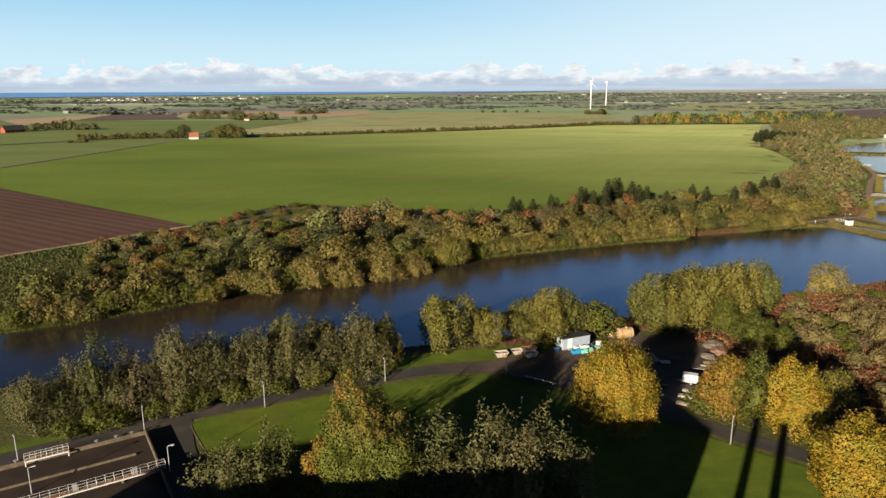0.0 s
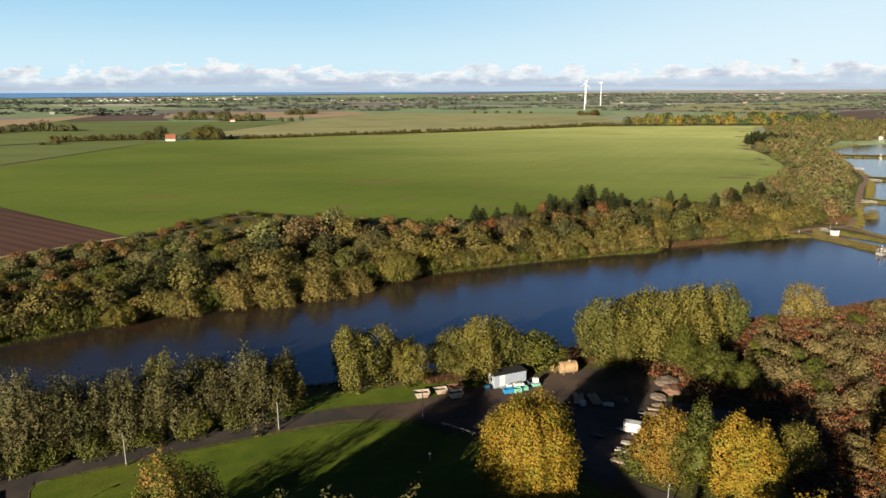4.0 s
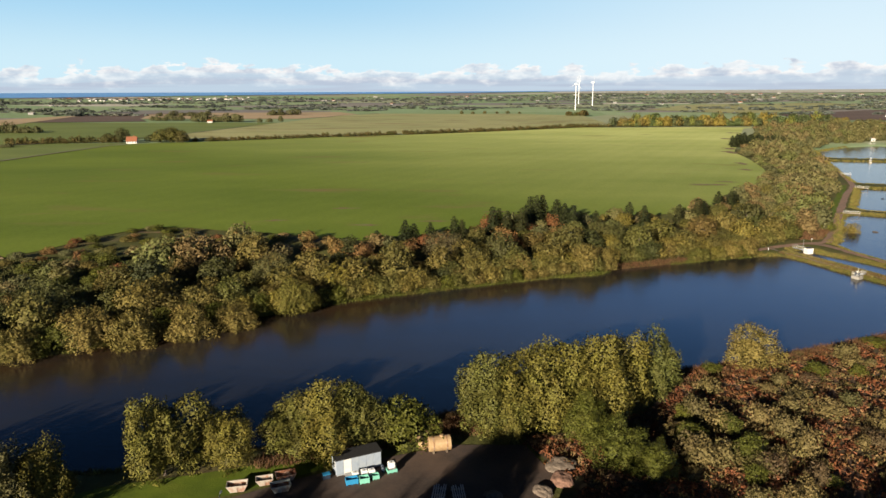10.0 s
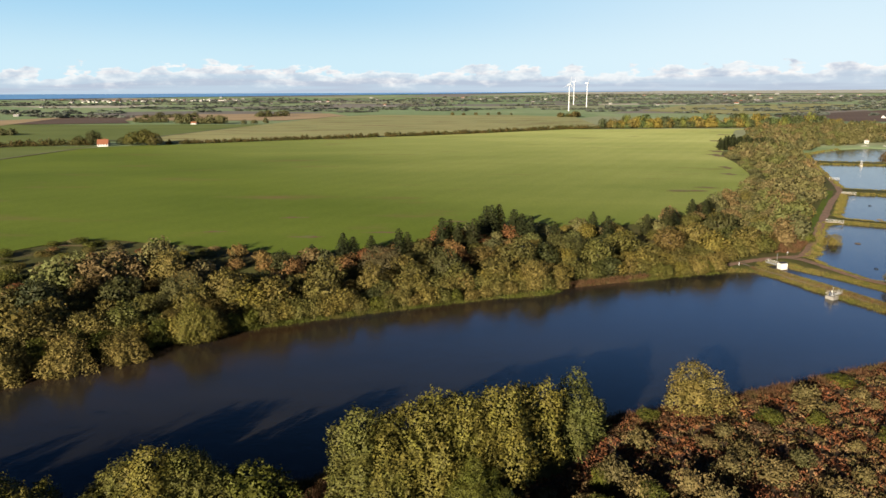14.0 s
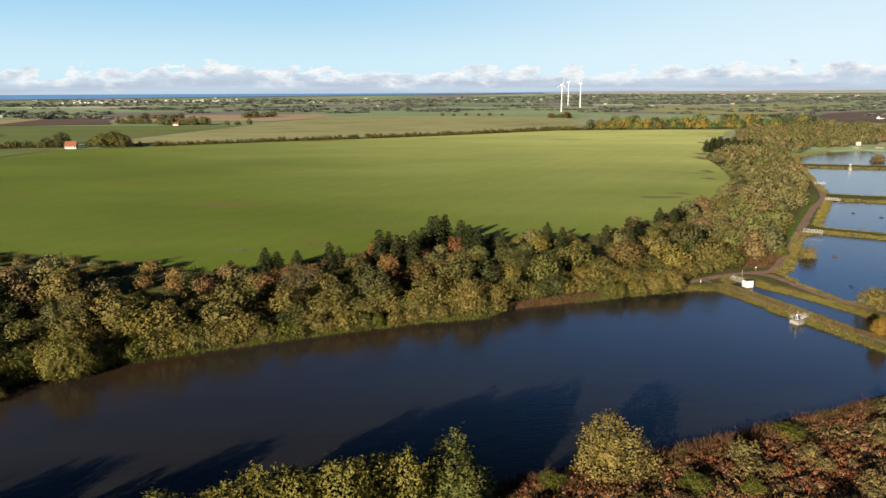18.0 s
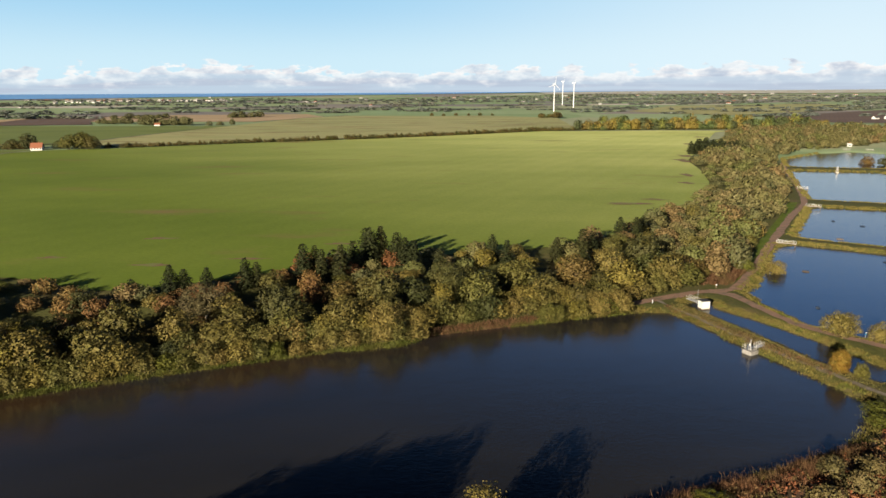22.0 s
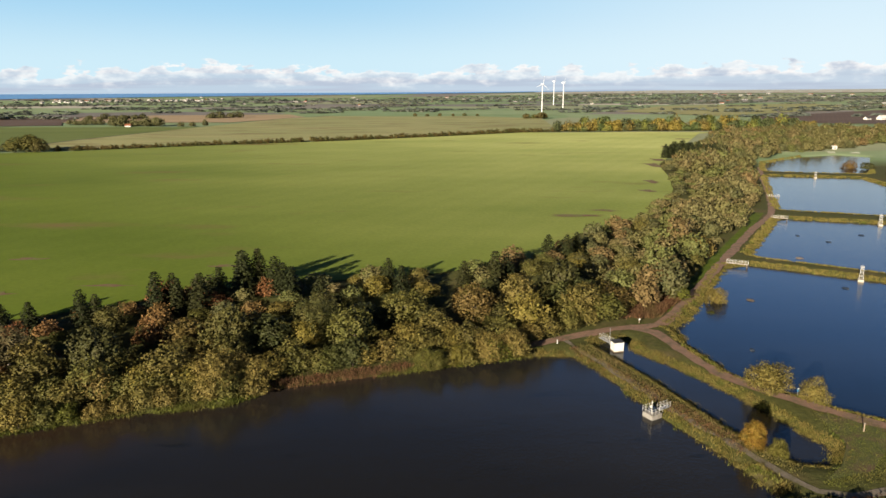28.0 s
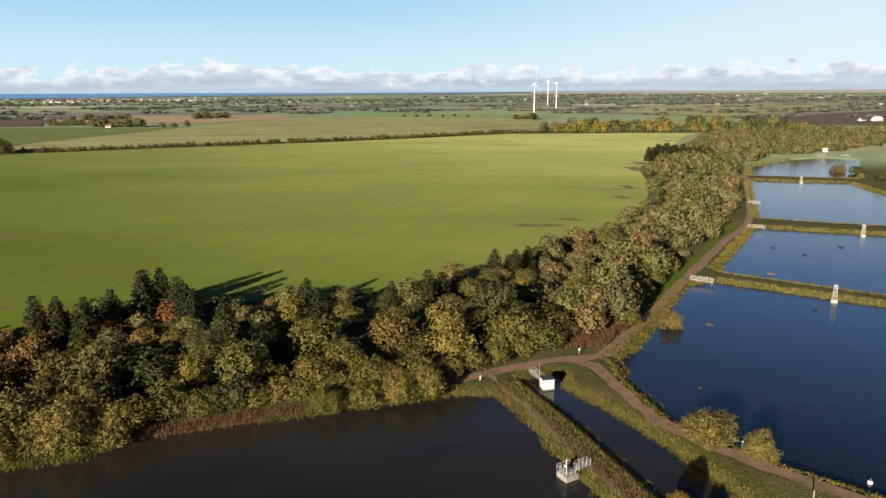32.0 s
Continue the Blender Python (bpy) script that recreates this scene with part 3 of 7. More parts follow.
sheet("field_far_left", [(-300, 870), (-300, 960), (-270, 1130), (-240, 1240), (-690, 1262), (-690, 1100), (-830, 1270), (-1000, 1150), (-900, 700), (-724, 504), (-476, 718), (-417, 776), (-388, 806), (-342, 850)], M_GREENFIELD, 0.5, 30, label="green pasture behind the farmhouse", category="field")
sheet("field_pale", [(-557, 1405), (-640, 1640), (-530, 1737), (-219, 1756), (-128, 1545), (-190, 1500), (-245, 1390)], M_STUBBLE, 0.7, 60, label="pale harvested stubble field", category="field")
sheet("field_dark", [(-690, 1262), (-765, 1598), (-589, 1741), (-640, 1640), (-557, 1405), (-500, 1300)], M_DARKSOIL, 0.7, 60, label="dark bare soil field", category="field")
sheet("field_pale_strip", [(-690, 1100), (-830, 1270), (-770, 1590), (-765, 1598), (-690, 1262), (-660, 1150)], M_STUBBLE, 0.9, 60, label="narrow pale stubble strip", category="field")
sheet("field_dark_right", [(690, 1290), (1000, 1180), (1500, 1500), (1300, 1900), (740, 1500)], M_DARKSOIL, 0.7, 80, label="dark brown soil field", category="field")
sheet("field_green_right", [(560, 1830), (700, 1560), (900, 1700), (1310, 2050), (1315, 2390), (800, 2250)], M_PASTURE, 0.9, 80, label="far green field", category="field")
LAWN = [(-49.2, 117), (-49.5, 119), (-47.9, 120.4), (-45.1, 121.4), (-38, 124.8), (-14, 135.8), (-2, 139.6), (9, 140.3), (22, 132.5), (40, 118.5), (58, 103.5), (84, 83), (60, 40), (-28, 40), (-36, 96), (-39.3, 102.1), (-44.5, 109.7), (-47.9, 114.8)]
sheet("lawn", LAWN, M_LAWN, 0.06, 6, label="mown green lawn partly in tree shade", category="lawn")
sheet("lawn_bank", [(-110, 88), (-77, 107.5), (-55, 122.6), (-38, 131.5), (-14, 142.5), (-3, 147), (11, 149.5), (21, 155), (30, 160), (26, 163), (5, 156), (-10, 152), (-24, 143), (-55, 125.5), (-80, 110), (-112, 94)],
      M_LAWN, 0.05, 6, label="strip of green grass between road and shore trees", category="lawn")
YARD = [(-4, 146), (11, 148.5), (21, 154), (33, 160), (47, 165), (60, 165), (64, 154), (59.5, 141), (51, 128), (44, 121.5), (30, 131), (22, 135.5), (12, 141), (0, 142)]
sheet("yard", YARD, M_YARD, 0.09, 5, label="dark asphalt storage yard with brown dirt", category="yard")
band("road_main", [(-150, 55), (-77, 105.5), (-65, 112), (-55, 119.8), (-38, 128.6), (-14.3, 139.5), (-3, 143.5), (4, 144)], 5.2, M_ASPHALT, 0.07, label="narrow worn asphalt road past the lawn", category="road")
band("road_right", [(42, 124), (46, 118.5), (51.6, 114), (62, 105.5), (90, 83), (120, 60)], 4.6, M_ASPHALT, 0.075, label="narrow asphalt lane leaving the yard", category="road")
band("road_branch", [(-55.5, 119.5), (-50.4, 107.5), (-44.4, 96.5), (-38, 77), (-31, 50)], 10.2, M_ASPHALT, 0.085, label="dark asphalt branch road beside the basins", category="road")
band("track_gravel", [(160, 311.5), (173, 317.3), (189, 325), (200, 327.5), (206.5, 333), (223.2, 358.5), (242.3, 389), (282.5, 453), (312.4, 498), (345, 572), (372, 640), (386, 672), (400, 705)], 3.4, M_TRACK, 0.07, 2.5, 0.25,
     "reddish gravel track along the ponds", "track")
band("track_branch", [(194, 326.3), (199.5, 322.5), (202, 313), (204.5, 302), (209, 290.5), (218, 280.2), (228.5, 270), (252, 250), (290, 215)], 3.2, M_TRACK, 0.09, 2.5, 0.25,
     "reddish gravel track between canal and pond", "track")
band("path_dike", [(175, 316.5), (182.6, 298), (190.6, 276.5), (196.8, 264), (201.3, 253.5), (206, 248.5), (216, 250), (234, 261)], 1.7, M_PATH, 0.07, 2.0, 0.3, "grey trodden gravel path on the dike", "path")
band("road_far", [(-722, 502), (-600, 606), (-474, 714), (-415, 772), (-386, 803), (-342, 850), (-300, 905), (-290, 974), (-259, 1131), (-208, 1323), (-187, 1529), (-110, 1656)], 6, M_ASPHALT, 0.9, 20, label="grey country road across the fields", category="road")
band("lane_farm", [(-420, 395), (-347, 458), (-339, 508), (-327, 607), (-308, 770), (-300, 790)], 3.2, M_PATH, 0.6, 15, label="pale farm lane beside the field", category="lane")

band("field_margin", [(-175, 216), (-161, 231.5), (-139, 256), (-112, 287)], 2.6, M_STUBBLE, 0.3, 4, 0.4, "pale dry grass margin of the ploughed field", "field margin")
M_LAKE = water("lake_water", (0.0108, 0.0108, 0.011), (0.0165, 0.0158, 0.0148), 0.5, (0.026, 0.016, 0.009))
M_POND = water("pond_water", (0.004581, 0.006872, 0.0126), (0.008017, 0.01031, 0.01604), 0.5)
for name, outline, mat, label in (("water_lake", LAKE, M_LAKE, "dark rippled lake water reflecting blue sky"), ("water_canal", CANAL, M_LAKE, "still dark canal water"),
                                  ("water_pond_1", POND_A, M_POND, "deep blue pond water"), ("water_pond_2", POND_B, M_POND, "blue pond water"),
                                  ("water_pond_3", POND_C, M_POND, "blue pond water"), ("water_pond_4", POND_D, M_POND, "pale blue pond water")):
    c = np.array(outline).mean(0)
    wide = [tuple(np.array(q) + (np.array(q) - c) / np.linalg.norm(np.array(q) - c) * 0.9) for q in outline]
    bm = bmesh.new()
    bmesh.ops.triangulate(bm, faces=[bm.faces.new([bm.verts.new((*q, -1.0)) for q in wide])])
    me = bpy.data.meshes.new(name)
    bmesh.ops.recalc_face_normals(bm, faces=bm.faces)
    if bm.faces[:][0].normal.z < 0:
        bmesh.ops.reverse_faces(bm, faces=bm.faces[:])
    bm.to_mesh(me)
    me.materials.append(mat)
    tagged(new(name, me), label, "water", "", "structure")
# matt blue base colour painted in place of the sky's reflection
M_SEA = surface("sea", (0.08762, 0.2239, 0.4673), (0.1071, 0.2531, 0.5063), 0.01, 0.6, relief=0.0)
sheet("water_sea", [(-4000, 2500), (-2300, 3330), (-1400, 4030), (-600, 4400), (100, 4560), (700, 4750), (1500, 4800), (1500, 4940), (-4950, 4940), (-4950, 2600)], M_SEA, 2.5, 150, label="strip of blue sea on the horizon", category="sea")


# fields at the eastern horizon, with the haze put into their pale grey colour
M_HAZEFIELD = field_material("hazed_far_fields", (0.2991, 0.3241, 0.2991), (0.3821, 0.3821, 0.3324), (0.9, 0.9, 0.9), 0.004, (0.2494, 0.1995, 0.1578), 0.4, (0.5, 0.6))
sheet("field_coast", [(720, 4300), (1500, 4100), (3000, 3600), (4900, 3000), (4900, 4940), (1500, 4940), (1500, 4800), (720, 4750)], M_HAZEFIELD, 2.6, 150, label="patchwork of fields near the eastern horizon, paled in place of haze", category="field")
# ---- plants ----
def part(name, bm, mat, parent, label=""):
    me = bpy.data.meshes.new(name)
    bm.to_mesh(me)
    bm.free()
    me.materials.append(mat)
    ob = new(name, me)
    ob.parent = parent
    return tagged(ob, label)


def leaves(pos, out, size, rng, flat=0.6, long=1.0, rough=0.8):
    """Small three-sided leaf clumps at the places given, facing more or less outwards."""
    n = len(pos)
    nrm = out * flat + rng.normal(0, 0.55, (n, 3))
    nrm /= np.linalg.norm(nrm, axis=1)[:, None] + 1e-9
    ref = rng.normal(0, 1, (n, 3))
    u = np.cross(nrm, ref)
    u /= np.linalg.norm(u, axis=1)[:, None] + 1e-9
    v = np.cross(nrm, u)
    s = (size * rng.uniform(0.55, 1.25, n))[:, None]
    k = rng.uniform(0.3, 1.0, (n, 3, 1))
    corners = np.stack([v * 0.62 * long, -u * 0.5 - v * 0.38 * long, u * 0.5 - v * 0.38 * long], 1) * s[:, None] * (0.75 + 0.6 * k)
    soft = out / (np.linalg.norm(out, axis=1)[:, None] + 1e-9) + nrm * rough
    soft /= np.linalg.norm(soft, axis=1)[:, None] + 1e-9
    return (pos[:, None] + corners).reshape(-1, 3), np.repeat(soft, 3, 0)


SOFT = {}


def leaf_mesh(name, v, soft, mat):
    """Single leaves that take the light as the rounded clump that they cover."""
    me = mesh_np(name, v, np.arange(len(v)).reshape(-1, 3), mat, True, soft)
    SOFT[me.name] = soft
    return me


def bumps(rng, u, waves):
    """Rolling relief over the directions u, from waves of (count, frequency, height, upright): its height and its slope."""
    f, g = np.zeros(len(u)), np.zeros((len(u), 3))
    for count, freq, amp, upright in waves:
        for _ in range(count):
            w = rng.normal(0, 1, 3)
            w[2] /= upright
            w *= freq * rng.uniform(0.7, 1.3) / np.linalg.norm(w)
            ph = u @ w + rng.uniform(0, 6.28)
            f += amp * np.sin(ph)
            g += (amp * np.cos(ph))[:, None] * w
    return f, g


def crown_mesh(name, seed, mat, R, H, base, n, size, big=0.07, mid=0.045, upright=1.0, droop=0.0, long=1.0, belly=0.45, rough=0.8, shag=0.06):
    """A closed crown of leaf clumps over an egg with deep rolling bumps, widest at the height belly, round a coarse
    core that blocks light.
    """
    rng = np.random.default_rng(seed)
    u = rng.normal(0, 1, (int(n * 1.5), 3))
    u /= np.linalg.norm(u, axis=1)[:, None]
    u = u[u[:, 2] > rng.uniform(-1.0, -0.2, len(u))][:n]
    f, g = bumps(rng, u, ((4, 4.0, big, upright), (6, 10.0, mid, upright), (6, 22.0, mid * 0.45, upright)))
    tilt = g - (g * u).sum(1)[:, None] * u
    tall = np.where(u[:, 2] > 0, (H - base) * (1 - belly), (H - base) * belly)
    k = (1 + f - 0.16 * rng.random(len(u)) ** 2 + shag * rng.normal(0, 1, len(u)))[:, None]
    p = u * np.c_[np.full(len(u), R * 0.94), np.full(len(u), R * 0.94), tall] * k
    p[:, 2] += base + (H - base) * belly
    if droop:
        p[:, 2] -= droop * rng.random(len(p)) * np.hypot(p[:, 0], p[:, 1]) / R
    p[:, 2] = np.maximum(p[:, 2], 0.2 + 0.3 * rng.random(len(p)))
    out = u - tilt * 0.8
    out /= np.linalg.norm(out, axis=1)[:, None] + 1e-9
    v, soft = leaves(p, out * 1.1, size, rng, 0.9, long, rough)
    # coarse leaves of the same colour, added inside so that gaps turn dark
    e = rng.normal(0, 1, (60 + n // 80, 3))
    e /= np.linalg.norm(e, axis=1)[:, None]
    core = e * np.array([R * 0.5, R * 0.5, (H - base) * 0.32]) * rng.uniform(0.75, 1.0, (len(e), 1)) + np.array([0, 0, base + (H - base) * 0.46])
    core[:, 2] = np.maximum(core[:, 2], 0.3)
    v2, soft2 = leaves(core, e, R * 0.32, rng, 1.2)
    return leaf_mesh(name, np.concatenate([v, v2.reshape(-1, 3)]), np.concatenate([soft, soft2]), mat)


def tube(bm, pts, radii, sides=6):
    """A bent, tapered limb."""
    rings = []
    for i, p in enumerate(pts):
        a = Vector(pts[min(i + 1, len(pts) - 1)]) - Vector(pts[max(i - 1, 0)])
        q = a.to_track_quat("Z", "Y")
        rings.append([bm.verts.new(Vector(p) + q @ Vector((math.cos(k * math.tau / sides), math.sin(k * math.tau / sides), 0)) * radii[i]) for k in range(sides)])
    for a, b in zip(rings, rings[1:]):
        for k in range(sides):
            bm.faces.new((a[k], a[(k + 1) % sides], b[(k + 1) % sides], b[k]))
    bm.faces.new(rings[-1])
    bm.faces.new(rings[0][::-1])


def trunk_mesh(name, seed, mat, R, H, thick, limbs=6, base=0.3):
    rnd = random.Random(seed)
    bm = bmesh.new()
    tube(bm, [(0, 0, -0.3), (0.1, 0, H * 0.2), (rnd.uniform(-0.3, 0.3), 0.15, H * 0.5), (0, 0, H * 0.85)], [thick * 1.25, thick, thick * 0.6, thick * 0.12], 7)
    for k in range(limbs):
        a, z0 = k * 2.4 + rnd.random(), H * rnd.uniform(base, 0.6)
        r = R * rnd.uniform(0.35, 0.55)
        tube(bm, [(0, 0, z0), (math.cos(a) * r * 0.5, math.sin(a) * r * 0.5, z0 + H * 0.1), (math.cos(a) * r, math.sin(a) * r, z0 + H * 0.24)], [thick * 0.5, thick * 0.32, thick * 0.08], 5)
    me = bpy.data.meshes.new(name)
    bm.to_mesh(me)
    bm.free()
    me.materials.append(mat)
    return me


def spruce_mesh(name, seed, mat, R, H, n, size):
    """Whorls of drooping branches, narrowing to a tip."""
    rng = np.random.default_rng(seed)
    pos, out = [], []
    z0, k = H * 0.06, 0
    while z0 < H * 0.97:
        w = 1 - z0 / H
        rad = R * (w ** 0.5) * rng.uniform(0.72, 1.12) + 0.12
        for b in range(7):
            a = k * 0.7 + b * math.tau / 7 + rng.uniform(-0.25, 0.25)
            m = max(4, int(n * w / 40))
            f = rng.random(m) ** 0.6
            rr = rad * f * rng.uniform(0.8, 1.1)
            s = rng.normal(0, 0.11, m) * rad * (1.1 - f * 0.6)
            pos.append(np.c_[np.cos(a) * rr - np.sin(a) * s, np.sin(a) * rr + np.cos(a) * s, z0 - 0.28 * rr + 0.25 * (f ** 3) * rad * 0.4 + rng.normal(0, 0.07, m)])
            out.append(np.c_[np.cos(a) * np.ones(m), np.sin(a) * np.ones(m), np.full(m, 0.9)])
        z0 += H * rng.uniform(0.035, 0.05)
        k += 1
    p, o = np.concatenate(pos), np.concatenate(out)
    p[:, 2] = np.maximum(p[:, 2], 0.2)
    v, soft = leaves(p, o / np.linalg.norm(o, axis=1)[:, None], size, rng, 0.9, 1.3)
    return leaf_mesh(name, v, soft, mat)


# prototypes: (crown mesh, trunk mesh, nominal radius, nominal height)
KINDS = {}


def kind(key, crowns, trunk):
    KINDS[key] = (crowns, trunk)


T_WOOD = trunk_mesh("trunk", 1, M_BARK, 4, 10, 0.22)
T_BIG = trunk_mesh("trunk", 2, M_BARK, 8, 16, 0.45, 9, 0.2)
T_BIRCH = trunk_mesh("trunk", 3, M_BIRCHBARK, 3, 13, 0.2, 5, 0.4)
T_SPRUCE = trunk_mesh("trunk", 4, M_BARK, 0.6, 14, 0.24, 0)
T_SHRUB = trunk_mesh("stem", 5, M_BARK, 1.6, 2.4, 0.09, 5, 0.1)
TRUNK_SIZE = {T_WOOD.name: (4, 10), T_BIG.name: (8, 16), T_BIRCH.name: (3, 13), T_SPRUCE.name: (3.6, 14), T_SHRUB.name: (1.6, 2.4)}
kind("wood", [(crown_mesh("crown", 10 + k, M_WOOD, 4, 8, 0.0, 1750, 0.4, 0.045, 0.045, belly=0.42, shag=0.04), 4, 8) for k in range(8)], T_WOOD)
kind("pale", [(crown_mesh("crown", 20 + k, M_PALE, 4, 8, 0.0, 1750, 0.38, 0.05, 0.05, 1.5, belly=0.42, shag=0.05), 4, 8) for k in range(6)], T_WOOD)
kind("willow", [(crown_mesh("crown", 30 + k, M_WILLOW, 5, 11, 0.2, 13000, 0.23, 0.12, 0.06, 2.5, long=1.6, shag=0.08), 5, 11) for k in range(4)], T_WOOD)
kind("birch", [(crown_mesh("crown", 40 + k, M_BIRCH, 4.2, 13, 0.3, 8500, 0.2, 0.17, 0.09, 3.5, 1.6, 1.8, shag=0.09), 4.2, 13) for k in range(6)], T_BIRCH)
kind("maple", [(crown_mesh("crown", 50 + k, M_YELLOW, 8, 17, 0.4, 44000, 0.25, 0.04, 0.035), 8, 17) for k in range(1)], T_BIG)
kind("maple_small", [(crown_mesh("crown", 55 + k, M_YELLOW, 5, 13, 0.3, 20000, 0.24, 0.05, 0.04), 5, 13) for k in range(2)], T_BIG)
kind("orange", [(crown_mesh("crown", 58 + k, M_ORANGE, 4.2, 12, 0.2, 12000, 0.24, 0.06, 0.045), 4.2, 12) for k in range(2)], T_BIG)
kind("green_big", [(crown_mesh("crown", 60, M_OLIVE, 7.5, 20, 0.4, 44000, 0.24, 0.045, 0.04), 7.5, 20)], T_BIG)
kind("green_tall", [(crown_mesh("crown", 61 + k, M_GREEN, 5, 14, 0.2, 12000, 0.25, 0.12, 0.06), 5, 14) for k in range(2)], T_BIG)
kind("green", [(crown_mesh("crown", 64 + k, M_GREEN, 4, 8, 0.0, 2600, 0.34, 0.11, 0.06), 4, 8) for k in range(4)], T_WOOD)
kind("pale_fine", [(crown_mesh("crown", 25 + k, M_GOLDLEAF, 4, 8, 0.0, 6500, 0.24, 0.1, 0.055, 1.8, belly=0.4, shag=0.08), 4, 8) for k in range(3)], T_WOOD)
kind("rust", [(crown_mesh("crown", 68 + k, M_RUSTLEAF, 3, 4, 0.0, 900, 0.36, 0.08, 0.06, belly=0.35), 3, 4) for k in range(3)], T_SHRUB)
kind("scrub", [(crown_mesh("crown", 90 + k, M_WOOD, 4, 4.6, 0.0, 400, 0.6, 0.06, 0.05, belly=0.34, rough=0.6, shag=0.04), 4, 4.6) for k in range(6)], T_SHRUB)
kind("spruce", [(spruce_mesh("crown", 70 + k, M_CONIFER, 3.6, 14, 1500, 0.42), 3.6, 14) for k in range(4)], T_SPRUCE)
kind("shrub", [(crown_mesh("crown", 80 + k, M_SHRUB, 2.2, 3.2, 0.0, 950, 0.25, 0.09, 0.06, 1.4, belly=0.35), 2.2, 3.2) for k in range(6)], T_SHRUB)
PLANT = random.Random(5)


def tree(key, x, y, h, r, label, category="tree", group="", name=None, sink=0.0):
    """One tree or shrub of its own, standing on the ground at x, y."""
    crowns, trunk = KINDS[key]
    mesh, R, H = PLANT.choice(crowns)
    ob = new(name or category)
    ob.matrix_world = Matrix.LocRotScale((x, y, lev(x, y) - sink), Euler((0, 0, PLANT.uniform(0, 6.28))), (r / R * 0.97, r / R * 0.97, h / H))
    for n, me in (("trunk", trunk), ("crown", mesh)):
        c = new("stem" if me is T_SHRUB else n, me)
        c.parent = ob
        if n == "trunk":
            tr, th = TRUNK_SIZE[me.name]
            c.scale = (R / tr, R / tr, H / th * 0.82)
    return tagged(ob, label, category, group)


def grid_scatter(outline, spacing, seed, margin=0.0, jitter=0.42):
    rng = np.random.default_rng(seed)
    p = np.array(outline)
    gx, gy = np.meshgrid(np.arange(p[:, 0].min(), p[:, 0].max(), spacing), np.arange(p[:, 1].min(), p[:, 1].max(), spacing))
    gx = gx + (np.arange(gx.shape[0])[:, None] % 2) * spacing / 2
    gx, gy = gx + rng.uniform(-jitter, jitter, gx.shape) * spacing, gy + rng.uniform(-jitter, jitter, gy.shape) * spacing
    keep = sdist(outline, gx, gy) < -margin
    return np.c_[gx[keep], gy[keep]]


def thicket(name, spots, key, mat, label, category="wood", seed=0, thin=1):
    """Many far plants joined into one mesh. spots: rows of x, y, height, radius."""
    rng = np.random.default_rng(seed)
    crowns = KINDS[key][0]
    stock = []
    for me, R, H in crowns:
        v = np.empty(len(me.vertices) * 3, np.float32)
        me.vertices.foreach_get("co", v)
        stock.append((v.reshape(-1, 3, 3)[::thin].reshape(-1, 3), R, H, SOFT[me.name].reshape(-1, 3, 3)[::thin].reshape(-1, 3)))
    s = np.array(spots, float)
    zs = level(s[:, 0], s[:, 1])
    out, soft = [], []
    for (x, y, h, r), zz in zip(s, zs):
        v, R, H, m = stock[rng.integers(len(stock))]
        a = rng.uniform(0, 6.28)
        w = v
        if thin > 1:
            c = w.reshape(-1, 3, 3).mean(1, keepdims=True)
            w = ((w.reshape(-1, 3, 3) - c) * math.sqrt(thin) + c).reshape(-1, 3)
        q = np.c_[(w[:, 0] * math.cos(a) - w[:, 1] * math.sin(a)) * r / R + x, (w[:, 0] * math.sin(a) + w[:, 1] * math.cos(a)) * r / R + y, w[:, 2] * h / H + zz]
        out.append(q)
        soft.append(np.c_[m[:, 0] * math.cos(a) - m[:, 1] * math.sin(a), m[:, 0] * math.sin(a) + m[:, 1] * math.cos(a), m[:, 2]])
    v = np.concatenate(out)
    return tagged(new(name, leaf_mesh(name, v, np.concatenate(soft), mat)), label, category, "", "stuff")


# shore and lawn trees
for key, x, y, h, r, label, cat in (
        ("maple", 30.3, 114.4, 17.0, 7.5, "large golden yellow maple on the lawn by the yard", "maple tree"),
        ("orange", 52.6, 119.4, 12.2, 4.8, "orange-brown maple beside the yard", "maple tree"),
        ("green_tall", 57, 116.2, 14.2, 5.0, "dull green tree between yellow maples", "tree"),
        ("maple_small", 62, 112.8, 13.5, 5.7, "bright yellow maple beside the lane", "maple tree"),
        ("maple_small", 60.3, 90.3, 14.4, 6.6, "golden maple on the lawn beside the lane", "maple tree"),
        ("green_big", -12, 87.5, 20.6, 8, "tall green broadleaf tree turning orange at its top", "tree"),
        ("orange", -18.7, 89.8, 11.7, 4.0, "orange-leaved tree beside a tall green tree", "tree"),
        ("birch", -0.6, 88, 14.5, 5.4, "grey-green drooping birch on the lawn", "birch tree"),
        ("birch", 5.2, 86, 16.2, 5.6, "thinning grey-green birch on the lawn", "birch tree"),
        ("birch", 11.3, 88.3, 15.8, 5.6, "pale drooping birch on the lawn", "birch tree"),
        ("birch", -31.5, 85.5, 12.2, 4.6, "tan thinning willow beside the branch road", "willow tree"),
        ("birch", 2.5, 83, 14, 5.0, "grey-green drooping birch on the lawn", "birch tree"),
        ("birch", 8.5, 83, 15, 5.0, "pale drooping birch on the lawn", "birch tree"),
        ("birch", -6.5, 84.5, 13, 4.6, "grey-green drooping birch on the lawn", "birch tree"),
        ("birch", 17, 84, 11.5, 4.6, "low pale drooping birch on the lawn", "birch tree"),
        ("birch", -26.3, 87.6, 13.6, 4.6, "grey-green willow beside the branch road", "willow tree"),
        ("birch", 16.1, 87, 6.4, 3.3, "low pale willow on the lawn", "willow tree")):
    tree(key, x, y, h, r, label, cat, "trees on the lawn", "maple_tree" if "maple" in cat else "tree")
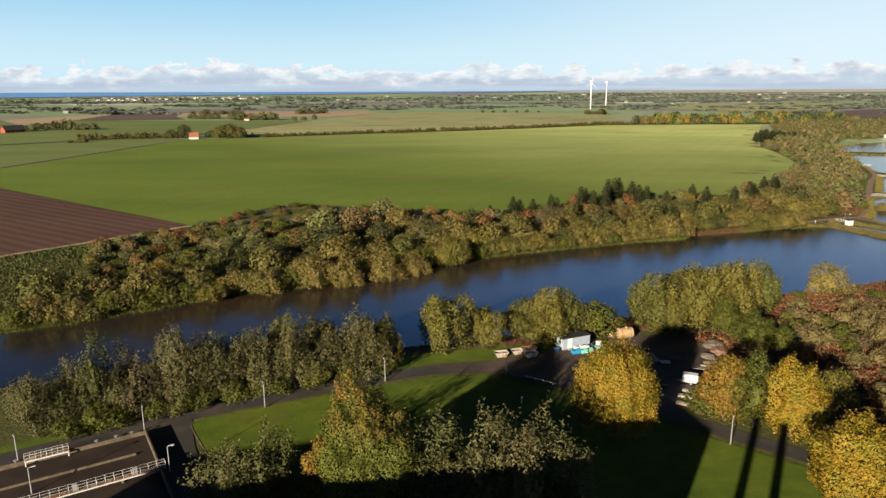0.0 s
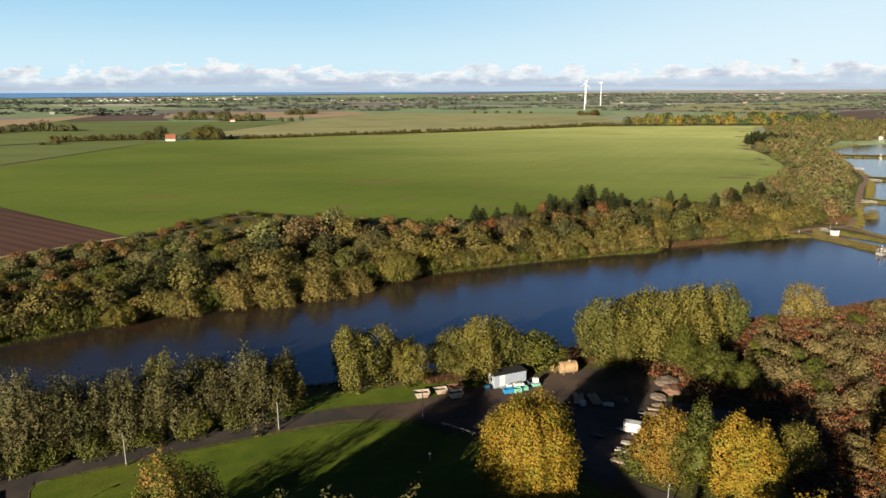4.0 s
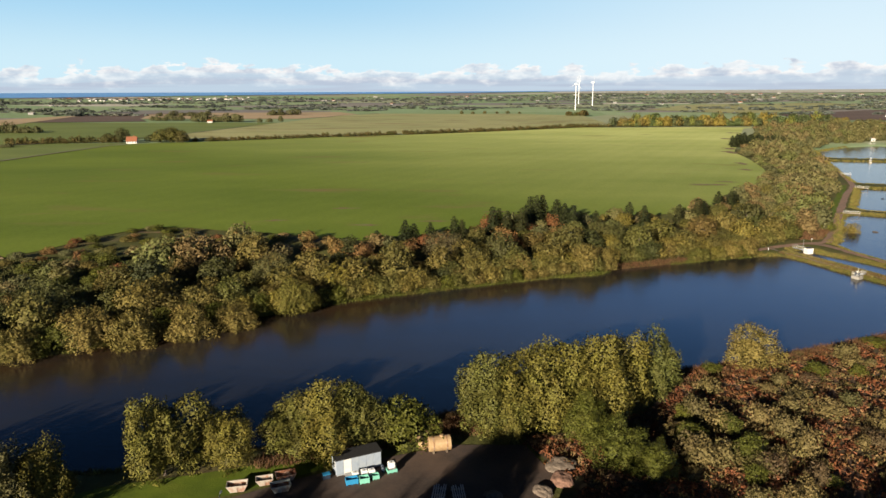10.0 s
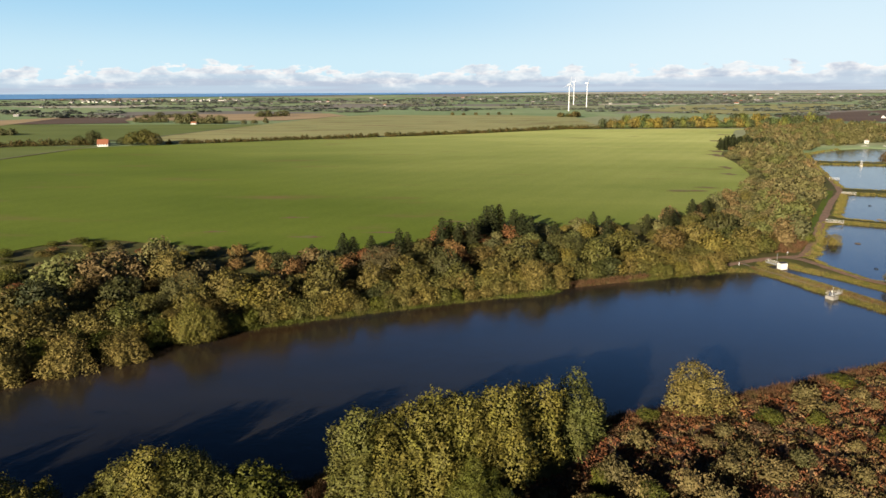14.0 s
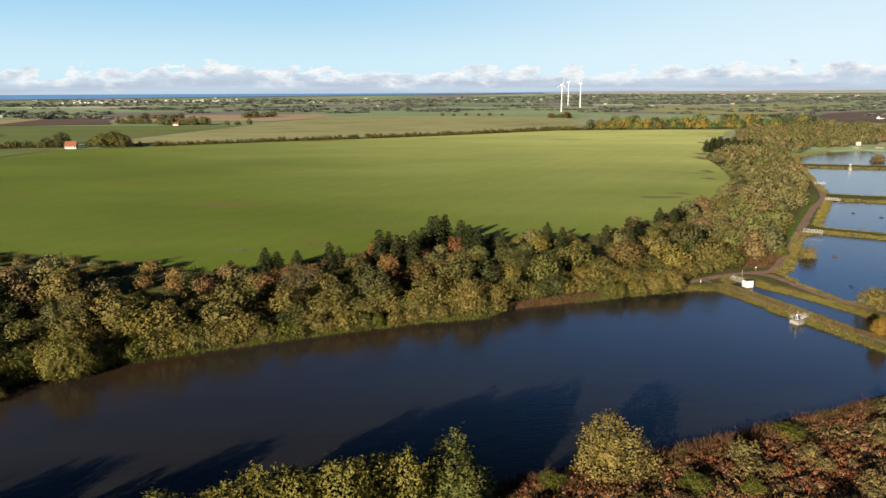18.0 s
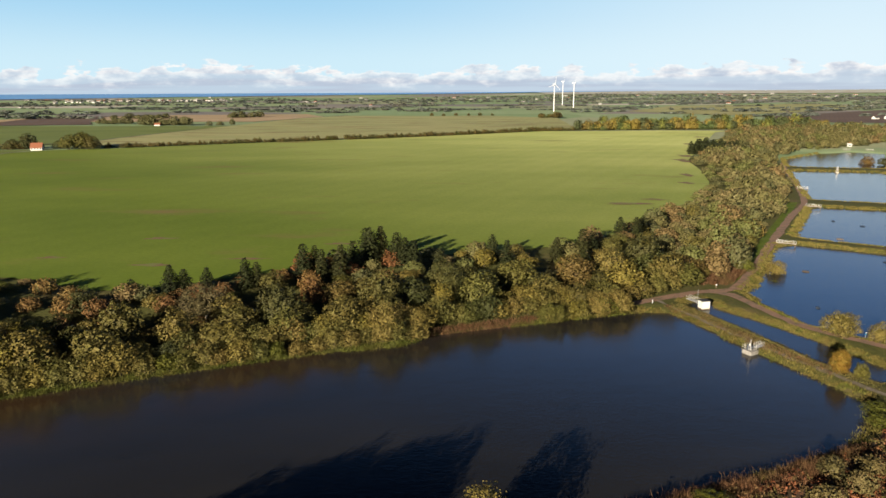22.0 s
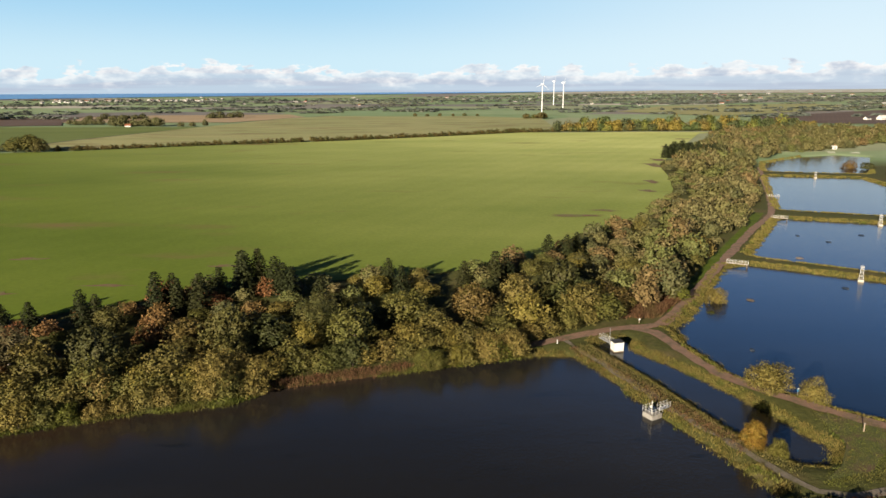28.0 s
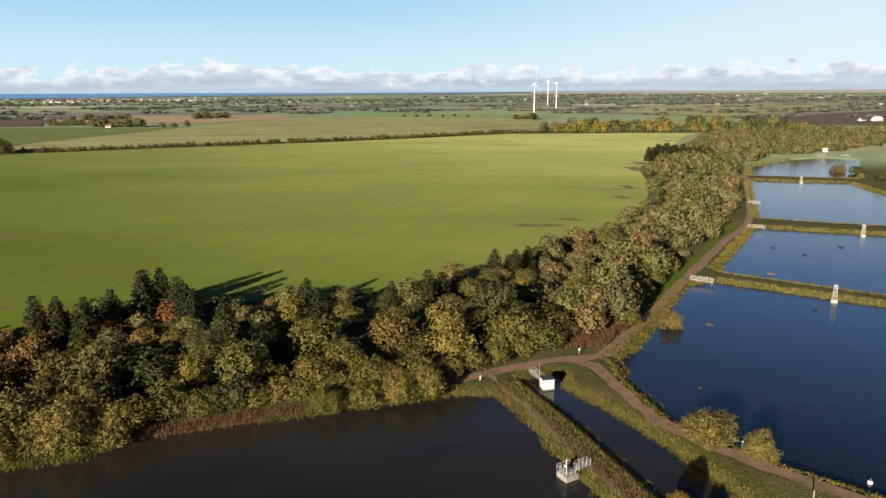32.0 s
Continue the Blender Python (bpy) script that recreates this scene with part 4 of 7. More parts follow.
tree("green", 49.5, 121.5, 6, 3.6, "green bush at the foot of the maples", "bush", "", "bush")
for x, y, h, r, key in ((-77.9, 115.1, 10.8, 3.9, "birch"), (-67.9, 119.5, 15.3, 4.0, "birch"), (-72, 121, 11, 4, "birch"), (-61.8, 121.8, 10.7, 4.2, "birch"), (-53.5, 126.7, 15, 5.2, "birch"), (-58, 128, 12, 4, "birch"),
                        (-47.4, 129.2, 13.1, 4.6, "birch"), (-41.1, 131.9, 13.5, 5.0, "birch"), (-33.4, 134.6, 13.7, 5.0, "birch"), (-37, 139, 12, 4.5, "willow"), (-27.3, 138.4, 10.5, 4.3, "birch"), (-18.3, 141.3, 14.7, 5.4, "birch"),
                        (-64, 124.5, 12, 4.6, "birch"), (-50, 131, 12, 4.8, "birch"), (-44, 134, 11.5, 4.6, "birch"), (-29, 141.5, 11, 4.6, "willow"), (-22, 141.5, 11, 4.6, "birch"), (-15, 145, 10, 4.2, "willow"),
                        (-75, 117.5, 9, 4.4, "birch"), (-56, 124, 9, 4, "birch"), (-38, 133.6, 9.5, 4.2, "birch"), (-65, 120, 9, 4, "birch")):
    tree(key, x, y, h, r * 0.92, "grey-green drooping birch between road and lake" if key == "birch" else "yellowing willow on the lake shore", "birch tree" if key == "birch" else "willow tree", "shore trees", key + "_tree")
for x, y, h, r, key in ((-1.2, 155.5, 13.2, 5.8, "willow"), (8, 158.8, 9.6, 4.8, "willow"), (18.6, 163, 9, 5.6, "willow"), (25, 163.5, 11.3, 6.4, "willow"), (30, 164.5, 10.5, 5.5, "willow"), (38.1, 166, 9, 5.6, "green"), (54.1, 172.8, 12.2, 7, "willow"),
                        (62, 173, 13.5, 7.2, "willow"), (69, 176, 13.2, 6.4, "willow"), (75, 177, 13.7, 7.0, "willow"), (88.4, 185.5, 10.8, 6.4, "willow"), (81, 181, 12.8, 6, "willow"), (57, 168, 9, 5, "willow"), (74.6, 157, 8.8, 5.0, "green_tall"), (79, 154, 6.5, 4.0, "green_tall"), (71, 165, 9.5, 4.0, "green_tall"),
                        (115.5, 199.8, 8.9, 5.8, "pale_fine")):
    tree(key, x, y, h, r, {"willow": "yellow-green willow with rounded tufts on the shore", "green": "fresh green broadleaf tree by the yard", "green_tall": "yellow-green broadleaf tree by the yard", "pale_fine": "round golden-brown tree alone on the shore"}[key],
         "tree" if key != "willow" else "willow tree", "shore trees", "willow_tree" if key == "willow" else "tree")
for x, y, h, r in ((-70, 112.5, 4, 2.6), (-63, 117, 4.5, 3), (-57.5, 121, 4.2, 2.8), (-50, 124.5, 4.5, 2.8), (-44, 127, 5, 2.6), (-36, 131, 4.8, 3), (-29, 134.5, 5.5, 3.2), (-23, 138, 4.5, 2.6), (-66, 115.5, 5, 3), (-53, 123, 5, 3), (-40, 129.5, 4, 2.5)):
    tree("green", x, y, h, r, "low green bush in front of the birches", "bush", "roadside bushes", "bush")

# the wood between lake and field
WOOD = [(-121, 180), (-104, 187), (-83, 201), (-69, 211), (-49, 219), (-18, 241), (17, 261), (47, 273), (98, 291), (136, 306), (160, 313), (185, 331), (200, 336), (214, 352), (233, 386), (250, 415), (240, 440), (226, 453), (212, 440), (199, 425),
        (175, 384), (153, 370), (131, 359), (100, 354), (72, 346), (50, 331), (19, 315), (3, 313), (-20, 324), (-50, 332), (-66, 338), (-84, 338), (-97, 320), (-105, 298), (-112, 284), (-136, 256)]
SHORE = [(-121, 171), (-105, 179), (-84, 194), (-70, 204), (-50, 212), (-19, 234), (17, 254), (47, 266), (99, 284), (137, 299), (166, 308)]
EDGE = [(-112, 286), (-104, 299), (-96, 321), (-84, 339), (-66, 339), (-50, 333), (-20, 325), (3, 314), (19, 316), (50, 332), (72, 347), (100, 355), (131, 360), (153, 371), (176, 385), (200, 427), (213, 442), (234, 470)]


def off_line(line, x, y):
    return float(abs(sdist(line + line[-2:0:-1], np.array([x]), np.array([y]))[0]))


wood_rng = random.Random(11)
inner = []
for x, y in grid_scatter(WOOD, 8.6, 3, 0.5, 0.5):
    ds, de = off_line(SHORE, x, y), off_line(EDGE, x, y)
    if (x < -60 and ds > 22) or (x < -10 and de < 22):
        h, key = wood_rng.uniform(1.3, 2.6) + (1.6 if de > 25 else 0), wood_rng.choice(("wood", "rust", "wood", "green", "pale"))
    elif ds < 14:
        key, h = ("pale" if wood_rng.random() < (0.8 if x > 20 else 0.45) else "wood"), wood_rng.uniform(4.5, 8.5)
        if x < 30:
            h += 2.5
    else:
        key, h = ("pale" if wood_rng.random() < 0.2 else "wood"), wood_rng.choice((4, 5, 6, 6.5, 7, 8, 9.5, 11)) * wood_rng.uniform(0.92, 1.08)
        if de < 32:
            h *= 0.55
            if x < 100 and wood_rng.random() < 0.55:
                key = "rust"
        if x > 165:
            h *= 1.12
    r = min(6.2, h * wood_rng.uniform(0.38, 0.58) + 1.6)
    if ds > 46 and key == "wood":
        inner.append((x, y, h, r))
        continue
    tree(key, x, y, h, r, {"wood": "broadleaf tree of the wood in mixed autumn tones", "pale": "pale tan willow at the wood's edge", "green": "green bush at the wood's edge", "rust": "rust-coloured bush at the wood's edge"}[key],
         "tree", "wood by the lake", "woodland_tree")
for k, hue in enumerate(("dark green", "olive", "tan", "green", "rust")):
    thicket("wood_inner", inner[k::5], "wood", SCRUB[k], hue + " trees inside the lakeside wood", seed=9 + k, thin=2)
# a lower row leans over the shore
line = np.array(smooth_line(SHORE, 4.2))
for k, (x, y) in enumerate(line[1:-1]):
    bx, by = x - 0.46 * wood_rng.uniform(6, 9), y + 0.88 * wood_rng.uniform(6, 9)
    h = wood_rng.uniform(4.5, 7)
    tree("pale" if wood_rng.random() < (0.6 if x > 20 else 0.3) else "wood", bx, by, h, h * 0.5 + 1.1, "bushy tan tree in the front of the wood", "tree", "wood by the lake", "woodland_tree")
    if 104 < x < 138:
        continue
    x, y = x - 0.46 * wood_rng.uniform(0.6, 2.6), y + 0.88 * wood_rng.uniform(0.6, 2.6)
    h = wood_rng.uniform(3.2, 5.6) + (1.2 if x < 40 else 0)
    key = "green" if wood_rng.random() < (0.13 if x > 20 else 0.42) else "pale"
    tree(key, x, y, h, h * 0.5 + 0.9, "fresh green bush on the lake shore" if key == "green" else "pale tan willow scrub on the lake shore", "bush", "shore scrub", "shore_bush")
for x, y, h, r, key, label in ((-45, 216, 9.5, 6.4, "pale_fine", "broad tan willow leaning over the lake"), (-34, 218, 9.8, 6.2, "pale_fine", "broad tan willow leaning over the lake"), (-23, 224, 9.2, 5.6, "pale_fine", "broad tan willow leaning over the lake"),
                               (-58, 208, 7.6, 5.2, "pale_fine", "tan willow scrub on the lake shore"), (-12, 231, 7.6, 5.2, "pale_fine", "tan willow on the lake shore"), (-76, 224, 11, 7.2, "birch", "large grey-green willow above the shore"), (-66, 232, 10, 6.4, "birch", "large grey-green willow above the shore"),
                               (1, 243, 9.5, 5.0, "willow", "olive willow on the lake shore"), (-74, 200, 5.4, 4.6, "willow", "yellow-green bush on the lake shore"), (5, 247, 4.6, 3.6, "willow", "yellow-green bush on the lake shore"), (96, 288, 8.8, 5.4, "pale_fine", "broad golden willow on the lake shore"),
                               (102, 291, 6.2, 3.8, "pale_fine", "golden willow scrub on the lake shore"), (141, 302, 4.6, 3.8, "willow", "bright yellow bush on the lake shore"), (147, 304, 4.4, 3.4, "willow", "bright yellow bush on the lake shore"), (155, 306, 6.2, 4.0, "pale_fine", "tan-yellow bush at the lake's corner"),
                               (161, 309, 6.4, 4.0, "pale_fine", "tan-yellow bush at the lake's corner"), (-96, 213, 6.2, 4.2, "orange", "orange-tinged tree on the weedy slope"), (-104, 206, 5.6, 4.2, "green", "fresh green bush on the weedy slope"), (-115, 194, 5, 4, "green", "fresh green bush on the weedy slope"),
                               (-88, 205, 5.6, 4.2, "green", "fresh green bush on the weedy slope"), (-10, 262, 10, 6.5, "birch", "large grey-green willow inside the wood"), (45, 296, 10, 6.2, "birch", "silvery grey-green willow inside the wood"), (112, 318, 9.5, 6, "birch", "silvery grey-green willow inside the wood")):
    tree(key, x, y, h, r, label, "tree" if h > 6 else "bush", "wood by the lake", "tree" if h > 6 else "bush")
con = random.Random(21)
for x, y, h in ((19, 309, 6.5), (29.9, 310.8, 10), (33, 313, 8.5), (39.4, 314.2, 8.3), (49, 321, 9.4), (52, 322.5, 8), (65, 330, 11.4), (68, 334, 9.5), (71, 329.5, 10.2), (77, 330, 10.8), (80, 338, 10), (83, 350, 12.2), (85, 344.5, 13.2), (88, 349, 12),
                (94, 345.5, 11.8), (97, 343, 10.5), (100, 339.5, 10.6), (109, 336, 9.4), (127, 351, 10), (131.4, 343, 10), (150, 353.5, 8.6), (160, 358, 10.6), (164, 362, 9), (181, 388, 8.8), (188, 390, 9.2), (193, 398, 8)):
    tree("spruce", x, y, h * con.uniform(1.0, 1.08), h * con.uniform(0.3, 0.4) + 0.5, "dark green spruce at the field's edge", "spruce", "spruces at the field edge", "spruce_tree")

# woods to the east, joined
EAST = [(252, 414), (278, 456), (306, 501), (339, 577), (368, 641), (388, 690), (415, 752), (472, 812), (560, 860), (720, 985), (790, 1060), (600, 1070), (490, 1045), (440, 930), (372, 800), (312, 678), (300, 617), (280, 550), (237, 471), (226, 453)]
er = random.Random(31)
WEST = [(226, 453), (237, 471), (280, 550), (300, 617), (312, 678), (372, 800), (440, 930), (490, 1045)]
spots = []
for x, y in grid_scatter(EAST, 8.6, 8, 1, 0.55):
    low = 0.5 if off_line(WEST, x, y) < 14 else 1.0
    big = er.choice((0.6, 0.8, 1.0, 1.2, 1.6))
    spots.append((x, y, er.uniform(4, 6) * big * (1 if y < 650 else 1.25) * low, er.uniform(4, 5) * big ** 0.7 * (0.6 + 0.4 * low)))
er.shuffle(spots)
for k, hue in enumerate(("dark", "olive", "tan", "green", "rusty", "pale olive")):
    thicket("wood_east", spots[4::24] if k == 4 else spots[k::6] + (spots[10::12] if k == 1 else spots[16::24] if k == 5 else []), "scrub", SCRUB[k], hue + " scrub trees of the wood beside the ponds", seed=1 + k)
# ---- low cover: bramble heath, reeds, bank grass, hedges, far woods ----
HEATH = [(60, 166.5), (70, 170), (84, 176), (100, 196), (128, 205), (150, 214), (163, 219), (183, 227.5), (191, 234), (201, 246), (216, 247), (245, 222), (215, 150), (165, 105), (120, 92), (84, 104), (69, 122), (67, 150)]
heath_rng = np.random.default_rng(41)
p2 = grid_scatter(HEATH, 2.1, 42, 0.3, 0.5)
n = len(p2)
many = np.repeat(p2, 56, 0)
dome = heath_rng.normal(0, 1, (len(many), 3))
dome[:, 2] = abs(dome[:, 2])
dome /= np.linalg.norm(dome, axis=1)[:, None]
size = np.repeat(heath_rng.uniform(0.6, 1.5, n), 56)[:, None]
pos = np.c_[many, level(many[:, 0], many[:, 1])] + dome * np.array([1.25, 1.25, 0.85]) * size
v, soft = leaves(pos, dome, 0.27, heath_rng, 0.5, 2.0, 0.4)
tagged(new("bramble", leaf_mesh("bramble", v, soft, M_HEATH)), "russet bramble and bracken covering rough ground by the lake", "bramble", "", "stuff")
sheet("heath_floor", HEATH, surface("leaf_litter", (0.02863, 0.01718, 0.01145), (0.07445, 0.04009, 0.02291), 0.7, 0.95, relief=0.1, stain=(0.04009, 0.03722, 0.01431), stain_scale=0.08), 0.12, 6, label="rough ground covered with brown litter", category="heath")

sr = random.Random(43)
# tall tan scrub behind the yard, then round bushes scattered over the bracken
SCRUBLAND = [(93, 134), (90, 146), (88, 158), (86, 168), (90, 178), (98, 180), (107, 172), (112, 160), (110, 148), (102, 136)]
for x, y in grid_scatter(SCRUBLAND, 5.4, 45, 0.2, 0.55):
    h = sr.uniform(1.6, 5.4)
    key = "green" if sr.random() < 0.1 else "shrub"
    tree(key, x, y, h, h * sr.uniform(0.42, 0.58) + 0.4, "green bush among tan scrub" if key == "green" else "tall tan and olive shrub behind the yard", "shrub", "heath scrub", "heath_shrub")
for x, y in grid_scatter(HEATH, 7.6, 44, 1.5, 0.55):
    if sdist(SCRUBLAND, np.array([x]), np.array([y]))[0] < 2 or (x < 86 and y < 164):
        continue
    if y > 0.42 * x + 143 and sr.random() < 0.68:
        continue
    h = sr.uniform(1.7, 3.2) + (1.0 if sr.random() < 0.15 else 0)
    key = "green" if sr.random() < 0.07 else "shrub"
    tree(key, x, y, h, h * sr.uniform(0.55, 0.8) + 0.3, "green bush among brambles" if key == "green" else "pale tufted shrub among russet brambles", "shrub", "heath shrubs", "heath_shrub")
for x, y, h, r, key, label in ((213, 286.3, 6.2, 4.4, "pale_fine", "round pale yellow bush beside the pond"), (219.5, 280.3, 4.8, 2.9, "pale_fine", "small yellow bush beside the pond"), (199.2, 262.4, 5.2, 2.2, "orange", "pink-orange sapling on the dike"),
                               (202.2, 259.2, 3.2, 1.4, "willow", "small yellow sapling on the dike"), (227.4, 352, 5.4, 3.2, "pale_fine", "pale willow leaning over the pond"), (222, 341, 2.2, 1.6, "green", "low green bush at the track"),
                               (216, 350, 4.5, 2.6, "green", "bright green bush beside the track"), (93, 122, 9, 4.8, "orange", "brown-red tree at the heath's edge"), (100, 116, 8, 4.5, "orange", "brown-red tree at the heath's edge"),
                               (90, 112, 7, 4.2, "shrub", "tall brown shrub beside the lane"), (104, 128, 8, 5, "orange", "rust-leaved tree on the heath"), (72, 121, 8.5, 4.6, "willow", "yellowing willow behind the yard"),
                               (105.5, 196.5, 2.2, 2.2, "green", "yellow-green bush on the shore"), (152, 212.5, 2.0, 3.4, "green", "low green bush on the shore"), (196, 243, 2.5, 2.6, "green", "low green bush at the lake's corner"), (193.5, 238, 2.2, 2.4, "green", "low green bush at the lake's corner"),
                               (470, 700, 8, 6, "wood", "dark tree between the far ponds"), (478, 690, 7, 5, "wood", "brown tree between the far ponds"), (466, 640, 7, 4, "wood", "dark tree beside the far pond"), (470, 628, 6, 4, "wood", "brown tree beside the far pond")):
    tree(key, x, y, h, r, label, "tree" if h > 4 else "bush", "", "tree" if h > 4 else "bush")


def tufts(name, spots, height, mat, label, category, seed, blades=18, width=0.15, lean=0.5):
    """Upright blades in tufts on the ground or on a bank."""
    rng = np.random.default_rng(seed)
    s = np.repeat(np.asarray(spots), blades, 0)
    n = len(s)
    s = s + rng.normal(0, 0.5, (n, 2))
    z = np.maximum(level(s[:, 0], s[:, 1]), -1.05)
    a = rng.uniform(0, math.tau, n)
    h = height * rng.uniform(0.5, 1.2, n)
    w = width * rng.uniform(0.6, 1.3, n)
    dx, dy = np.cos(a) * w / 2, np.sin(a) * w / 2
    tx, ty = rng.normal(0, lean, n) * h, rng.normal(0, lean, n) * h
    q = np.stack([np.c_[s[:, 0] - dx, s[:, 1] - dy, z - 0.1], np.c_[s[:, 0] + dx, s[:, 1] + dy, z - 0.1],
                  np.c_[s[:, 0] + tx, s[:, 1] + ty, z + h]], 1).reshape(-1, 3)
    return tagged(new(name, mesh_np(name, q, np.arange(len(q)).reshape(-1, 3), mat)), label, category, "", "stuff")


def bank_spots(outline, density, lo, hi, seed, keep=lambda x, y: True):
    rng = np.random.default_rng(seed)
    out = []
    for (x0, y0), (x1, y1) in zip(outline, outline[1:] + outline[:1]):
        length = math.hypot(x1 - x0, y1 - y0)
        for _ in range(int(length * density)):
            u, o = rng.random(), rng.uniform(lo, hi)
            x, y = x0 + (x1 - x0) * u, y0 + (y1 - y0) * u
            nx, ny = (y1 - y0) / length, -(x1 - x0) / length
            for k in (1, -1):
                px, py = x + k * nx * o, y + k * ny * o
                if keep(px, py):
                    out.append((px, py))
    q = np.array(out)
    d = np.full(len(q), 1e9)
    for pond in PONDS:
        d = np.minimum(d, sdist(pond, q[:, 0], q[:, 1]))
    return q[d > -0.35]


tufts("shore_grass", bank_spots(SHORE, 4.0, 0.0, 1.5, 50, lambda x, y: True), 0.8, M_SHOREGREEN, "thin green grass fringe along the wood's shore", "bank grass", 49)
tufts("bank_grass", bank_spots(LAKE, 3.4, 0.0, 2.4, 51, lambda x, y: -130 < x and not (y > 0.5 * x + 200 and x < 163)), 0.65, M_REED, "yellow-green grass and reed along the lake's banks", "bank grass", 52)
tufts("canal_grass", bank_spots(CANAL, 9.0, 0.0, 2.0, 53), 0.36, M_REED, "tall yellow grass along the canal's banks", "bank grass", 54)
for k, (pond, den) in enumerate(((POND_A, 4), (POND_B, 3), (POND_C, 2), (POND_D, 1.5))):
    tufts("pond_grass", bank_spots(pond, den, 0.0, 3.6, 60 + k, lambda x, y: x < 480), 0.42 + 0.06 * k, M_REED, "yellow and green grass on the pond's dikes", "bank grass", 70 + k, width=0.3 + 0.1 * k)
tufts("brown_reed", grid_scatter([(105, 289.5), (122, 295.3), (136, 300.3), (136, 302.6), (121, 297.8), (105, 292)], 0.7, 81), 0.9, M_REEDBROWN, "brown reed bed on the lake shore below the wood", "reed", 82)
tufts("brown_reed_bed", grid_scatter([(193, 334), (203, 333.5), (216, 350), (211, 356), (199, 345)], 0.9, 83), 1.8, M_REEDBROWN, "dense brown reeds beside the track junction", "reed", 84)
tufts("shore_reed", bank_spots([(36, 172), (48, 178), (58, 182), (100, 198), (128, 207), (150, 216), (183, 230), (184, 228), (150, 213), (128, 204), (100, 194), (50, 175)], 2.2, 0, 2.2, 85), 1.3, M_REEDBROWN, "rust-brown reed on the heath shore", "reed", 86)
tufts("yard_reed", grid_scatter([(14, 157), (26, 161), (36, 164), (40, 167), (30, 166), (12, 160)], 0.9, 87), 1.3, M_REEDBROWN, "brown dry reed behind the shed", "reed", 88)
tufts("yard_reed_end", grid_scatter([(42, 168), (56, 168.5), (60, 171), (48, 174)], 0.9, 89), 1.5, M_REEDBROWN, "rust-brown dry reed at the yard's end", "reed", 90)
tufts("dry_grass", grid_scatter(HEATH, 3.6, 95, 0.3, 0.5), 0.9, M_REEDTAN, "dry tan grass between the brambles", "grass", 96, 9, 0.3)
for x, y, h in ((171, 320, 5.5), (177, 324, 5), (183, 329, 5), (190, 334, 4.5), (166, 316, 5), (186, 336, 6), (178, 331, 6.5), (197, 341, 4), (206, 349, 3.5), (210, 356, 4.5), (219, 362, 4.5), (226, 374, 5), (234, 389, 5), (243, 404, 5)):
    tree("pale" if h > 4.6 else "wood", x, y, h, h * 0.55 + 0.6, "bushy tan scrub beside the gravel track", "bush", "trackside scrub", "track_bush")
tufts("dike_brush", grid_scatter([(177, 312), (186, 294), (194, 275), (200, 262), (198, 260), (191, 273), (183.5, 293), (175, 311)], 1.1, 91), 0.5, M_REEDBROWN, "low brown brush along the dike path", "brush", 92)
sheet("grass_corner", [(207, 252.5), (216, 255), (229, 268), (226, 271), (217.5, 276.5), (216.8, 264), (212, 257)], M_ROUGH, 0.05, 3, label="rough green and brown grass where dike and track meet", category="grass")
sheet("verge", [(206, 341), (224, 369), (244, 401), (282, 461), (304, 499), (309, 498), (284, 457), (244, 394), (225, 363), (209, 339)], M_LAWN, 0.04, 3, label="green verge between wood and track", category="grass")
tufts("rough_slope", grid_scatter([(-190, 150), (-121, 178), (-84, 201), (-60, 222), (-66, 290), (-108, 284), (-140, 254), (-162, 231), (-230, 165)], 1.5, 93), 0.8, leaf("rough_slope_grass", [(0.0, (0.02863, 0.04009, 0.01031)), (0.5, (0.04295, 0.04868, 0.01145)), (1.0, (0.05727, 0.04581, 0.01718))], 0.2, 0.5, 0.08),
      "rough green weeds on the slope below the ploughed field", "weeds", 94, 5, 0.6)

tufts("corner_grass", grid_scatter([(205, 250), (216, 252), (231, 266), (227, 272), (217.5, 278), (216, 264), (210, 256)], 0.9, 97), 0.28, M_SHOREGREEN, "short green grass where dike and track meet", "grass", 98, 14, 0.16, 0.8)
tufts("dike_grass", grid_scatter([(176, 312.5), (183, 296), (191, 275), (199, 260), (203, 254), (206, 258), (199, 268), (190, 293), (182, 314)], 0.8, 99), 0.4, M_REEDTAN, "dry tan grass on the crown of the dike", "grass", 100, 12, 0.15, 0.7)

# hedges and tree rows
hr = random.Random(61)


def row(line, step, h, r, spread=1.0):
    return [(x + hr.uniform(-spread, spread), y + hr.uniform(-spread, spread), h * hr.uniform(0.65, 1.25), r * hr.uniform(0.8, 1.25)) for x, y in smooth_line(line, step)]


thicket("hedge", row([(-235, 818), (-223, 822), (-110, 884), (-40, 915), (-20, 927)], 4.5, 4.6, 3.0) + row([(-8, 933), (21, 946), (120, 1004), (200, 1055), (249, 1088)], 4.5, 5.2, 3.2) + row([(230, 1080), (290, 1090)], 5, 5, 3.5),
        "shrub", M_HEDGE, "brown and green field hedge", "hedge", 62, 3)
lime = row([(300, 1092), (402, 1098), (485, 1098), (565, 1095), (640, 1080)], 6.5, 13, 7.5, 4) + row([(318, 1112), (420, 1118), (520, 1115), (640, 1100)], 7.5, 17, 9, 5)
hr.shuffle(lime)
for k, hue in enumerate(("green", "yellow", "dark green", "orange", "lime green")):
    thicket("avenue", lime[k::5], "scrub", ROWTREES[k], hue + " trees of the long row behind the field", "tree row", 63 + k)
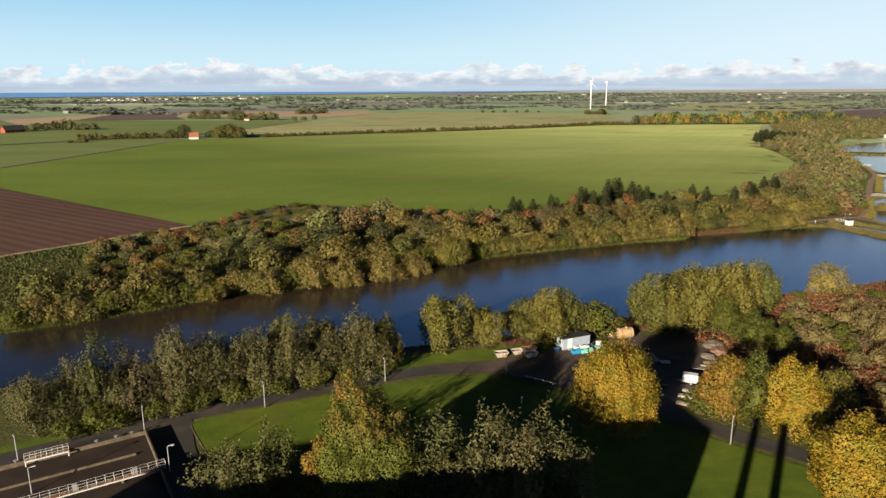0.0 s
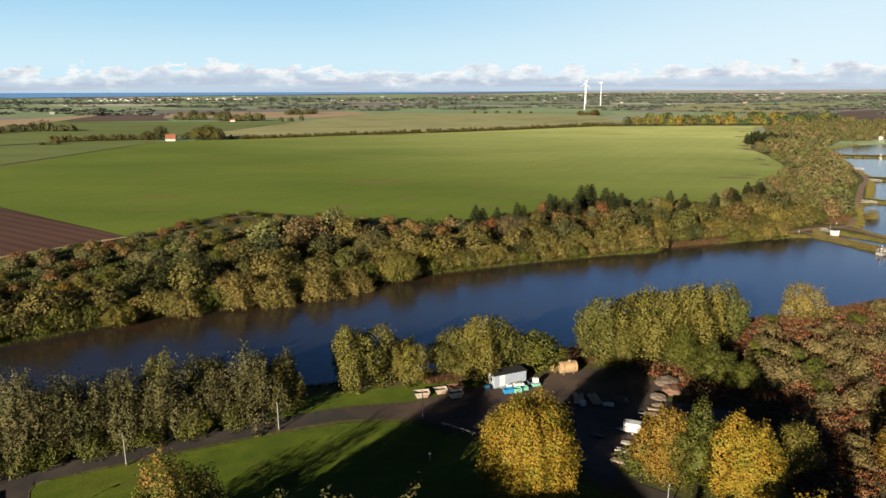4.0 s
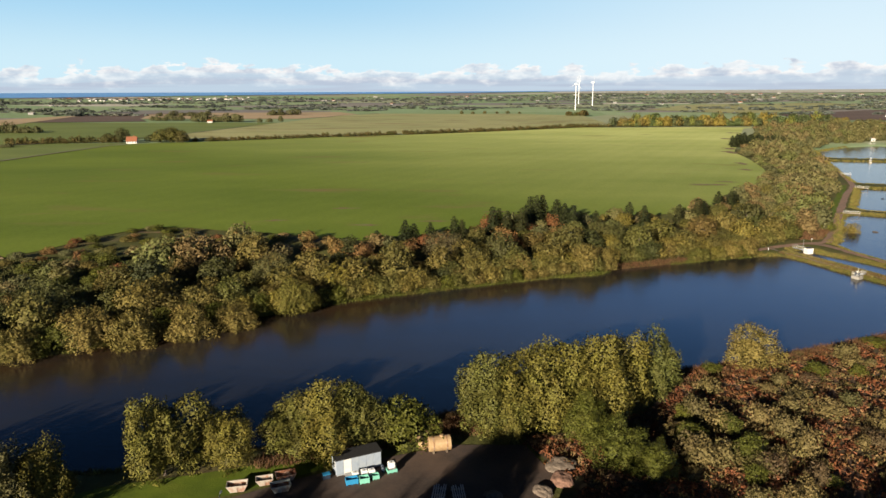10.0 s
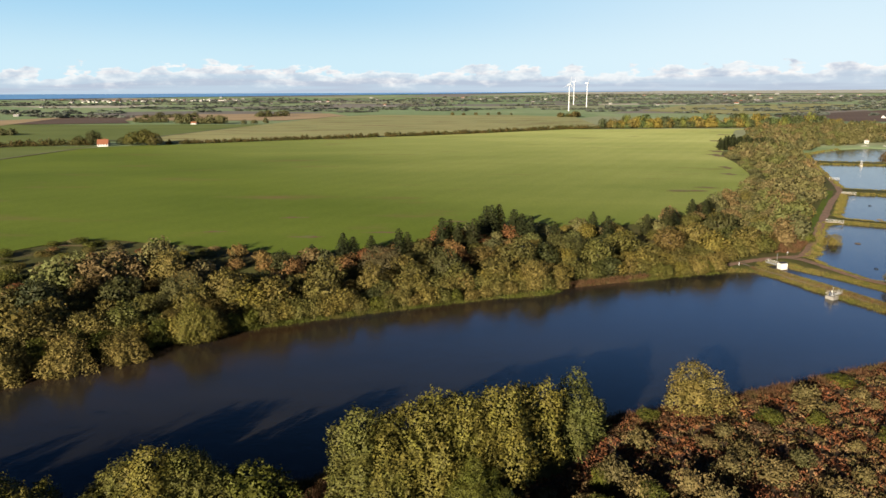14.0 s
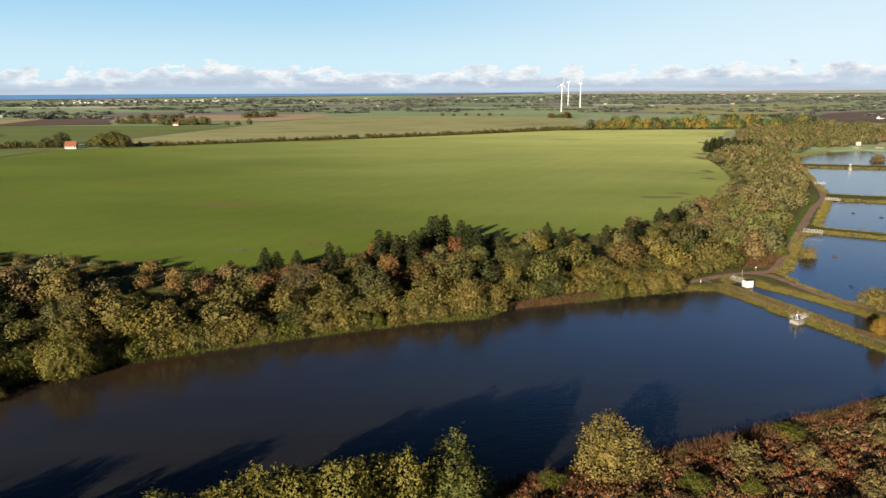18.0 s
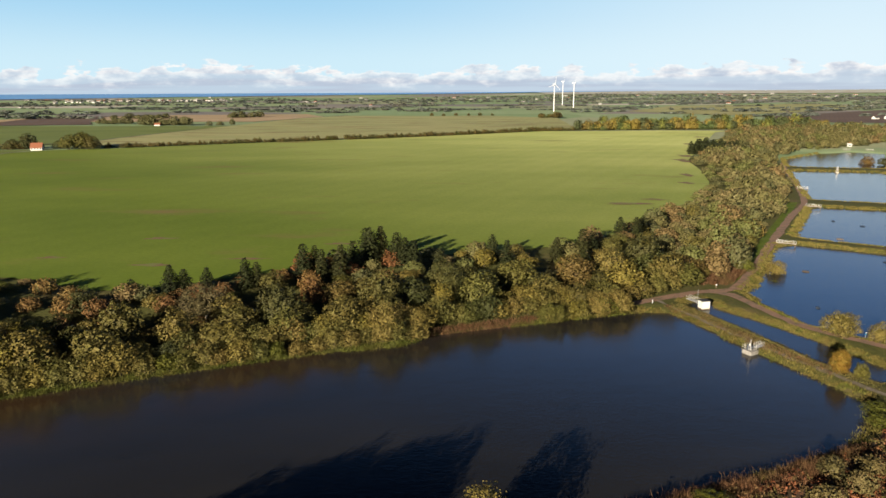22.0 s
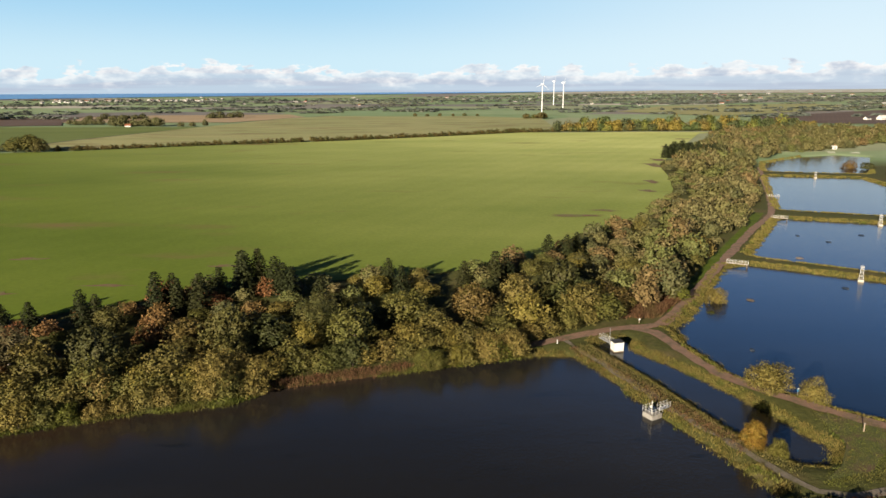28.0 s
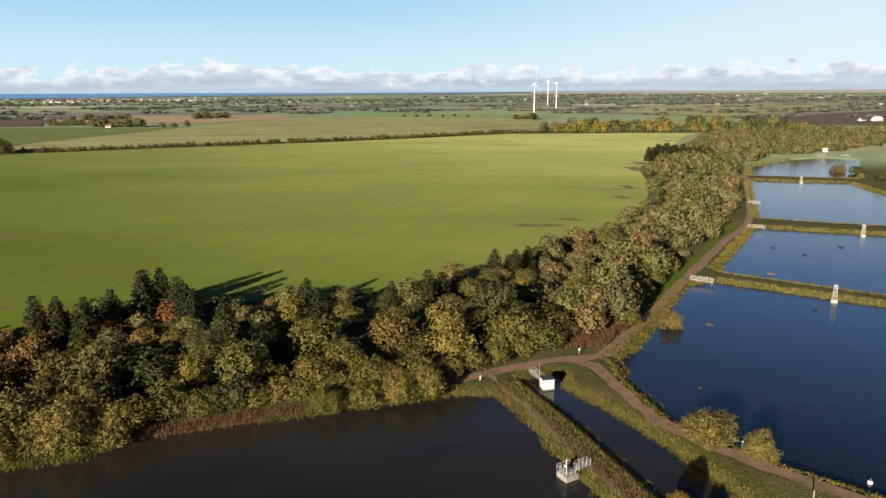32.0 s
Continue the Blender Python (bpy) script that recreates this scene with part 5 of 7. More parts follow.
thicket("far_right_trees", row([(560, 1060), (640, 1050), (720, 1010), (760, 990)], 9, 11, 7, 12) + row([(560, 890), (640, 960), (720, 1040)], 9, 9, 6, 14), "scrub", SCRUB[1], "olive and yellowing trees behind the far pond", "trees", 64)
thicket("spruce_clump", [(x, y, hr.uniform(9, 12.5), hr.uniform(4, 5.5)) for x, y in grid_scatter([(330, 735), (352, 720), (392, 760), (400, 790), (375, 800), (345, 780)], 8, 65)], "spruce", M_CONIFER, "dark spruce clump at the field's corner", "trees", 66, 2)
thicket("farm_hedge", row([(-425, 785), (-380, 800), (-320, 812)], 4.5, 6.5, 4, 2), "shrub", M_HEDGE, "brown hedge in front of the farmhouse", "hedge", 67, 3)
for x, y, h, r in ((-316, 814, 15, 9), (-270, 806, 14, 10), (-258, 812, 16, 10), (-284, 816, 9, 7), (-246, 806, 13, 9), (-264, 818, 16, 10), (-330, 810, 10, 8)):
    tree("green" if x == -318 else "wood", x, y, h, r, "broad tree beside the farmhouse", "tree", "farm trees", "farm_tree")
thicket("farm_tree_row", row([(-591, 950), (-560, 974), (-509, 978)], 10, 12, 7, 3) + row([(-415, 745), (-400, 748)], 6, 5, 5, 2), "wood", SCRUB[0], "row of dark trees by the red barn", "tree row", 68, 4)
thicket("field_trees", row([(-500, 1326), (-447, 1326)], 7, 10, 6, 2) + row([(-405, 1278), (-320, 1275)], 8, 13, 8, 5) + row([(-282, 1255), (-248, 1272)], 14, 11, 6, 2) + row([(-560, 1520), (-470, 1560)], 12, 10, 8, 8) + row([(-345, 1560), (-290, 1590)], 12, 12, 9, 8),
        "wood", SCRUB[0], "dark clumps of trees among the far fields", "trees", 69, 4)
thicket("russet_copse", row([(300, 1490), (335, 1490)], 6, 11, 7, 8) + row([(80, 1608), (210, 1625)], 26, 6, 4, 2), "wood", M_HEDGE, "russet copse and small trees along a far lane", "trees", 70, 4)
# scattered woods towards the horizon
far = []
for _ in range(330):
    d = 1500 * (3.0 ** hr.random())
    a = radians(hr.uniform(-40, 47))
    x0, y0 = d * math.sin(a) + 70, d * math.cos(a)
    if y0 < 1500 or (y0 < 1800 and -700 < x0 < 620) or (d > 3850 + 600 * (x0 > 500)):
        continue
    slant, n = hr.uniform(-0.4, 0.4), int(hr.uniform(2, 17) * (1 + (d > 2600)))
    for k in range(n):
        u = (k - n / 2) * hr.uniform(9, 16) * (1 + (d > 2800) * 0.8)
        far.append((x0 + u * math.cos(slant), y0 + u * math.sin(slant) + hr.uniform(-14, 14), hr.uniform(2.5, 6.5), hr.uniform(5, 10)))
thicket("far_woods", [q for q in far if math.hypot(q[0], q[1]) < 4700], "wood", M_HAZEWOOD, "dark woods and hedges over the far plain, greyed in place of haze", "woods", 71, 60)

# bare patches in the crop
M_PATCH = surface("bare_red_soil", (0.09161, 0.05154, 0.02863), (0.126, 0.07445, 0.04009), 0.8, 0.95, relief=0.05, stain=(0.09736, 0.1088, 0.02291), stain_scale=0.25)
PATCHES = ((-4, 386, 8, 2.2), (-31, 355, 6, 2), (9.5, 344, 8, 2.5), (349, 770, 12, 9), (306, 680, 7, 16), (206, 466, 16, 4), (-60, 318, 10, 3), (70, 375, 7, 2), (222, 480, 8, 3), (262, 545, 6, 5), (276, 585, 5, 9), (322, 720, 8, 12), (372, 850, 10, 9), (420, 950, 12, 8), (40, 352, 9, 1.6), (-75, 330, 12, 1.5))
for k, (x, y, a, b) in enumerate(PATCHES):
    ring = [(x + a * math.cos(q * 0.524) * (0.8 + 0.3 * math.sin(q * 2.1 + k)), y + b * math.sin(q * 0.524) * (0.8 + 0.3 * math.cos(q * 1.7 + k))) for q in range(12)]
    sheet("bare_patch", ring, M_PATCH, 0.34, 4, label="bare reddish soil patch in the green crop", category="soil")
# ---- far buildings and wind turbines ----
M_WHITE = surface("white_render", (0.3182, 0.3121, 0.2938), (0.4752, 0.468, 0.4464), 2.0, 0.8, relief=0.005, stain=(0.3366, 0.3244, 0.2938), stain_scale=0.3)
M_ROOFRED = surface("clay_tile_roof", (0.1191, 0.04123, 0.02062), (0.1741, 0.06414, 0.03207), 1.5, 0.85, relief=0.03)
M_ROOFDARK = surface("dark_roof", (0.01718, 0.01718, 0.0189), (0.04009, 0.04009, 0.04295), 1.5, 0.7, relief=0.02)
M_BARNRED = surface("red_boards", (0.1431, 0.02863, 0.02004), (0.2061, 0.04868, 0.02863), 1.5, 0.85, relief=0.02)
M_GLASSDARK = surface("dark_window", (0.01145, 0.01431, 0.01718), (0.02863, 0.03149, 0.03436), 1.0, 0.15, relief=0.0)
M_FARWALL = surface("weathered_pale_wall", (0.17, 0.165, 0.155), (0.26, 0.25, 0.235), 0.4, 0.85, relief=0.0)
M_TURBINE = surface("turbine_white", (0.4125, 0.42, 0.4275), (0.4875, 0.4875, 0.4875), 0.2, 0.4, relief=0.0)


def box(bm, x, y, z, sx, sy, sz, turn=0.0, lean=None):
    """A box whose base is centred on x, y, z."""
    m = Matrix.Translation((x, y, z)) @ Matrix.Rotation(turn, 4, "Z") @ (lean or Matrix()) @ Matrix.Translation((0, 0, sz / 2)) @ Matrix.Diagonal((sx, sy, sz, 1))
    bmesh.ops.create_cube(bm, size=1, matrix=m)
    return bm


def bevelled(bm, width=0.03):
    bmesh.ops.bevel(bm, geom=bm.edges[:], offset=width, segments=1, affect="EDGES")
    return bm


def gable(bm, sx, sy, z0, rise, over=0.4, thick=0.25):
    """A pitched roof with its ridge along x."""
    for s in (1, -1):
        a = [(-sx / 2 - over, s * (sy / 2 + over), z0 - over * rise / (sy / 2)), (sx / 2 + over, s * (sy / 2 + over), z0 - over * rise / (sy / 2)), (sx / 2 + over, 0, z0 + rise), (-sx / 2 - over, 0, z0 + rise)]
        lo = [bm.verts.new(q) for q in a]
        hi = [bm.verts.new((q[0], q[1], q[2] + thick)) for q in a]
        for k in range(4):
            bm.faces.new((lo[k], lo[(k + 1) % 4], hi[(k + 1) % 4], hi[k]))
        bm.faces.new(lo[::-1])
        bm.faces.new(hi)
    bmesh.ops.recalc_face_normals(bm, faces=bm.faces)
    return bm


def house(x, y, sx, sy, wall, rise, turn, wall_mat, roof_mat, label, name="farmhouse", group="", openings=4):
    ob = new(name)
    ob.matrix_world = pose(x, y, lev(x, y), 0, 0, turn)
    bm = box(bmesh.new(), 0, 0, -0.5, sx, sy, wall + 0.5)
    for s in (1, -1):
        bm.faces.new([bm.verts.new(q) for q in ((s * sx / 2, -sy / 2, wall), (s * sx / 2, sy / 2, wall), (s * sx / 2, 0, wall + rise))])
    part("wall", bm, wall_mat, ob)
    part("roof", gable(bmesh.new(), sx, sy, wall, rise), roof_mat, ob)
    for k in range(openings):
        u = (k + 0.5) / openings * sx - sx / 2
        part("window", box(bmesh.new(), u, -sy / 2 - 0.02, wall * 0.35, sx / openings * 0.4, 0.12, wall * 0.4), M_GLASSDARK, ob)
    if sx < 20 and openings:
        part("chimney", box(bmesh.new(), sx * 0.2, 0, wall + rise * 0.7, 0.8, 0.8, rise * 0.3 + 1.2), M_ROOFRED, ob)
    return tagged(ob, label, "house" if "house" in name else "building", group)


house(-299, 801, 10.5, 7.5, 2.8, 4.4, 12, M_WHITE, M_ROOFRED, "white farmhouse with a steep orange tiled roof")
house(-589, 922, 27, 11, 4.5, 5.5, 60, M_BARNRED, M_ROOFDARK, "red wooden barn with a dark roof", "barn")
house(-372, 1266, 9, 6, 2.4, 2, 5, M_WHITE, M_ROOFRED, "small white cottage in front of trees", "cottage")
house(913, 1367, 16, 10, 4, 4, 20, M_WHITE, M_WHITE, "white farm shed beside a road", "farm_shed")
house(890, 1372, 10, 8, 3, 3, 20, M_WHITE, M_ROOFDARK, "low white farm shed", "farm_shed")
far_rng = random.Random(77)
for k in range(72):
    u = k / 71
    x, y = -1560 + 640 * u + far_rng.uniform(-40, 40), 3130 + 330 * u + far_rng.uniform(-230, 130)
    house(x, y, far_rng.uniform(7, 15), far_rng.uniform(7, 10), far_rng.uniform(3, 5.5), far_rng.uniform(1.5, 3), far_rng.uniform(-25, 25), far_rng.choice((M_WHITE, M_FARWALL)), far_rng.choice((M_ROOFRED, M_ROOFDARK, M_FARWALL, M_FARWALL, M_ROOFDARK)),
          "pale town house near the coast", "town_house", "coastal town", 2)
for x, y, w in ((-1850, 3350, 60), (-1780, 3390, 50), (-1700, 3420, 40), (-1180, 3900, 34), (-480, 3020, 44), (-440, 3030, 30), (-560, 2960, 24), (230, 3400, 40), (600, 3500, 50), (700, 3480, 36), (1050, 3300, 40), (1440, 3680, 40), (1540, 3640, 60), (1612, 3610, 34), (1330, 2900, 40),
                (1800, 3200, 40), (1900, 3300, 36), (1300, 2050, 26), (1340, 2040, 20), (-920, 1650, 24), (-1150, 2000, 20), (-1300, 2400, 30), (-150, 2500, 20), (60, 2700, 24), (2000, 2700, 36), (2150, 2900, 34), (1700, 2500, 28), (-600, 2700, 22), (420, 2900, 26), (900, 2650, 30), (760, 3900, 50), (880, 3820, 40), (990, 3950, 60), (1120, 3780, 44), (1240, 3880, 50), (1360, 3300, 40), (1480, 3100, 36), (1600, 3900, 60), (1720, 3760, 50), (1860, 3850, 44), (1980, 3650, 50), (2100, 3500, 44), (2240, 3300, 40), (640, 2500, 24), (760, 2350, 22), (1060, 2450, 30), (1180, 2700, 34), (1500, 2300, 28), (1620, 2150, 24), (520, 3250, 34), (330, 3750, 44), (150, 3650, 40), (-40, 3500, 36), (-260, 3350, 40), (-330, 3700, 44)):
    house(x, y, w * 0.45, 8, 3, 2, far_rng.uniform(-20, 20), M_FARWALL, far_rng.choice((M_FARWALL, M_ROOFDARK, M_ROOFRED)), "pale farm building on the far plain", "far_building", "far farms", 2)


def turbine(x, y, hub, blade, facing, spin):
    """A three-bladed wind turbine."""
    ob = new("wind_turbine")
    ob.matrix_world = pose(x, y, lev(x, y), 0, 0, facing)
    bm = bmesh.new()
    tube(bm, [(0, 0, -1), (0, 0, hub * 0.5), (0, 0, hub)], [1.4, 1.05, 0.75], 14)
    part("tower", bm, M_TURBINE, ob)
    part("nacelle", bevelled(box(bmesh.new(), 0, 1.6, hub - 0.6, 3, 8, 3), 0.5), M_TURBINE, ob)
    bm = bmesh.new()
    tube(bm, [(0, -2.2, hub + 0.9), (0, -3.6, hub + 0.9), (0, -4.6, hub + 0.9)], [1.5, 1.3, 0.3], 10)
    part("hub", bm, M_TURBINE, ob)
    for k in range(3):
        bm = bmesh.new()
        rings = []
        for u, c, w in ((0.02, 0.7, 0.5), (0.2, 1.2, 0.35), (0.6, 0.7, 0.2), (1.0, 0.2, 0.1)):
            rings.append([bm.verts.new((px, py, u * blade)) for px, py in ((-c * 0.35, -w / 2), (c * 0.65, 0), (-c * 0.35, w / 2))])
        for a, b in zip(rings, rings[1:]):
            for j in range(3):
                bm.faces.new((a[j], a[(j + 1) % 3], b[(j + 1) % 3], b[j]))
        bm.faces.new(rings[-1])
        bmesh.ops.transform(bm, matrix=Matrix.Translation((0, -3.4, hub + 0.9)) @ Matrix.Rotation(radians(spin + 120 * k), 4, "Y"), verts=bm.verts)
        part("blade", bm, M_TURBINE, ob)
    return tagged(ob, "white three-bladed wind turbine standing in fields", "wind turbine", "wind turbines")


turbine(382, 1860, 66, 21, 25, 10)
turbine(502, 2449, 76, 22, 80, 25)
turbine(466, 2050, 70, 21, 75, 50)

# ---- works: lamps, yard, basins, pumps and bridges ----
M_STEEL = surface("galvanised_steel", (0.2448, 0.252, 0.2592), (0.36, 0.3672, 0.3744), 4, 0.45, 0.6, 0.003)
M_RAIL = surface("white_painted_rail", (0.3456, 0.3528, 0.3528), (0.432, 0.432, 0.4248), 3, 0.5, 0.0, 0.003, (0.36, 0.3312, 0.288), 1.2)
M_CONCRETE = surface("weathered_concrete", (0.05727, 0.04295, 0.02863), (0.1145, 0.08878, 0.06013), 2.5, 0.9, relief=0.01, stain=(0.05154, 0.03722, 0.02577), stain_scale=0.6)
M_PALECONC = surface("pale_concrete", (0.2304, 0.2088, 0.18), (0.3168, 0.2952, 0.2592), 2.5, 0.9, relief=0.01, stain=(0.2016, 0.1728, 0.1296), stain_scale=0.7)
M_GREYCONC = surface("grey_concrete", (0.12, 0.115, 0.105), (0.2, 0.19, 0.175), 2.5, 0.9, relief=0.01, stain=(0.09, 0.08, 0.06), stain_scale=0.8)
M_SLUDGE = surface("brown_sludge_water", (0.01031, 0.005727, 0.004009), (0.02061, 0.01145, 0.007445), 0.4, 0.75, relief=0.01, stain=(0.02577, 0.01489, 0.009736), stain_scale=0.15)
M_PANEL = surface("pale_blue_cladding", (0.1555, 0.1866, 0.2281), (0.1918, 0.2229, 0.2644), 2, 0.55, relief=0.004, stain=(0.197, 0.2229, 0.2488), stain_scale=0.8)
M_FELT = surface("black_roof_felt", (0.006872, 0.006872, 0.007445), (0.01718, 0.01718, 0.01832), 3, 0.8, relief=0.01)
M_DOOR = surface("white_door", (0.36, 0.36, 0.3528), (0.432, 0.432, 0.4248), 2, 0.5, relief=0.002)
M_RUST = surface("rusty_steel", (0.09161, 0.03436, 0.01718), (0.1718, 0.07445, 0.04009), 4, 0.85, 0.2, 0.01, (0.2577, 0.2176, 0.189), 1.0)
M_SKIP = surface("worn_white_skip_paint", (0.197, 0.1711, 0.1452), (0.2592, 0.2385, 0.2074), 3, 0.7, 0.0, 0.006, (0.1555, 0.06221, 0.0311), 0.9)
M_GREYSKIP = surface("grey_green_skip_paint", (0.1555, 0.1711, 0.1607), (0.2177, 0.2333, 0.2229), 3, 0.7, 0.0, 0.006, (0.1348, 0.07258, 0.04147), 0.9)
M_MINT = surface("mint_green_plastic", (0.09161, 0.2634, 0.2061), (0.126, 0.3207, 0.252), 2, 0.5, relief=0.003)
M_BLUE = surface("blue_plastic", (0.01145, 0.1145, 0.2405), (0.01718, 0.1489, 0.2863), 2, 0.5, relief=0.003)
M_TOTE = surface("translucent_white_plastic", (0.4464, 0.4608, 0.4608), (0.54, 0.5472, 0.54), 2, 0.45, relief=0.003)
M_DRUM = surface("dark_blue_plastic", (0.01145, 0.01718, 0.02863), (0.01718, 0.02577, 0.04295), 2, 0.45, relief=0.003)
M_TAN = surface("tan_tank_paint", (0.2061, 0.1375, 0.06872), (0.2634, 0.1832, 0.1031), 2, 0.6, relief=0.006, stain=(0.1832, 0.1145, 0.05727), stain_scale=0.7)
M_TIMBER = surface("weathered_timber", (0.1431, 0.1088, 0.07445), (0.2405, 0.1947, 0.1431), 3, 0.85, relief=0.01, stretch=(1, 6, 1))
M_SAND = surface("grey_gravel_heap", (0.06872, 0.05268, 0.04009), (0.1203, 0.09453, 0.07445), 2.5, 0.95, relief=0.05)
M_REDSAND = surface("red_brown_heap", (0.09736, 0.05154, 0.03722), (0.1489, 0.08586, 0.06013), 2.5, 0.95, relief=0.05)
M_RUBBER = surface("black_rubber", (0.006872, 0.006872, 0.006872), (0.01718, 0.01718, 0.01718), 6, 0.9, relief=0.005)
M_TARP = surface("pale_blue_tarpaulin", (0.2304, 0.3024, 0.36), (0.3168, 0.3888, 0.432), 2, 0.5, relief=0.02)
M_LAMPGLASS = surface("lamp_glass", (0.432, 0.432, 0.4032), (0.504, 0.504, 0.4752), 2, 0.3, relief=0.0)


def thing(name, x, y, turn, label, category, group="", z=None):
    ob = new(name)
    ob.matrix_world = pose(x, y, lev(x, y) + 0.08 if z is None else z, 0, 0, turn)
    return tagged(ob, label, category, group)


def rod(bm, a, b, r, sides=6):
    tube(bm, [a, tuple((Vector(a) + Vector(b)) / 2), b], [r, r, r], sides)
    return bm


# street lamps
def street_lamp(x, y, turn, h=5.1):
    ob = thing("street_lamp", x, y, turn, "slim grey steel lamp post with a small head", "street lamp", "street lamps")
    bm = bmesh.new()
    tube(bm, [(0, 0, -0.2), (0, 0, h * 0.5), (0, 0, h)], [0.11, 0.09, 0.07], 8)
    part("pole", bm, M_STEEL, ob)
    part("base", bevelled(box(bmesh.new(), 0, 0, 0, 0.36, 0.36, 0.35), 0.04), M_CONCRETE, ob)
    part("arm", rod(bmesh.new(), (0, 0, h - 0.05), (0.55, 0, h + 0.1), 0.05), M_STEEL, ob)
    head = part("head", bevelled(box(bmesh.new(), 0.75, 0, h + 0.04, 0.7, 0.26, 0.16), 0.04), M_STEEL, ob)
    part("diffuser", box(bmesh.new(), 0.75, 0, h - 0.01, 0.5, 0.18, 0.05), M_LAMPGLASS, head)


for x, y, turn in ((-74.7, 104.8, 300), (-57.4, 115.4, 300), (-37.2, 124.8, 120), (-14.1, 137.1, 110), (50.1, 109.9, 60), (12.8, 141.7, 90), (-46.6, 100.6, 20), (-65.7, 94, 30), (88, 80.5, 50)):
    street_lamp(x, y, turn)

# site office
shed = thing("site_cabin", 30.6, 157.7, 24.3, "pale blue site cabin with a flat black roof beside crates", "cabin")
L, W, H = 7.8, 2.9, 2.65
part("floor_frame", box(bmesh.new(), 0, 0, 0, L, W, 0.18), M_STEEL, shed)
for k in range(6):
    part("panel", bevelled(box(bmesh.new(), -L / 2 + (k + 0.5) * L / 6, -W / 2 + 0.06, 0.18, L / 6 - 0.03, 0.1, H), 0.012), M_DOOR if k == 1 else M_PANEL, shed, "white cabin door" if k == 1 else "")
    part("panel", bevelled(box(bmesh.new(), -L / 2 + (k + 0.5) * L / 6, W / 2 - 0.06, 0.18, L / 6 - 0.03, 0.1, H), 0.012), M_PANEL, shed)
for s in (-1, 1):
    part("end_wall", bevelled(box(bmesh.new(), s * (L / 2 - 0.06), 0, 0.18, 0.1, W - 0.22, H), 0.012), M_PANEL, shed)
win = part("window", box(bmesh.new(), -L / 2 - 0.02, -0.1, 1.15, 0.06, 1.1, 1.15), M_DOOR, shed, "white window frame")
part("pane", box(bmesh.new(), -L / 2 - 0.06, -0.1, 1.25, 0.03, 0.9, 0.95), M_GLASSDARK, win)
part("roof", bevelled(box(bmesh.new(), 0, 0, H + 0.18, L + 0.35, W + 0.35, 0.16), 0.03), M_FELT, shed)
part("step", box(bmesh.new(), -L / 2 + 1.9, -W / 2 - 0.35, 0, 1.1, 0.6, 0.3), M_STEEL, shed)


def skip(x, y, turn, mat, label, l=3.3, w=1.8, h=1.25, load=None):
    """An open skip with sloping ends."""
    ob = thing("skip", x, y, turn, label, "skip", "skips")
    bm = bmesh.new()
    out_top, out_bot = (l / 2, w / 2), (l / 2 - 0.6, w / 2 - 0.12)
    rings = [[bm.verts.new((sx * a, sy * b, z)) for sx, sy in ((-1, -1), (1, -1), (1, 1), (-1, 1))]
             for a, b, z in ((*out_bot, 0.1), (*out_top, h), (out_top[0] - 0.07, out_top[1] - 0.07, h), (out_bot[0] - 0.05, out_bot[1] - 0.05, 0.17))]
    for p, q in zip(rings, rings[1:]):
        for k in range(4):
            bm.faces.new((p[k], p[(k + 1) % 4], q[(k + 1) % 4], q[k]))
    bm.faces.new(rings[0][::-1])
    bm.faces.new(rings[-1])
    part("body", bm, mat, ob)
    for s in (-1, 1):
        part("rim", box(bmesh.new(), 0, s * (w / 2 + 0.02), h - 0.08, l, 0.08, 0.1), mat, ob)
        part("rib", box(bmesh.new(), 0, s * (w / 2 - 0.03), 0.15, 0.1, 0.12, h - 0.2), mat, ob)
        part("runner", box(bmesh.new(), 0, s * 0.5, 0, l * 0.6, 0.12, 0.12), mat, ob)
    if load:
        heap = bmesh.new()
        bmesh.ops.create_grid(heap, x_segments=8, y_segments=6, size=1, matrix=Matrix.Translation((0, 0, h - 0.35)) @ Matrix.Diagonal((l / 2 - 0.22, w / 2 - 0.12, 1, 1)))
        for q in heap.verts:
            q.co.z += 0.28 * noise.noise(q.co * 1.4)
        part("load", heap, load, ob)


skip(12.3, 151, 12, M_SKIP, "worn whitish skip with rust streaks and scrap", load=M_RUST)
skip(16.2, 152.8, 16, M_SKIP, "small whitish skip beside other skips", 2.8, 1.6, 1.1, M_SAND)
skip(19.3, 150.9, 20, M_GREYSKIP, "grey-green skip with brown load", load=M_RUST)
skip(19.4, 154, 20, M_RUST, "rusty brown skip behind a grey one", load=M_RUST)


def crate(x, y, turn, mat, label, l=1.6, w=1.2, h=0.8, z=0.0, name="plastic_crate"):
    ob = thing(name, x, y, turn, label, "crate", "crates by the cabin", lev(x, y) + 0.08 + z)
    part("floor", box(bmesh.new(), 0, 0, 0.12, l, w, 0.06), mat, ob)
    for sx, sy, bx, by in ((0, 1, l, 0.07), (0, -1, l, 0.07), (1, 0, 0.07, w - 0.14), (-1, 0, 0.07, w - 0.14)):
        part("side", bevelled(box(bmesh.new(), sx * (l / 2 - 0.035), sy * (w / 2 - 0.035), 0.18, bx, by, h), 0.015), mat, ob)
    for s in (-1, 0, 1):
        part("skid", box(bmesh.new(), s * (l / 2 - 0.12), 0, 0, 0.14, w, 0.12), mat, ob)


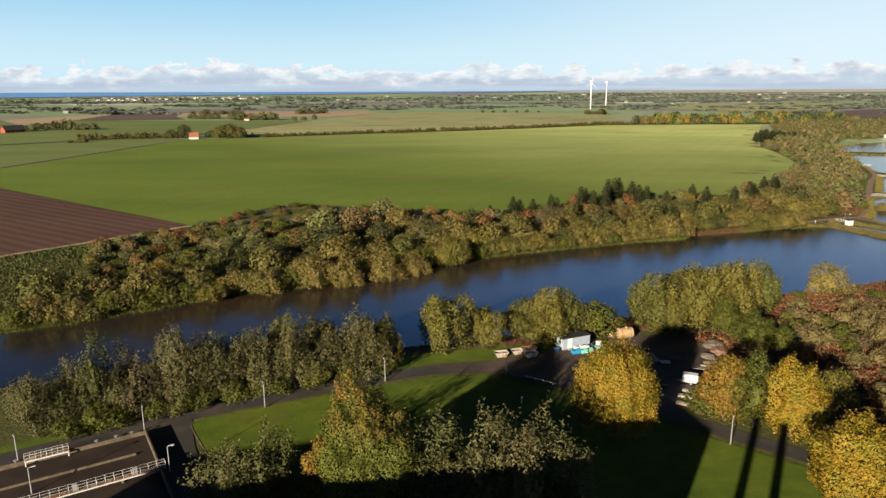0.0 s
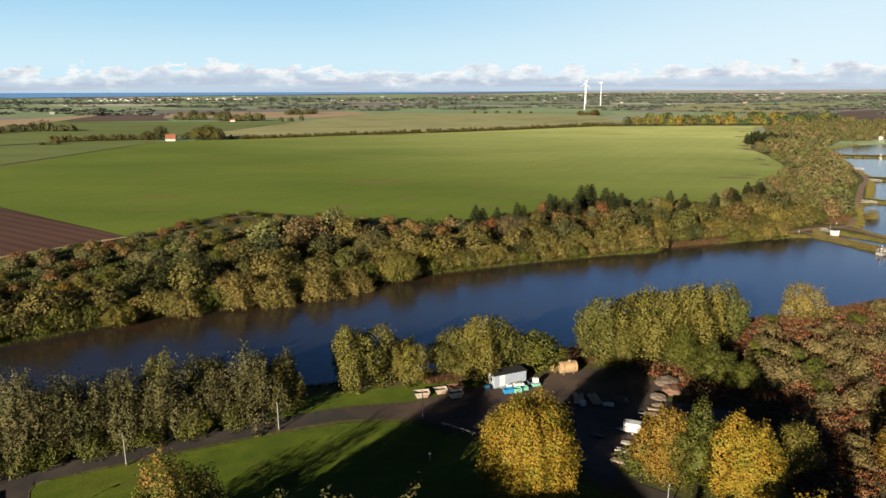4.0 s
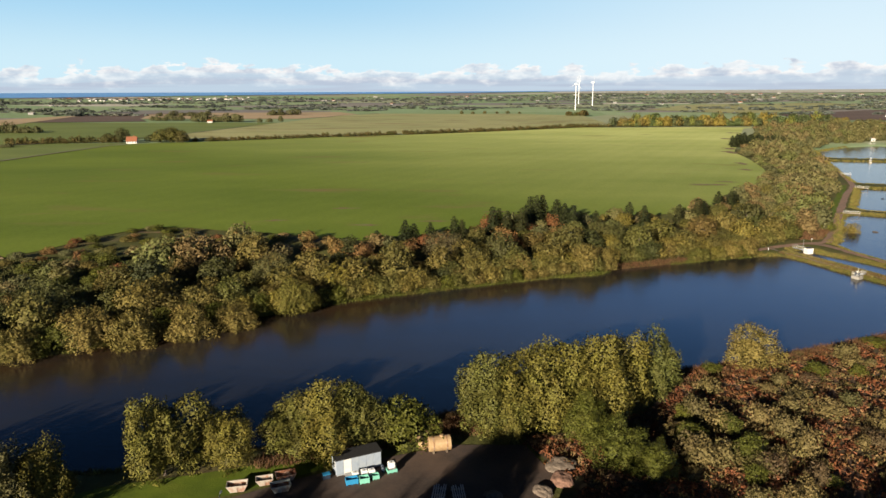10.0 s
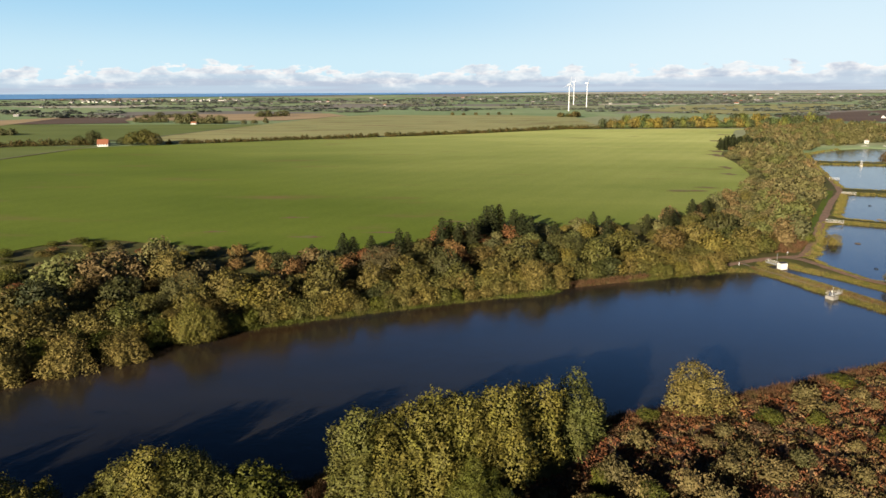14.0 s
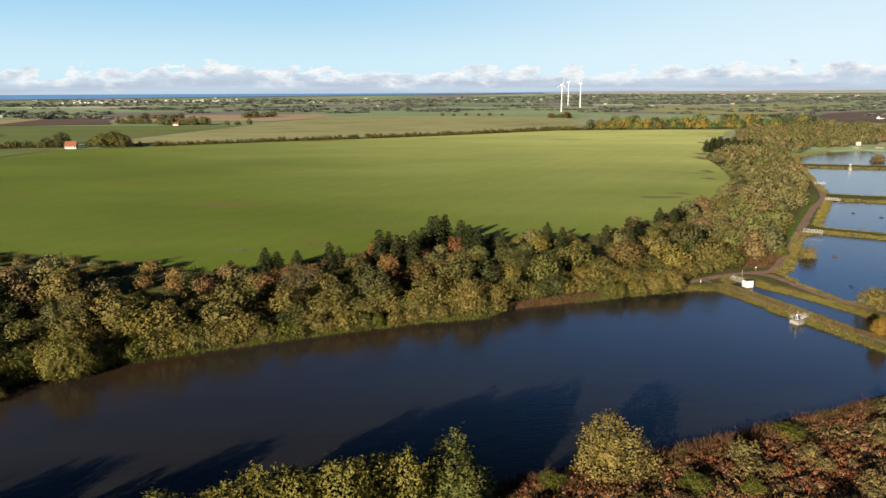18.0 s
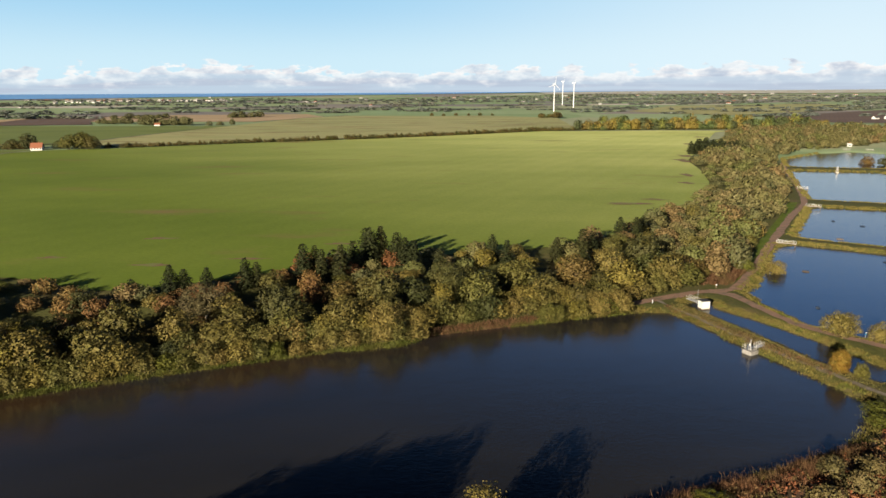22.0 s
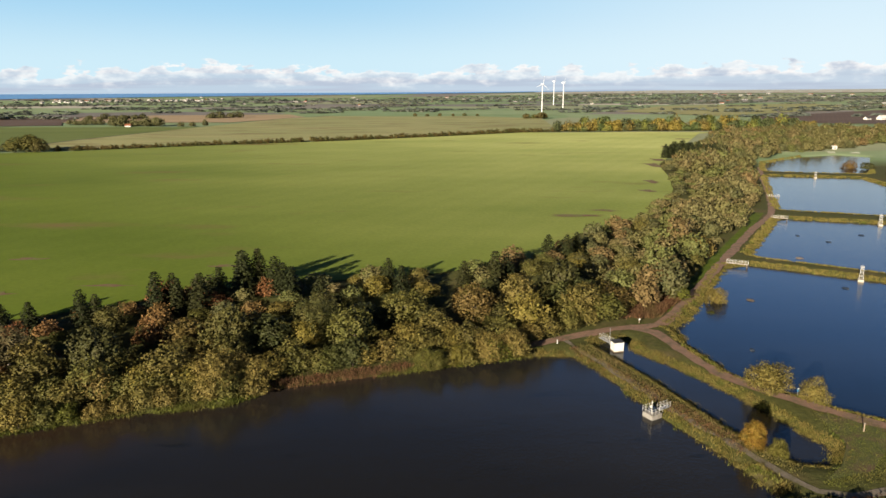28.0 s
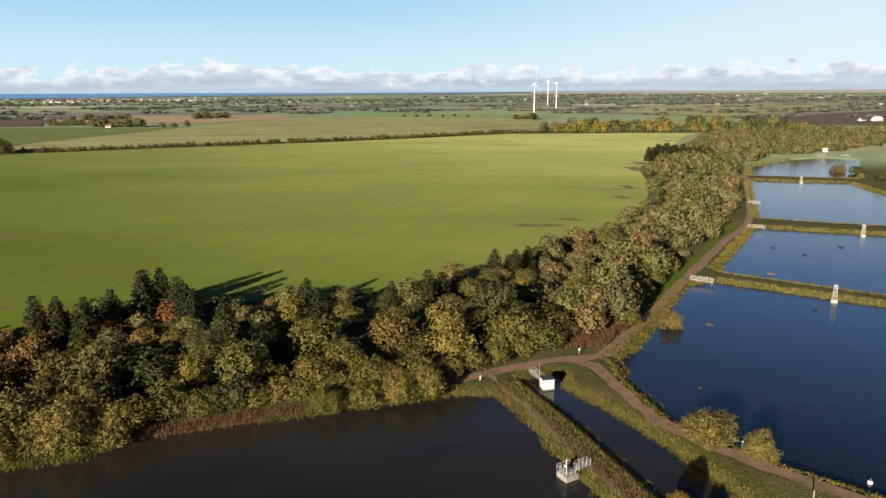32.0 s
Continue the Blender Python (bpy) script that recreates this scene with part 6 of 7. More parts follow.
def tote(x, y, turn, z=0.0):
    """A caged liquid container on a pallet."""
    ob = thing("liquid_tote", x, y, turn, "white plastic liquid tote in a steel cage by the cabin", "tote", "totes by the cabin", lev(x, y) + 0.08 + z)
    part("bottle", bevelled(box(bmesh.new(), 0, 0, 0.16, 1.1, 0.95, 0.98), 0.09), M_TOTE, ob)
    part("pallet", box(bmesh.new(), 0, 0, 0, 1.2, 1.0, 0.14), M_STEEL, ob)
    for k in range(4):
        bm = bmesh.new()
        zz = 0.25 + 0.26 * k
        for a, b in (((-0.58, -0.5, zz), (0.58, -0.5, zz)), ((-0.58, 0.5, zz), (0.58, 0.5, zz)), ((-0.58, -0.5, zz), (-0.58, 0.5, zz)), ((0.58, -0.5, zz), (0.58, 0.5, zz))):
            rod(bm, a, b, 0.016, 4)
        part("cage_bar", bm, M_STEEL, ob)
    bm = bmesh.new()
    tube(bm, [(0, 0, 1.12), (0, 0, 1.17), (0, 0, 1.2)], [0.12, 0.12, 0.1], 8)
    part("cap", bm, M_DRUM, ob)


crate(30.4, 152.9, 18, M_BLUE, "blue plastic crate in front of the cabin", 2.0)
crate(32.4, 153.2, 18, M_MINT, "mint green plastic crate in front of the cabin")
crate(34.1, 154.3, 20, M_MINT, "mint green plastic crate beside a tote", 1.2, 1.0, 0.6)
crate(36.6, 156.4, 22, M_MINT, "mint green plastic crate under a tote", 1.7, 1.3, 0.45)
tote(30.8, 154.4, 20)
tote(33.4, 155.2, 24)
tote(32.2, 155.0, 21)
tote(36.6, 156.4, 22, 0.62)
for x, y in ((35.2, 156.2), (35.0, 156.9)):
    ob = thing("plastic_drum", x, y, 0, "dark blue plastic drum beside the cabin", "drum", "drums")
    bm = bmesh.new()
    tube(bm, [(0, 0, 0), (0, 0, 0.1), (0, 0, 0.8), (0, 0, 0.92)], [0.27, 0.3, 0.3, 0.26], 12)
    part("barrel", bm, M_DRUM, ob)
    part("lid", rod(bmesh.new(), (0, 0, 0.92), (0, 0, 0.97), 0.2, 10), M_DRUM, ob)
ob = thing("tool_box", 26.0, 154.4, 24, "dark blue tool box at the cabin's end", "box")
part("body", bevelled(box(bmesh.new(), 0, 0, 0, 1.2, 0.9, 0.75), 0.03), M_DRUM, ob)
part("lid", bevelled(box(bmesh.new(), 0, 0, 0.76, 1.26, 0.96, 0.1), 0.02), M_BLUE, ob)

# lying steel tank
tank = thing("steel_tank", 44.6, 163, 12, "tan-painted lying steel tank at the yard's end", "tank")
bm = bmesh.new()
tube(bm, [(-2.0, 0, 1.5), (-1.9, 0, 1.5), (0, 0, 1.5), (1.9, 0, 1.5), (2.0, 0, 1.5)], [1.15, 1.35, 1.35, 1.35, 1.15], 20)
part("shell", bm, M_TAN, tank)
for x in (-1.2, 1.2):
    part("saddle", box(bmesh.new(), x, 0, 0, 0.3, 1.9, 0.6), M_CONCRETE, tank)
    bm = bmesh.new()
    tube(bm, [(x - 0.06, 0, 1.5), (x, 0, 1.5), (x + 0.06, 0, 1.5)], [1.39, 1.39, 1.39], 20)
    part("band", bm, M_RUST, tank)
part("manhole", rod(bmesh.new(), (0.4, 0, 2.8), (0.4, 0, 3.1), 0.35, 12), M_TAN, tank)
tank = thing("hopper", 41.4, 164.2, 30, "small tan steel hopper leaning by the tank", "hopper")
bm = bmesh.new()
tube(bm, [(0, -1.2, 0.7), (0, 0, 1.0), (0, 1.1, 1.3)], [0.75, 0.95, 0.55], 14)
part("shell", bm, M_TAN, tank)
for s in (-0.5, 0.5):
    part("leg", box(bmesh.new(), s, 0, 0, 0.15, 0.9, 0.6), M_RUST, tank)

# stored steel and timber
for x, y, turn in ((44.6, 149.4, 84), (47.8, 149.2, 96)):
    ob = thing("steel_rack", x, y, turn, "rack of long grey steel sections lying in the yard", "steel rack", "stored steel")
    for k in range(6):
        part("section", box(bmesh.new(), 0.2 * math.sin(k * 2), -0.9 + 0.36 * k, 0.2 + 0.08 * (k % 2), 5.2 - 0.4 * (k % 3), 0.16, 0.16, 0.03 * math.sin(k * 5)), M_STEEL, ob)
    for u in (-1.8, 0, 1.8):
        part("bearer", box(bmesh.new(), u, 0, 0, 0.2, 2.2, 0.2), M_TIMBER, ob)
ob = thing("metal_locker", 45.0, 147.0, 10, "small pale metal locker by the steel racks", "locker")
part("body", bevelled(box(bmesh.new(), 0, 0, 0, 1.0, 0.8, 0.9), 0.03), M_TARP, ob)
part("lid", box(bmesh.new(), 0, 0, 0.9, 1.06, 0.86, 0.06), M_STEEL, ob)
ob = thing("panel_stack", 50.0, 146.8, -12, "stack of pale blue flat panels on the yard", "panel stack")
for k in range(3):
    part("sheet", bevelled(box(bmesh.new(), 0.05 * k, 0.04 * k, 0.12 + 0.09 * k, 2.0, 1.5, 0.07, 0.03 * k), 0.01), M_TARP, ob)
part("bearer", box(bmesh.new(), 0, 0, 0, 1.8, 0.2, 0.12), M_TIMBER, ob)


def heap(name, x, y, r, h, mat, label, seed):
    bm = bmesh.new()
    bmesh.ops.create_icosphere(bm, subdivisions=4, radius=1)
    for q in bm.verts:
        f = 1 + 0.22 * noise.noise(q.co * 2 + Vector((seed, 0, 0))) + 0.07 * noise.noise(q.co * 6)
        q.co = Vector((q.co.x * r * f, q.co.y * r * 0.8 * f, max(-0.1, q.co.z) ** 1.0 * h * f if q.co.z > 0 else -0.15))
    ob = new(name)
    ob.matrix_world = pose(x, y, lev(x, y) + 0.05, 0, 0, seed * 40)
    part("mound", bm, mat, ob)
    return tagged(ob, label, "heap", "heaps at the yard's edge")


heap("gravel_heap", 65.4, 157.8, 2.9, 1.2, M_SAND, "heap of grey-brown gravel at the yard's edge", 1)
heap("earth_heap", 64.8, 153.6, 2.3, 1.0, M_REDSAND, "heap of red-brown earth at the yard's edge", 2)
heap("sand_heap", 61.2, 150.2, 1.9, 0.9, M_SAND, "heap of pale sand at the yard's edge", 3)
heap("rubble_heap", 53.2, 149.2, 1.5, 0.7, M_SAND, "low heap of grey rubble on the yard", 4)
heap("rubble_heap", 60.0, 146.8, 1.3, 0.6, M_SAND, "low heap of pale rubble beside timber", 5)


def plank_stack(x, y, turn, n, l, mat, label):
    ob = thing("plank_stack", x, y, turn, label, "planks", "stacked planks")
    for k in range(n):
        part("plank", box(bmesh.new(), 0.12 * math.sin(k * 3), -0.5 + 0.28 * (k % 4), 0.1 + 0.13 * (k // 4), l * (1 - 0.05 * (k % 3)), 0.24, 0.1, 0.02 * math.sin(k)), mat, ob)
    for u in (-l * 0.35, l * 0.35):
        part("bearer", box(bmesh.new(), u, 0, 0, 0.12, 1.3, 0.1), M_TIMBER, ob)


plank_stack(59.2, 144.6, -18, 10, 3.6, M_TIMBER, "stack of weathered brown planks at the yard's edge")
plank_stack(46.9, 125.6, -30, 12, 2.6, M_TIMBER, "stack of pale timber by the lane")
plank_stack(48.5, 129, -28, 12, 2.8, M_PALECONC, "stack of pale concrete slabs by the yard")
plank_stack(50.2, 131.6, -26, 8, 2.6, M_PALECONC, "low stack of pale slabs by the trailer")
plank_stack(45.4, 134.6, -20, 6, 2.2, M_DRUM, "dark plastic boards lying on the yard")

trailer = thing("box_trailer", 51.8, 135.6, -22, "white box trailer parked on the dark yard", "trailer")
part("body", bevelled(box(bmesh.new(), 0, 0, 0.5, 3.1, 1.75, 1.75), 0.06), M_DOOR, trailer)
part("chassis", box(bmesh.new(), -0.4, 0, 0.38, 3.6, 0.9, 0.12), M_STEEL, trailer)
part("drawbar", box(bmesh.new(), -2.3, 0, 0.4, 1.4, 0.1, 0.1), M_STEEL, trailer)
part("rear_door", box(bmesh.new(), 1.57, 0, 0.6, 0.04, 1.5, 1.5), M_RAIL, trailer)
for s in (-1, 1):
    wheel = part("wheel", rod(bmesh.new(), (0.2, s * 0.92, 0.32), (0.2, s * 0.76, 0.32), 0.18, 10), M_STEEL, trailer)
    part("tyre", rod(bmesh.new(), (0.2, s * 0.9, 0.32), (0.2, s * 0.74, 0.32), 0.32, 14), M_RUBBER, wheel)
    part("mudguard", box(bmesh.new(), 0.2, s * 0.9, 0.66, 0.9, 0.25, 0.04), M_STEEL, trailer)
ob = thing("flat_trailer", 57.2, 142.2, -10, "small empty flat trailer beside the store", "trailer")
part("deck", box(bmesh.new(), 0, 0, 0.5, 2.4, 1.3, 0.1), M_TIMBER, ob)
part("drawbar", box(bmesh.new(), -1.8, 0, 0.45, 1.3, 0.09, 0.09), M_STEEL, ob)
for s in (-1, 1):
    part("tyre", rod(bmesh.new(), (0, s * 0.75, 0.3), (0, s * 0.6, 0.3), 0.3, 12), M_RUBBER, ob)

# low store behind the maples
store = thing("store_building", 65.8, 139.6, -21, "low white store with a dark flat roof among trees", "building")
for x, y, sx, sy in ((0, -2.4, 12.4, 0.25), (0, 2.4, 12.4, 0.25), (-6.08, 0, 0.25, 4.55), (6.08, 0, 0.25, 4.55)):
    part("wall", box(bmesh.new(), x, y, -0.1, sx, sy, 1.9), M_WHITE, store)
part("roof", bevelled(box(bmesh.new(), 0, 0, 1.8, 13, 5.8, 0.28), 0.04), M_FELT, store)
part("door", box(bmesh.new(), -3, -2.55, 0, 2.0, 0.08, 1.75), M_STEEL, store)
part("window", box(bmesh.new(), 2, -2.55, 0.8, 1.4, 0.08, 0.6), M_GLASSDARK, store)

# kerb between lawn and branch road
KERB = [(-47.9, 120.4), (-49.5, 119), (-49.2, 117), (-47.9, 114.8), (-44.5, 109.7), (-39.3, 102.1), (-36, 96), (-31, 70)]
bm = bmesh.new()
for a, b in zip(smooth_line(KERB, 1.4), smooth_line(KERB, 1.4)[1:]):
    mid, t = ((a[0] + b[0]) / 2, (a[1] + b[1]) / 2), math.atan2(b[1] - a[1], b[0] - a[0])
    box(bm, mid[0], mid[1], -0.1, math.dist(a, b) - 0.02, 0.14, 0.22, t)
me = bpy.data.meshes.new("kerb")
bm.to_mesh(me)
bm.free()
me.materials.append(M_CONCRETE)
tagged(new("kerb", me), "pale concrete kerb along the lawn", "kerb", "", "structure")
ob = thing("barrier_beam", 19.6, 137, -34, "low pale timber barrier at the yard's rim", "barrier")
part("beam", bevelled(box(bmesh.new(), 0, 0, 0.3, 7.5, 0.25, 0.22), 0.03), M_PALECONC, ob)
for u in (-3.2, -1.1, 1.1, 3.2):
    part("post", box(bmesh.new(), u, 0, -0.1, 0.2, 0.2, 0.45), M_PALECONC, ob)
ob = thing("marker_post", 14.6, 126.5, 0, "short pale marker post on the lawn", "post")
part("shaft", box(bmesh.new(), 0, 0, 0, 0.14, 0.14, 1.3), M_RAIL, ob)
part("plate", box(bmesh.new(), 0, -0.1, 1.0, 0.4, 0.05, 0.5), M_RAIL, ob)


# settling basins
def railing(parent, a, b, h=1.05, step=1.6, mat=None, z=0.0):
    """Posts and two rails between two points."""
    a, b = Vector((*a, z)), Vector((*b, z))
    n = max(1, round((b - a).length / step))
    for k in range(n + 1):
        q = a.lerp(b, k / n)
        part("post", rod(bmesh.new(), tuple(q), (q.x, q.y, z + h), 0.028, 5), mat or M_RAIL, parent)
    for zz in (h, h * 0.55):
        part("rail", rod(bmesh.new(), (a.x, a.y, z + zz), (b.x, b.y, z + zz), 0.024, 5), mat or M_RAIL, parent)


BX, BY, BT = -55.9, 113.0, 212.7
basin = thing("settling_basin", BX, BY, BT, "concrete settling basin full of dark brown sludge water", "basin", z=0.0)
for name, x, y, sx, sy, zt in (("wall", 30, 0.15, 60, 0.3, 1.45), ("wall", 0.15, 21, 0.3, 41.4, 1.45), ("wall", 59.85, 21, 0.3, 41.4, 1.45), ("wall", 30, 41.85, 60, 0.3, 1.45), ("baffle", 31.3, 7.1, 57, 0.3, 1.1)):
    part(name, bevelled(box(bmesh.new(), x, y, -0.4, sx, sy, zt + 0.4), 0.03), M_CONCRETE, basin)
part("sludge", box(bmesh.new(), 30, 21, 0.0, 59.3, 41.3, 0.75), M_SLUDGE, basin)
R = basin.matrix_world


def at_basin(x, y):
    q = R @ Vector((x, y, 0))
    return q.x, q.y


x, y = at_basin(0, 0)
way = thing("walkway", x, y, BT, "white railed walkway across the sludge basin", "walkway", z=0.0)
part("deck", box(bmesh.new(), 29.2, 15.0, 1.45, 59.6, 0.95, 0.1), M_RUST, way, "brown grating deck")
for s in (14.55, 15.45):
    railing(way, (-0.6, s), (38, s), z=1.55, step=1.3)
    part("beam", box(bmesh.new(), 29.2, s, 1.3, 59.6, 0.12, 0.2), M_RAIL, way)
for u in (6, 20, 34, 48):
    part("pier", box(bmesh.new(), u, 15, -0.3, 0.35, 0.8, 1.6), M_CONCRETE, way)
gate = thing("scraper_bridge", x, y, BT, "white railed scraper bridge at the basin's edge", "scraper bridge", z=0.0)
part("deck", box(bmesh.new(), 15.9, 0.6, 1.6, 6.6, 1.0, 0.1), M_RUST, gate, "brown grating deck")
for s in (0.1, 1.1):
    railing(gate, (12.6, s), (19.2, s), 0.95, 0.8, z=1.7)
    part("beam", box(bmesh.new(), 15.9, s, 1.45, 6.6, 0.14, 0.24), M_RAIL, gate)
for u in (12.7, 19.1):
    for v in (0.05, 1.15):
        part("leg", box(bmesh.new(), u, v, 0.5, 0.18, 0.18, 1.0), M_RAIL, gate)
for u, w, zz in ((12.7, 15.0, 1.55), (4.0, 15.0, 1.55)):
    q = at_basin(u, w)
    ob = thing("control_cabinet", *q, BT, "pale control cabinet on the walkway", "cabinet", "", zz)
    part("body", bevelled(box(bmesh.new(), 0, 0, 0, 0.7, 0.4, 1.2), 0.03), M_STEEL, ob)
    part("door", box(bmesh.new(), 0, -0.27, 0.1, 0.6, 0.16, 1.0), M_STEEL, ob)
for u, w in ((8.2, -0.6), (5.0, -0.6), (2.4, -0.5), (20.5, -0.6)):
    q = at_basin(u, w)
    ob = thing("valve_stand", *q, BT, "grey valve stand with handwheel at the basin's edge", "valve", "valve stands")
    part("column", rod(bmesh.new(), (0, 0, 0), (0, 0, 1.4), 0.12, 8), M_STEEL, ob)
    part("handwheel", rod(bmesh.new(), (0, 0, 1.4), (0, 0, 1.46), 0.35, 12), M_STEEL, ob)
    part("pipe", rod(bmesh.new(), (-0.9, 0, 0.35), (0.9, 0, 0.35), 0.16, 8), M_STEEL, ob)

# pump house in the canal
pump = thing("pump_house", 187.2, 312.0, 12, "small white pump house standing in canal water", "pump house", z=-1.0)
part("footing", box(bmesh.new(), 0, 0, -1.2, 2.7, 2.3, 1.5), M_CONCRETE, pump)
for x, y, sx, sy in ((0, -1.05, 2.5, 0.15), (0, 1.05, 2.5, 0.15), (-1.17, 0, 0.15, 1.94), (1.17, 0, 0.15, 1.94)):
    part("wall", box(bmesh.new(), x, y, 0.3, sx, sy, 2.2), M_WHITE, pump)
part("roof", bevelled(box(bmesh.new(), 0, 0, 2.5, 2.8, 2.4, 0.2), 0.04), M_ROOFDARK, pump)
part("door", box(bmesh.new(), -0.3, 1.15, 0.5, 0.9, 0.06, 1.75), M_STEEL, pump)
part("mast", rod(bmesh.new(), (-1.3, 1.5, 1.0), (-1.3, 1.5, 5.6), 0.05), M_STEEL, pump)
ramp_ob = thing("gangway", 185.6, 316.0, 112, "white railed gangway from bank to pump house", "gangway", z=0.15)
part("deck", box(bmesh.new(), 0, 0, 0, 5.4, 1.2, 0.12), M_STEEL, ramp_ob)
for s in (-0.55, 0.55):
    railing(ramp_ob, (-2.6, s), (2.6, s), 1.1, 0.9, z=0.12)
ob = thing("notice_post", 197.6, 329.6, 20, "small white notice board on a post at the junction", "notice board")
part("post", box(bmesh.new(), 0, 0, 0, 0.12, 0.12, 1.3), M_TIMBER, ob)
part("board", bevelled(box(bmesh.new(), 0, -0.08, 0.85, 0.55, 0.06, 0.5), 0.01), M_RAIL, ob)
ob = thing("path_post", 172.6, 314.2, 20, "short white post where path and track meet", "post")
part("post", box(bmesh.new(), 0, 0, 0, 0.16, 0.16, 1.1), M_DOOR, ob)
part("cap", box(bmesh.new(), 0, 0, 1.1, 0.2, 0.2, 0.05), M_STEEL, ob)

# pump platform on the lake
jet = thing("pump_platform", 185.6, 276.9, 30, "concrete pump platform with white rails on the lake", "pump platform", z=-1.0)
part("base", bevelled(box(bmesh.new(), 0, 0, -1.5, 2.8, 2.6, 2.5), 0.05), M_GREYCONC, jet)
for a, b in (((-1.4, -1.3), (1.4, -1.3)), ((-1.4, -1.3), (-1.4, 1.3)), ((1.4, -1.3), (1.4, 0.2)), ((-1.4, 1.3), (1.4, 1.3))):
    railing(jet, a, b, 1.15, 0.9, z=1.1)
part("motor", bevelled(box(bmesh.new(), 0.3, 0.1, 1.0, 0.9, 0.8, 1.0), 0.1), M_DRUM, jet)
part("gearbox", rod(bmesh.new(), (-0.3, 0.5, 1.0), (-0.3, 0.5, 2.2), 0.3, 10), M_DRUM, jet)
part("mast", rod(bmesh.new(), (-0.9, -0.6, 1.1), (-0.9, -0.6, 4.0), 0.06), M_RAIL, jet)
bm = bmesh.new()
bmesh.ops.create_icosphere(bm, subdivisions=2, radius=0.28, matrix=Matrix.Translation((-0.9, -0.35, 2.6)))
part("float_ball", bm, M_RAIL, jet)
gang = thing("gangway", 188.4, 278.6, 32, "short white railed gangway from dike to platform", "gangway", z=0.12)
part("deck", box(bmesh.new(), 0, 0, 0, 3.0, 1.0, 0.1), M_STEEL, gang)
for s in (-0.45, 0.45):
    railing(gang, (-1.4, s), (1.4, s), 1.05, 0.9, z=0.1)


def footbridge(x0, y0, x1, y1):
    l = math.hypot(x1 - x0, y1 - y0)
    ob = thing("footbridge", (x0 + x1) / 2, (y0 + y1) / 2, math.degrees(math.atan2(y1 - y0, x1 - x0)), "short pale footbridge with white rails at a pond corner", "footbridge", "footbridges", 0.2)
    part("deck", box(bmesh.new(), 0, 0, 0, l, 1.4, 0.16), M_PALECONC, ob)
    for s in (-0.65, 0.65):
        railing(ob, (-l / 2 + 0.1, s), (l / 2 - 0.1, s), 1.1, 1.1, z=0.16)
    for u in (-l / 2 + 0.4, l / 2 - 0.4):
        part("pier", box(bmesh.new(), u, 0, -2.2, 0.35, 1.2, 2.2), M_CONCRETE, ob)


for q in ((248, 395.2, 254.4, 391.2), (306, 484, 312.4, 480), (335.4, 551.5, 341.4, 549), (519.5, 823, 526.5, 821), (540, 818.5, 547, 816.5)):
    footbridge(*q)


def sluice(x, y, turn, h=4.4):
    ob = thing("sluice_frame", x, y, turn, "pale steel sluice frame with platform on a pond dike", "sluice", "sluices", -1.0)
    part("sill", bevelled(box(bmesh.new(), 0, 0, -1.5, 2.6, 1.8, 2.3), 0.05), M_PALECONC, ob)
    for sx in (-0.9, 0.9):
        for sy in (-0.6, 0.6):
            part("leg", rod(bmesh.new(), (sx, sy, 0.8), (sx * 0.7, sy * 0.7, h + 0.8), 0.055), M_RAIL, ob)
    for zz in (1.9, 3.1, 4.3):
        k = 1 - 0.3 * (zz - 0.8) / h
        for a, b in (((-0.9, -0.6), (0.9, -0.6)), ((-0.9, 0.6), (0.9, 0.6)), ((-0.9, -0.6), (-0.9, 0.6)), ((0.9, -0.6), (0.9, 0.6))):
            part("brace", rod(bmesh.new(), (a[0] * k, a[1] * k, zz), (b[0] * k, b[1] * k, zz), 0.05), M_RAIL, ob)
    part("platform", box(bmesh.new(), 0.4, 0, h + 0.6, 2.2, 1.2, 0.12), M_RAIL, ob)
    part("spindle", rod(bmesh.new(), (0, 0, 0.6), (0, 0, h + 1.5), 0.06), M_STEEL, ob)


sluice(284.4, 373, 60)
sluice(349.5, 467, 70)
sluice(411, 640.5, 75, 3.6)
for x, y, r, mat, label in ((238.4, 352.8, 1.3, M_BARK, "brown floating nest raft on the pond"), (280.2, 405.3, 1.5, M_SAND, "floating raft of reeds on the pond"), (274.6, 364.9, 1.2, M_DRUM, "dark floating raft on the pond"), (306.5, 433, 1.2, M_DRUM, "dark floating raft on the pond"),
                            (328, 445.9, 1.3, M_DRUM, "dark floating raft on the pond"), (221, 312, 0.9, M_DRUM, "small dark float on the pond"), (300, 446, 1.0, M_DRUM, "small dark float on the pond")):
    ob = thing("float_raft", x, y, r * 100, label, "raft", "floating rafts", -1.05)
    bm = bmesh.new()
    bmesh.ops.create_icosphere(bm, subdivisions=3, radius=1)
    for q in bm.verts:
        q.co = Vector((q.co.x * r, q.co.y * r * 0.7, max(q.co.z, -0.2) * 0.45)) * (1 + 0.2 * noise.noise(q.co * 3))
    part("mound", bm, mat, ob)
    part("float", box(bmesh.new(), 0, 0, -0.1, r * 1.7, r * 1.1, 0.18), M_DRUM, ob)
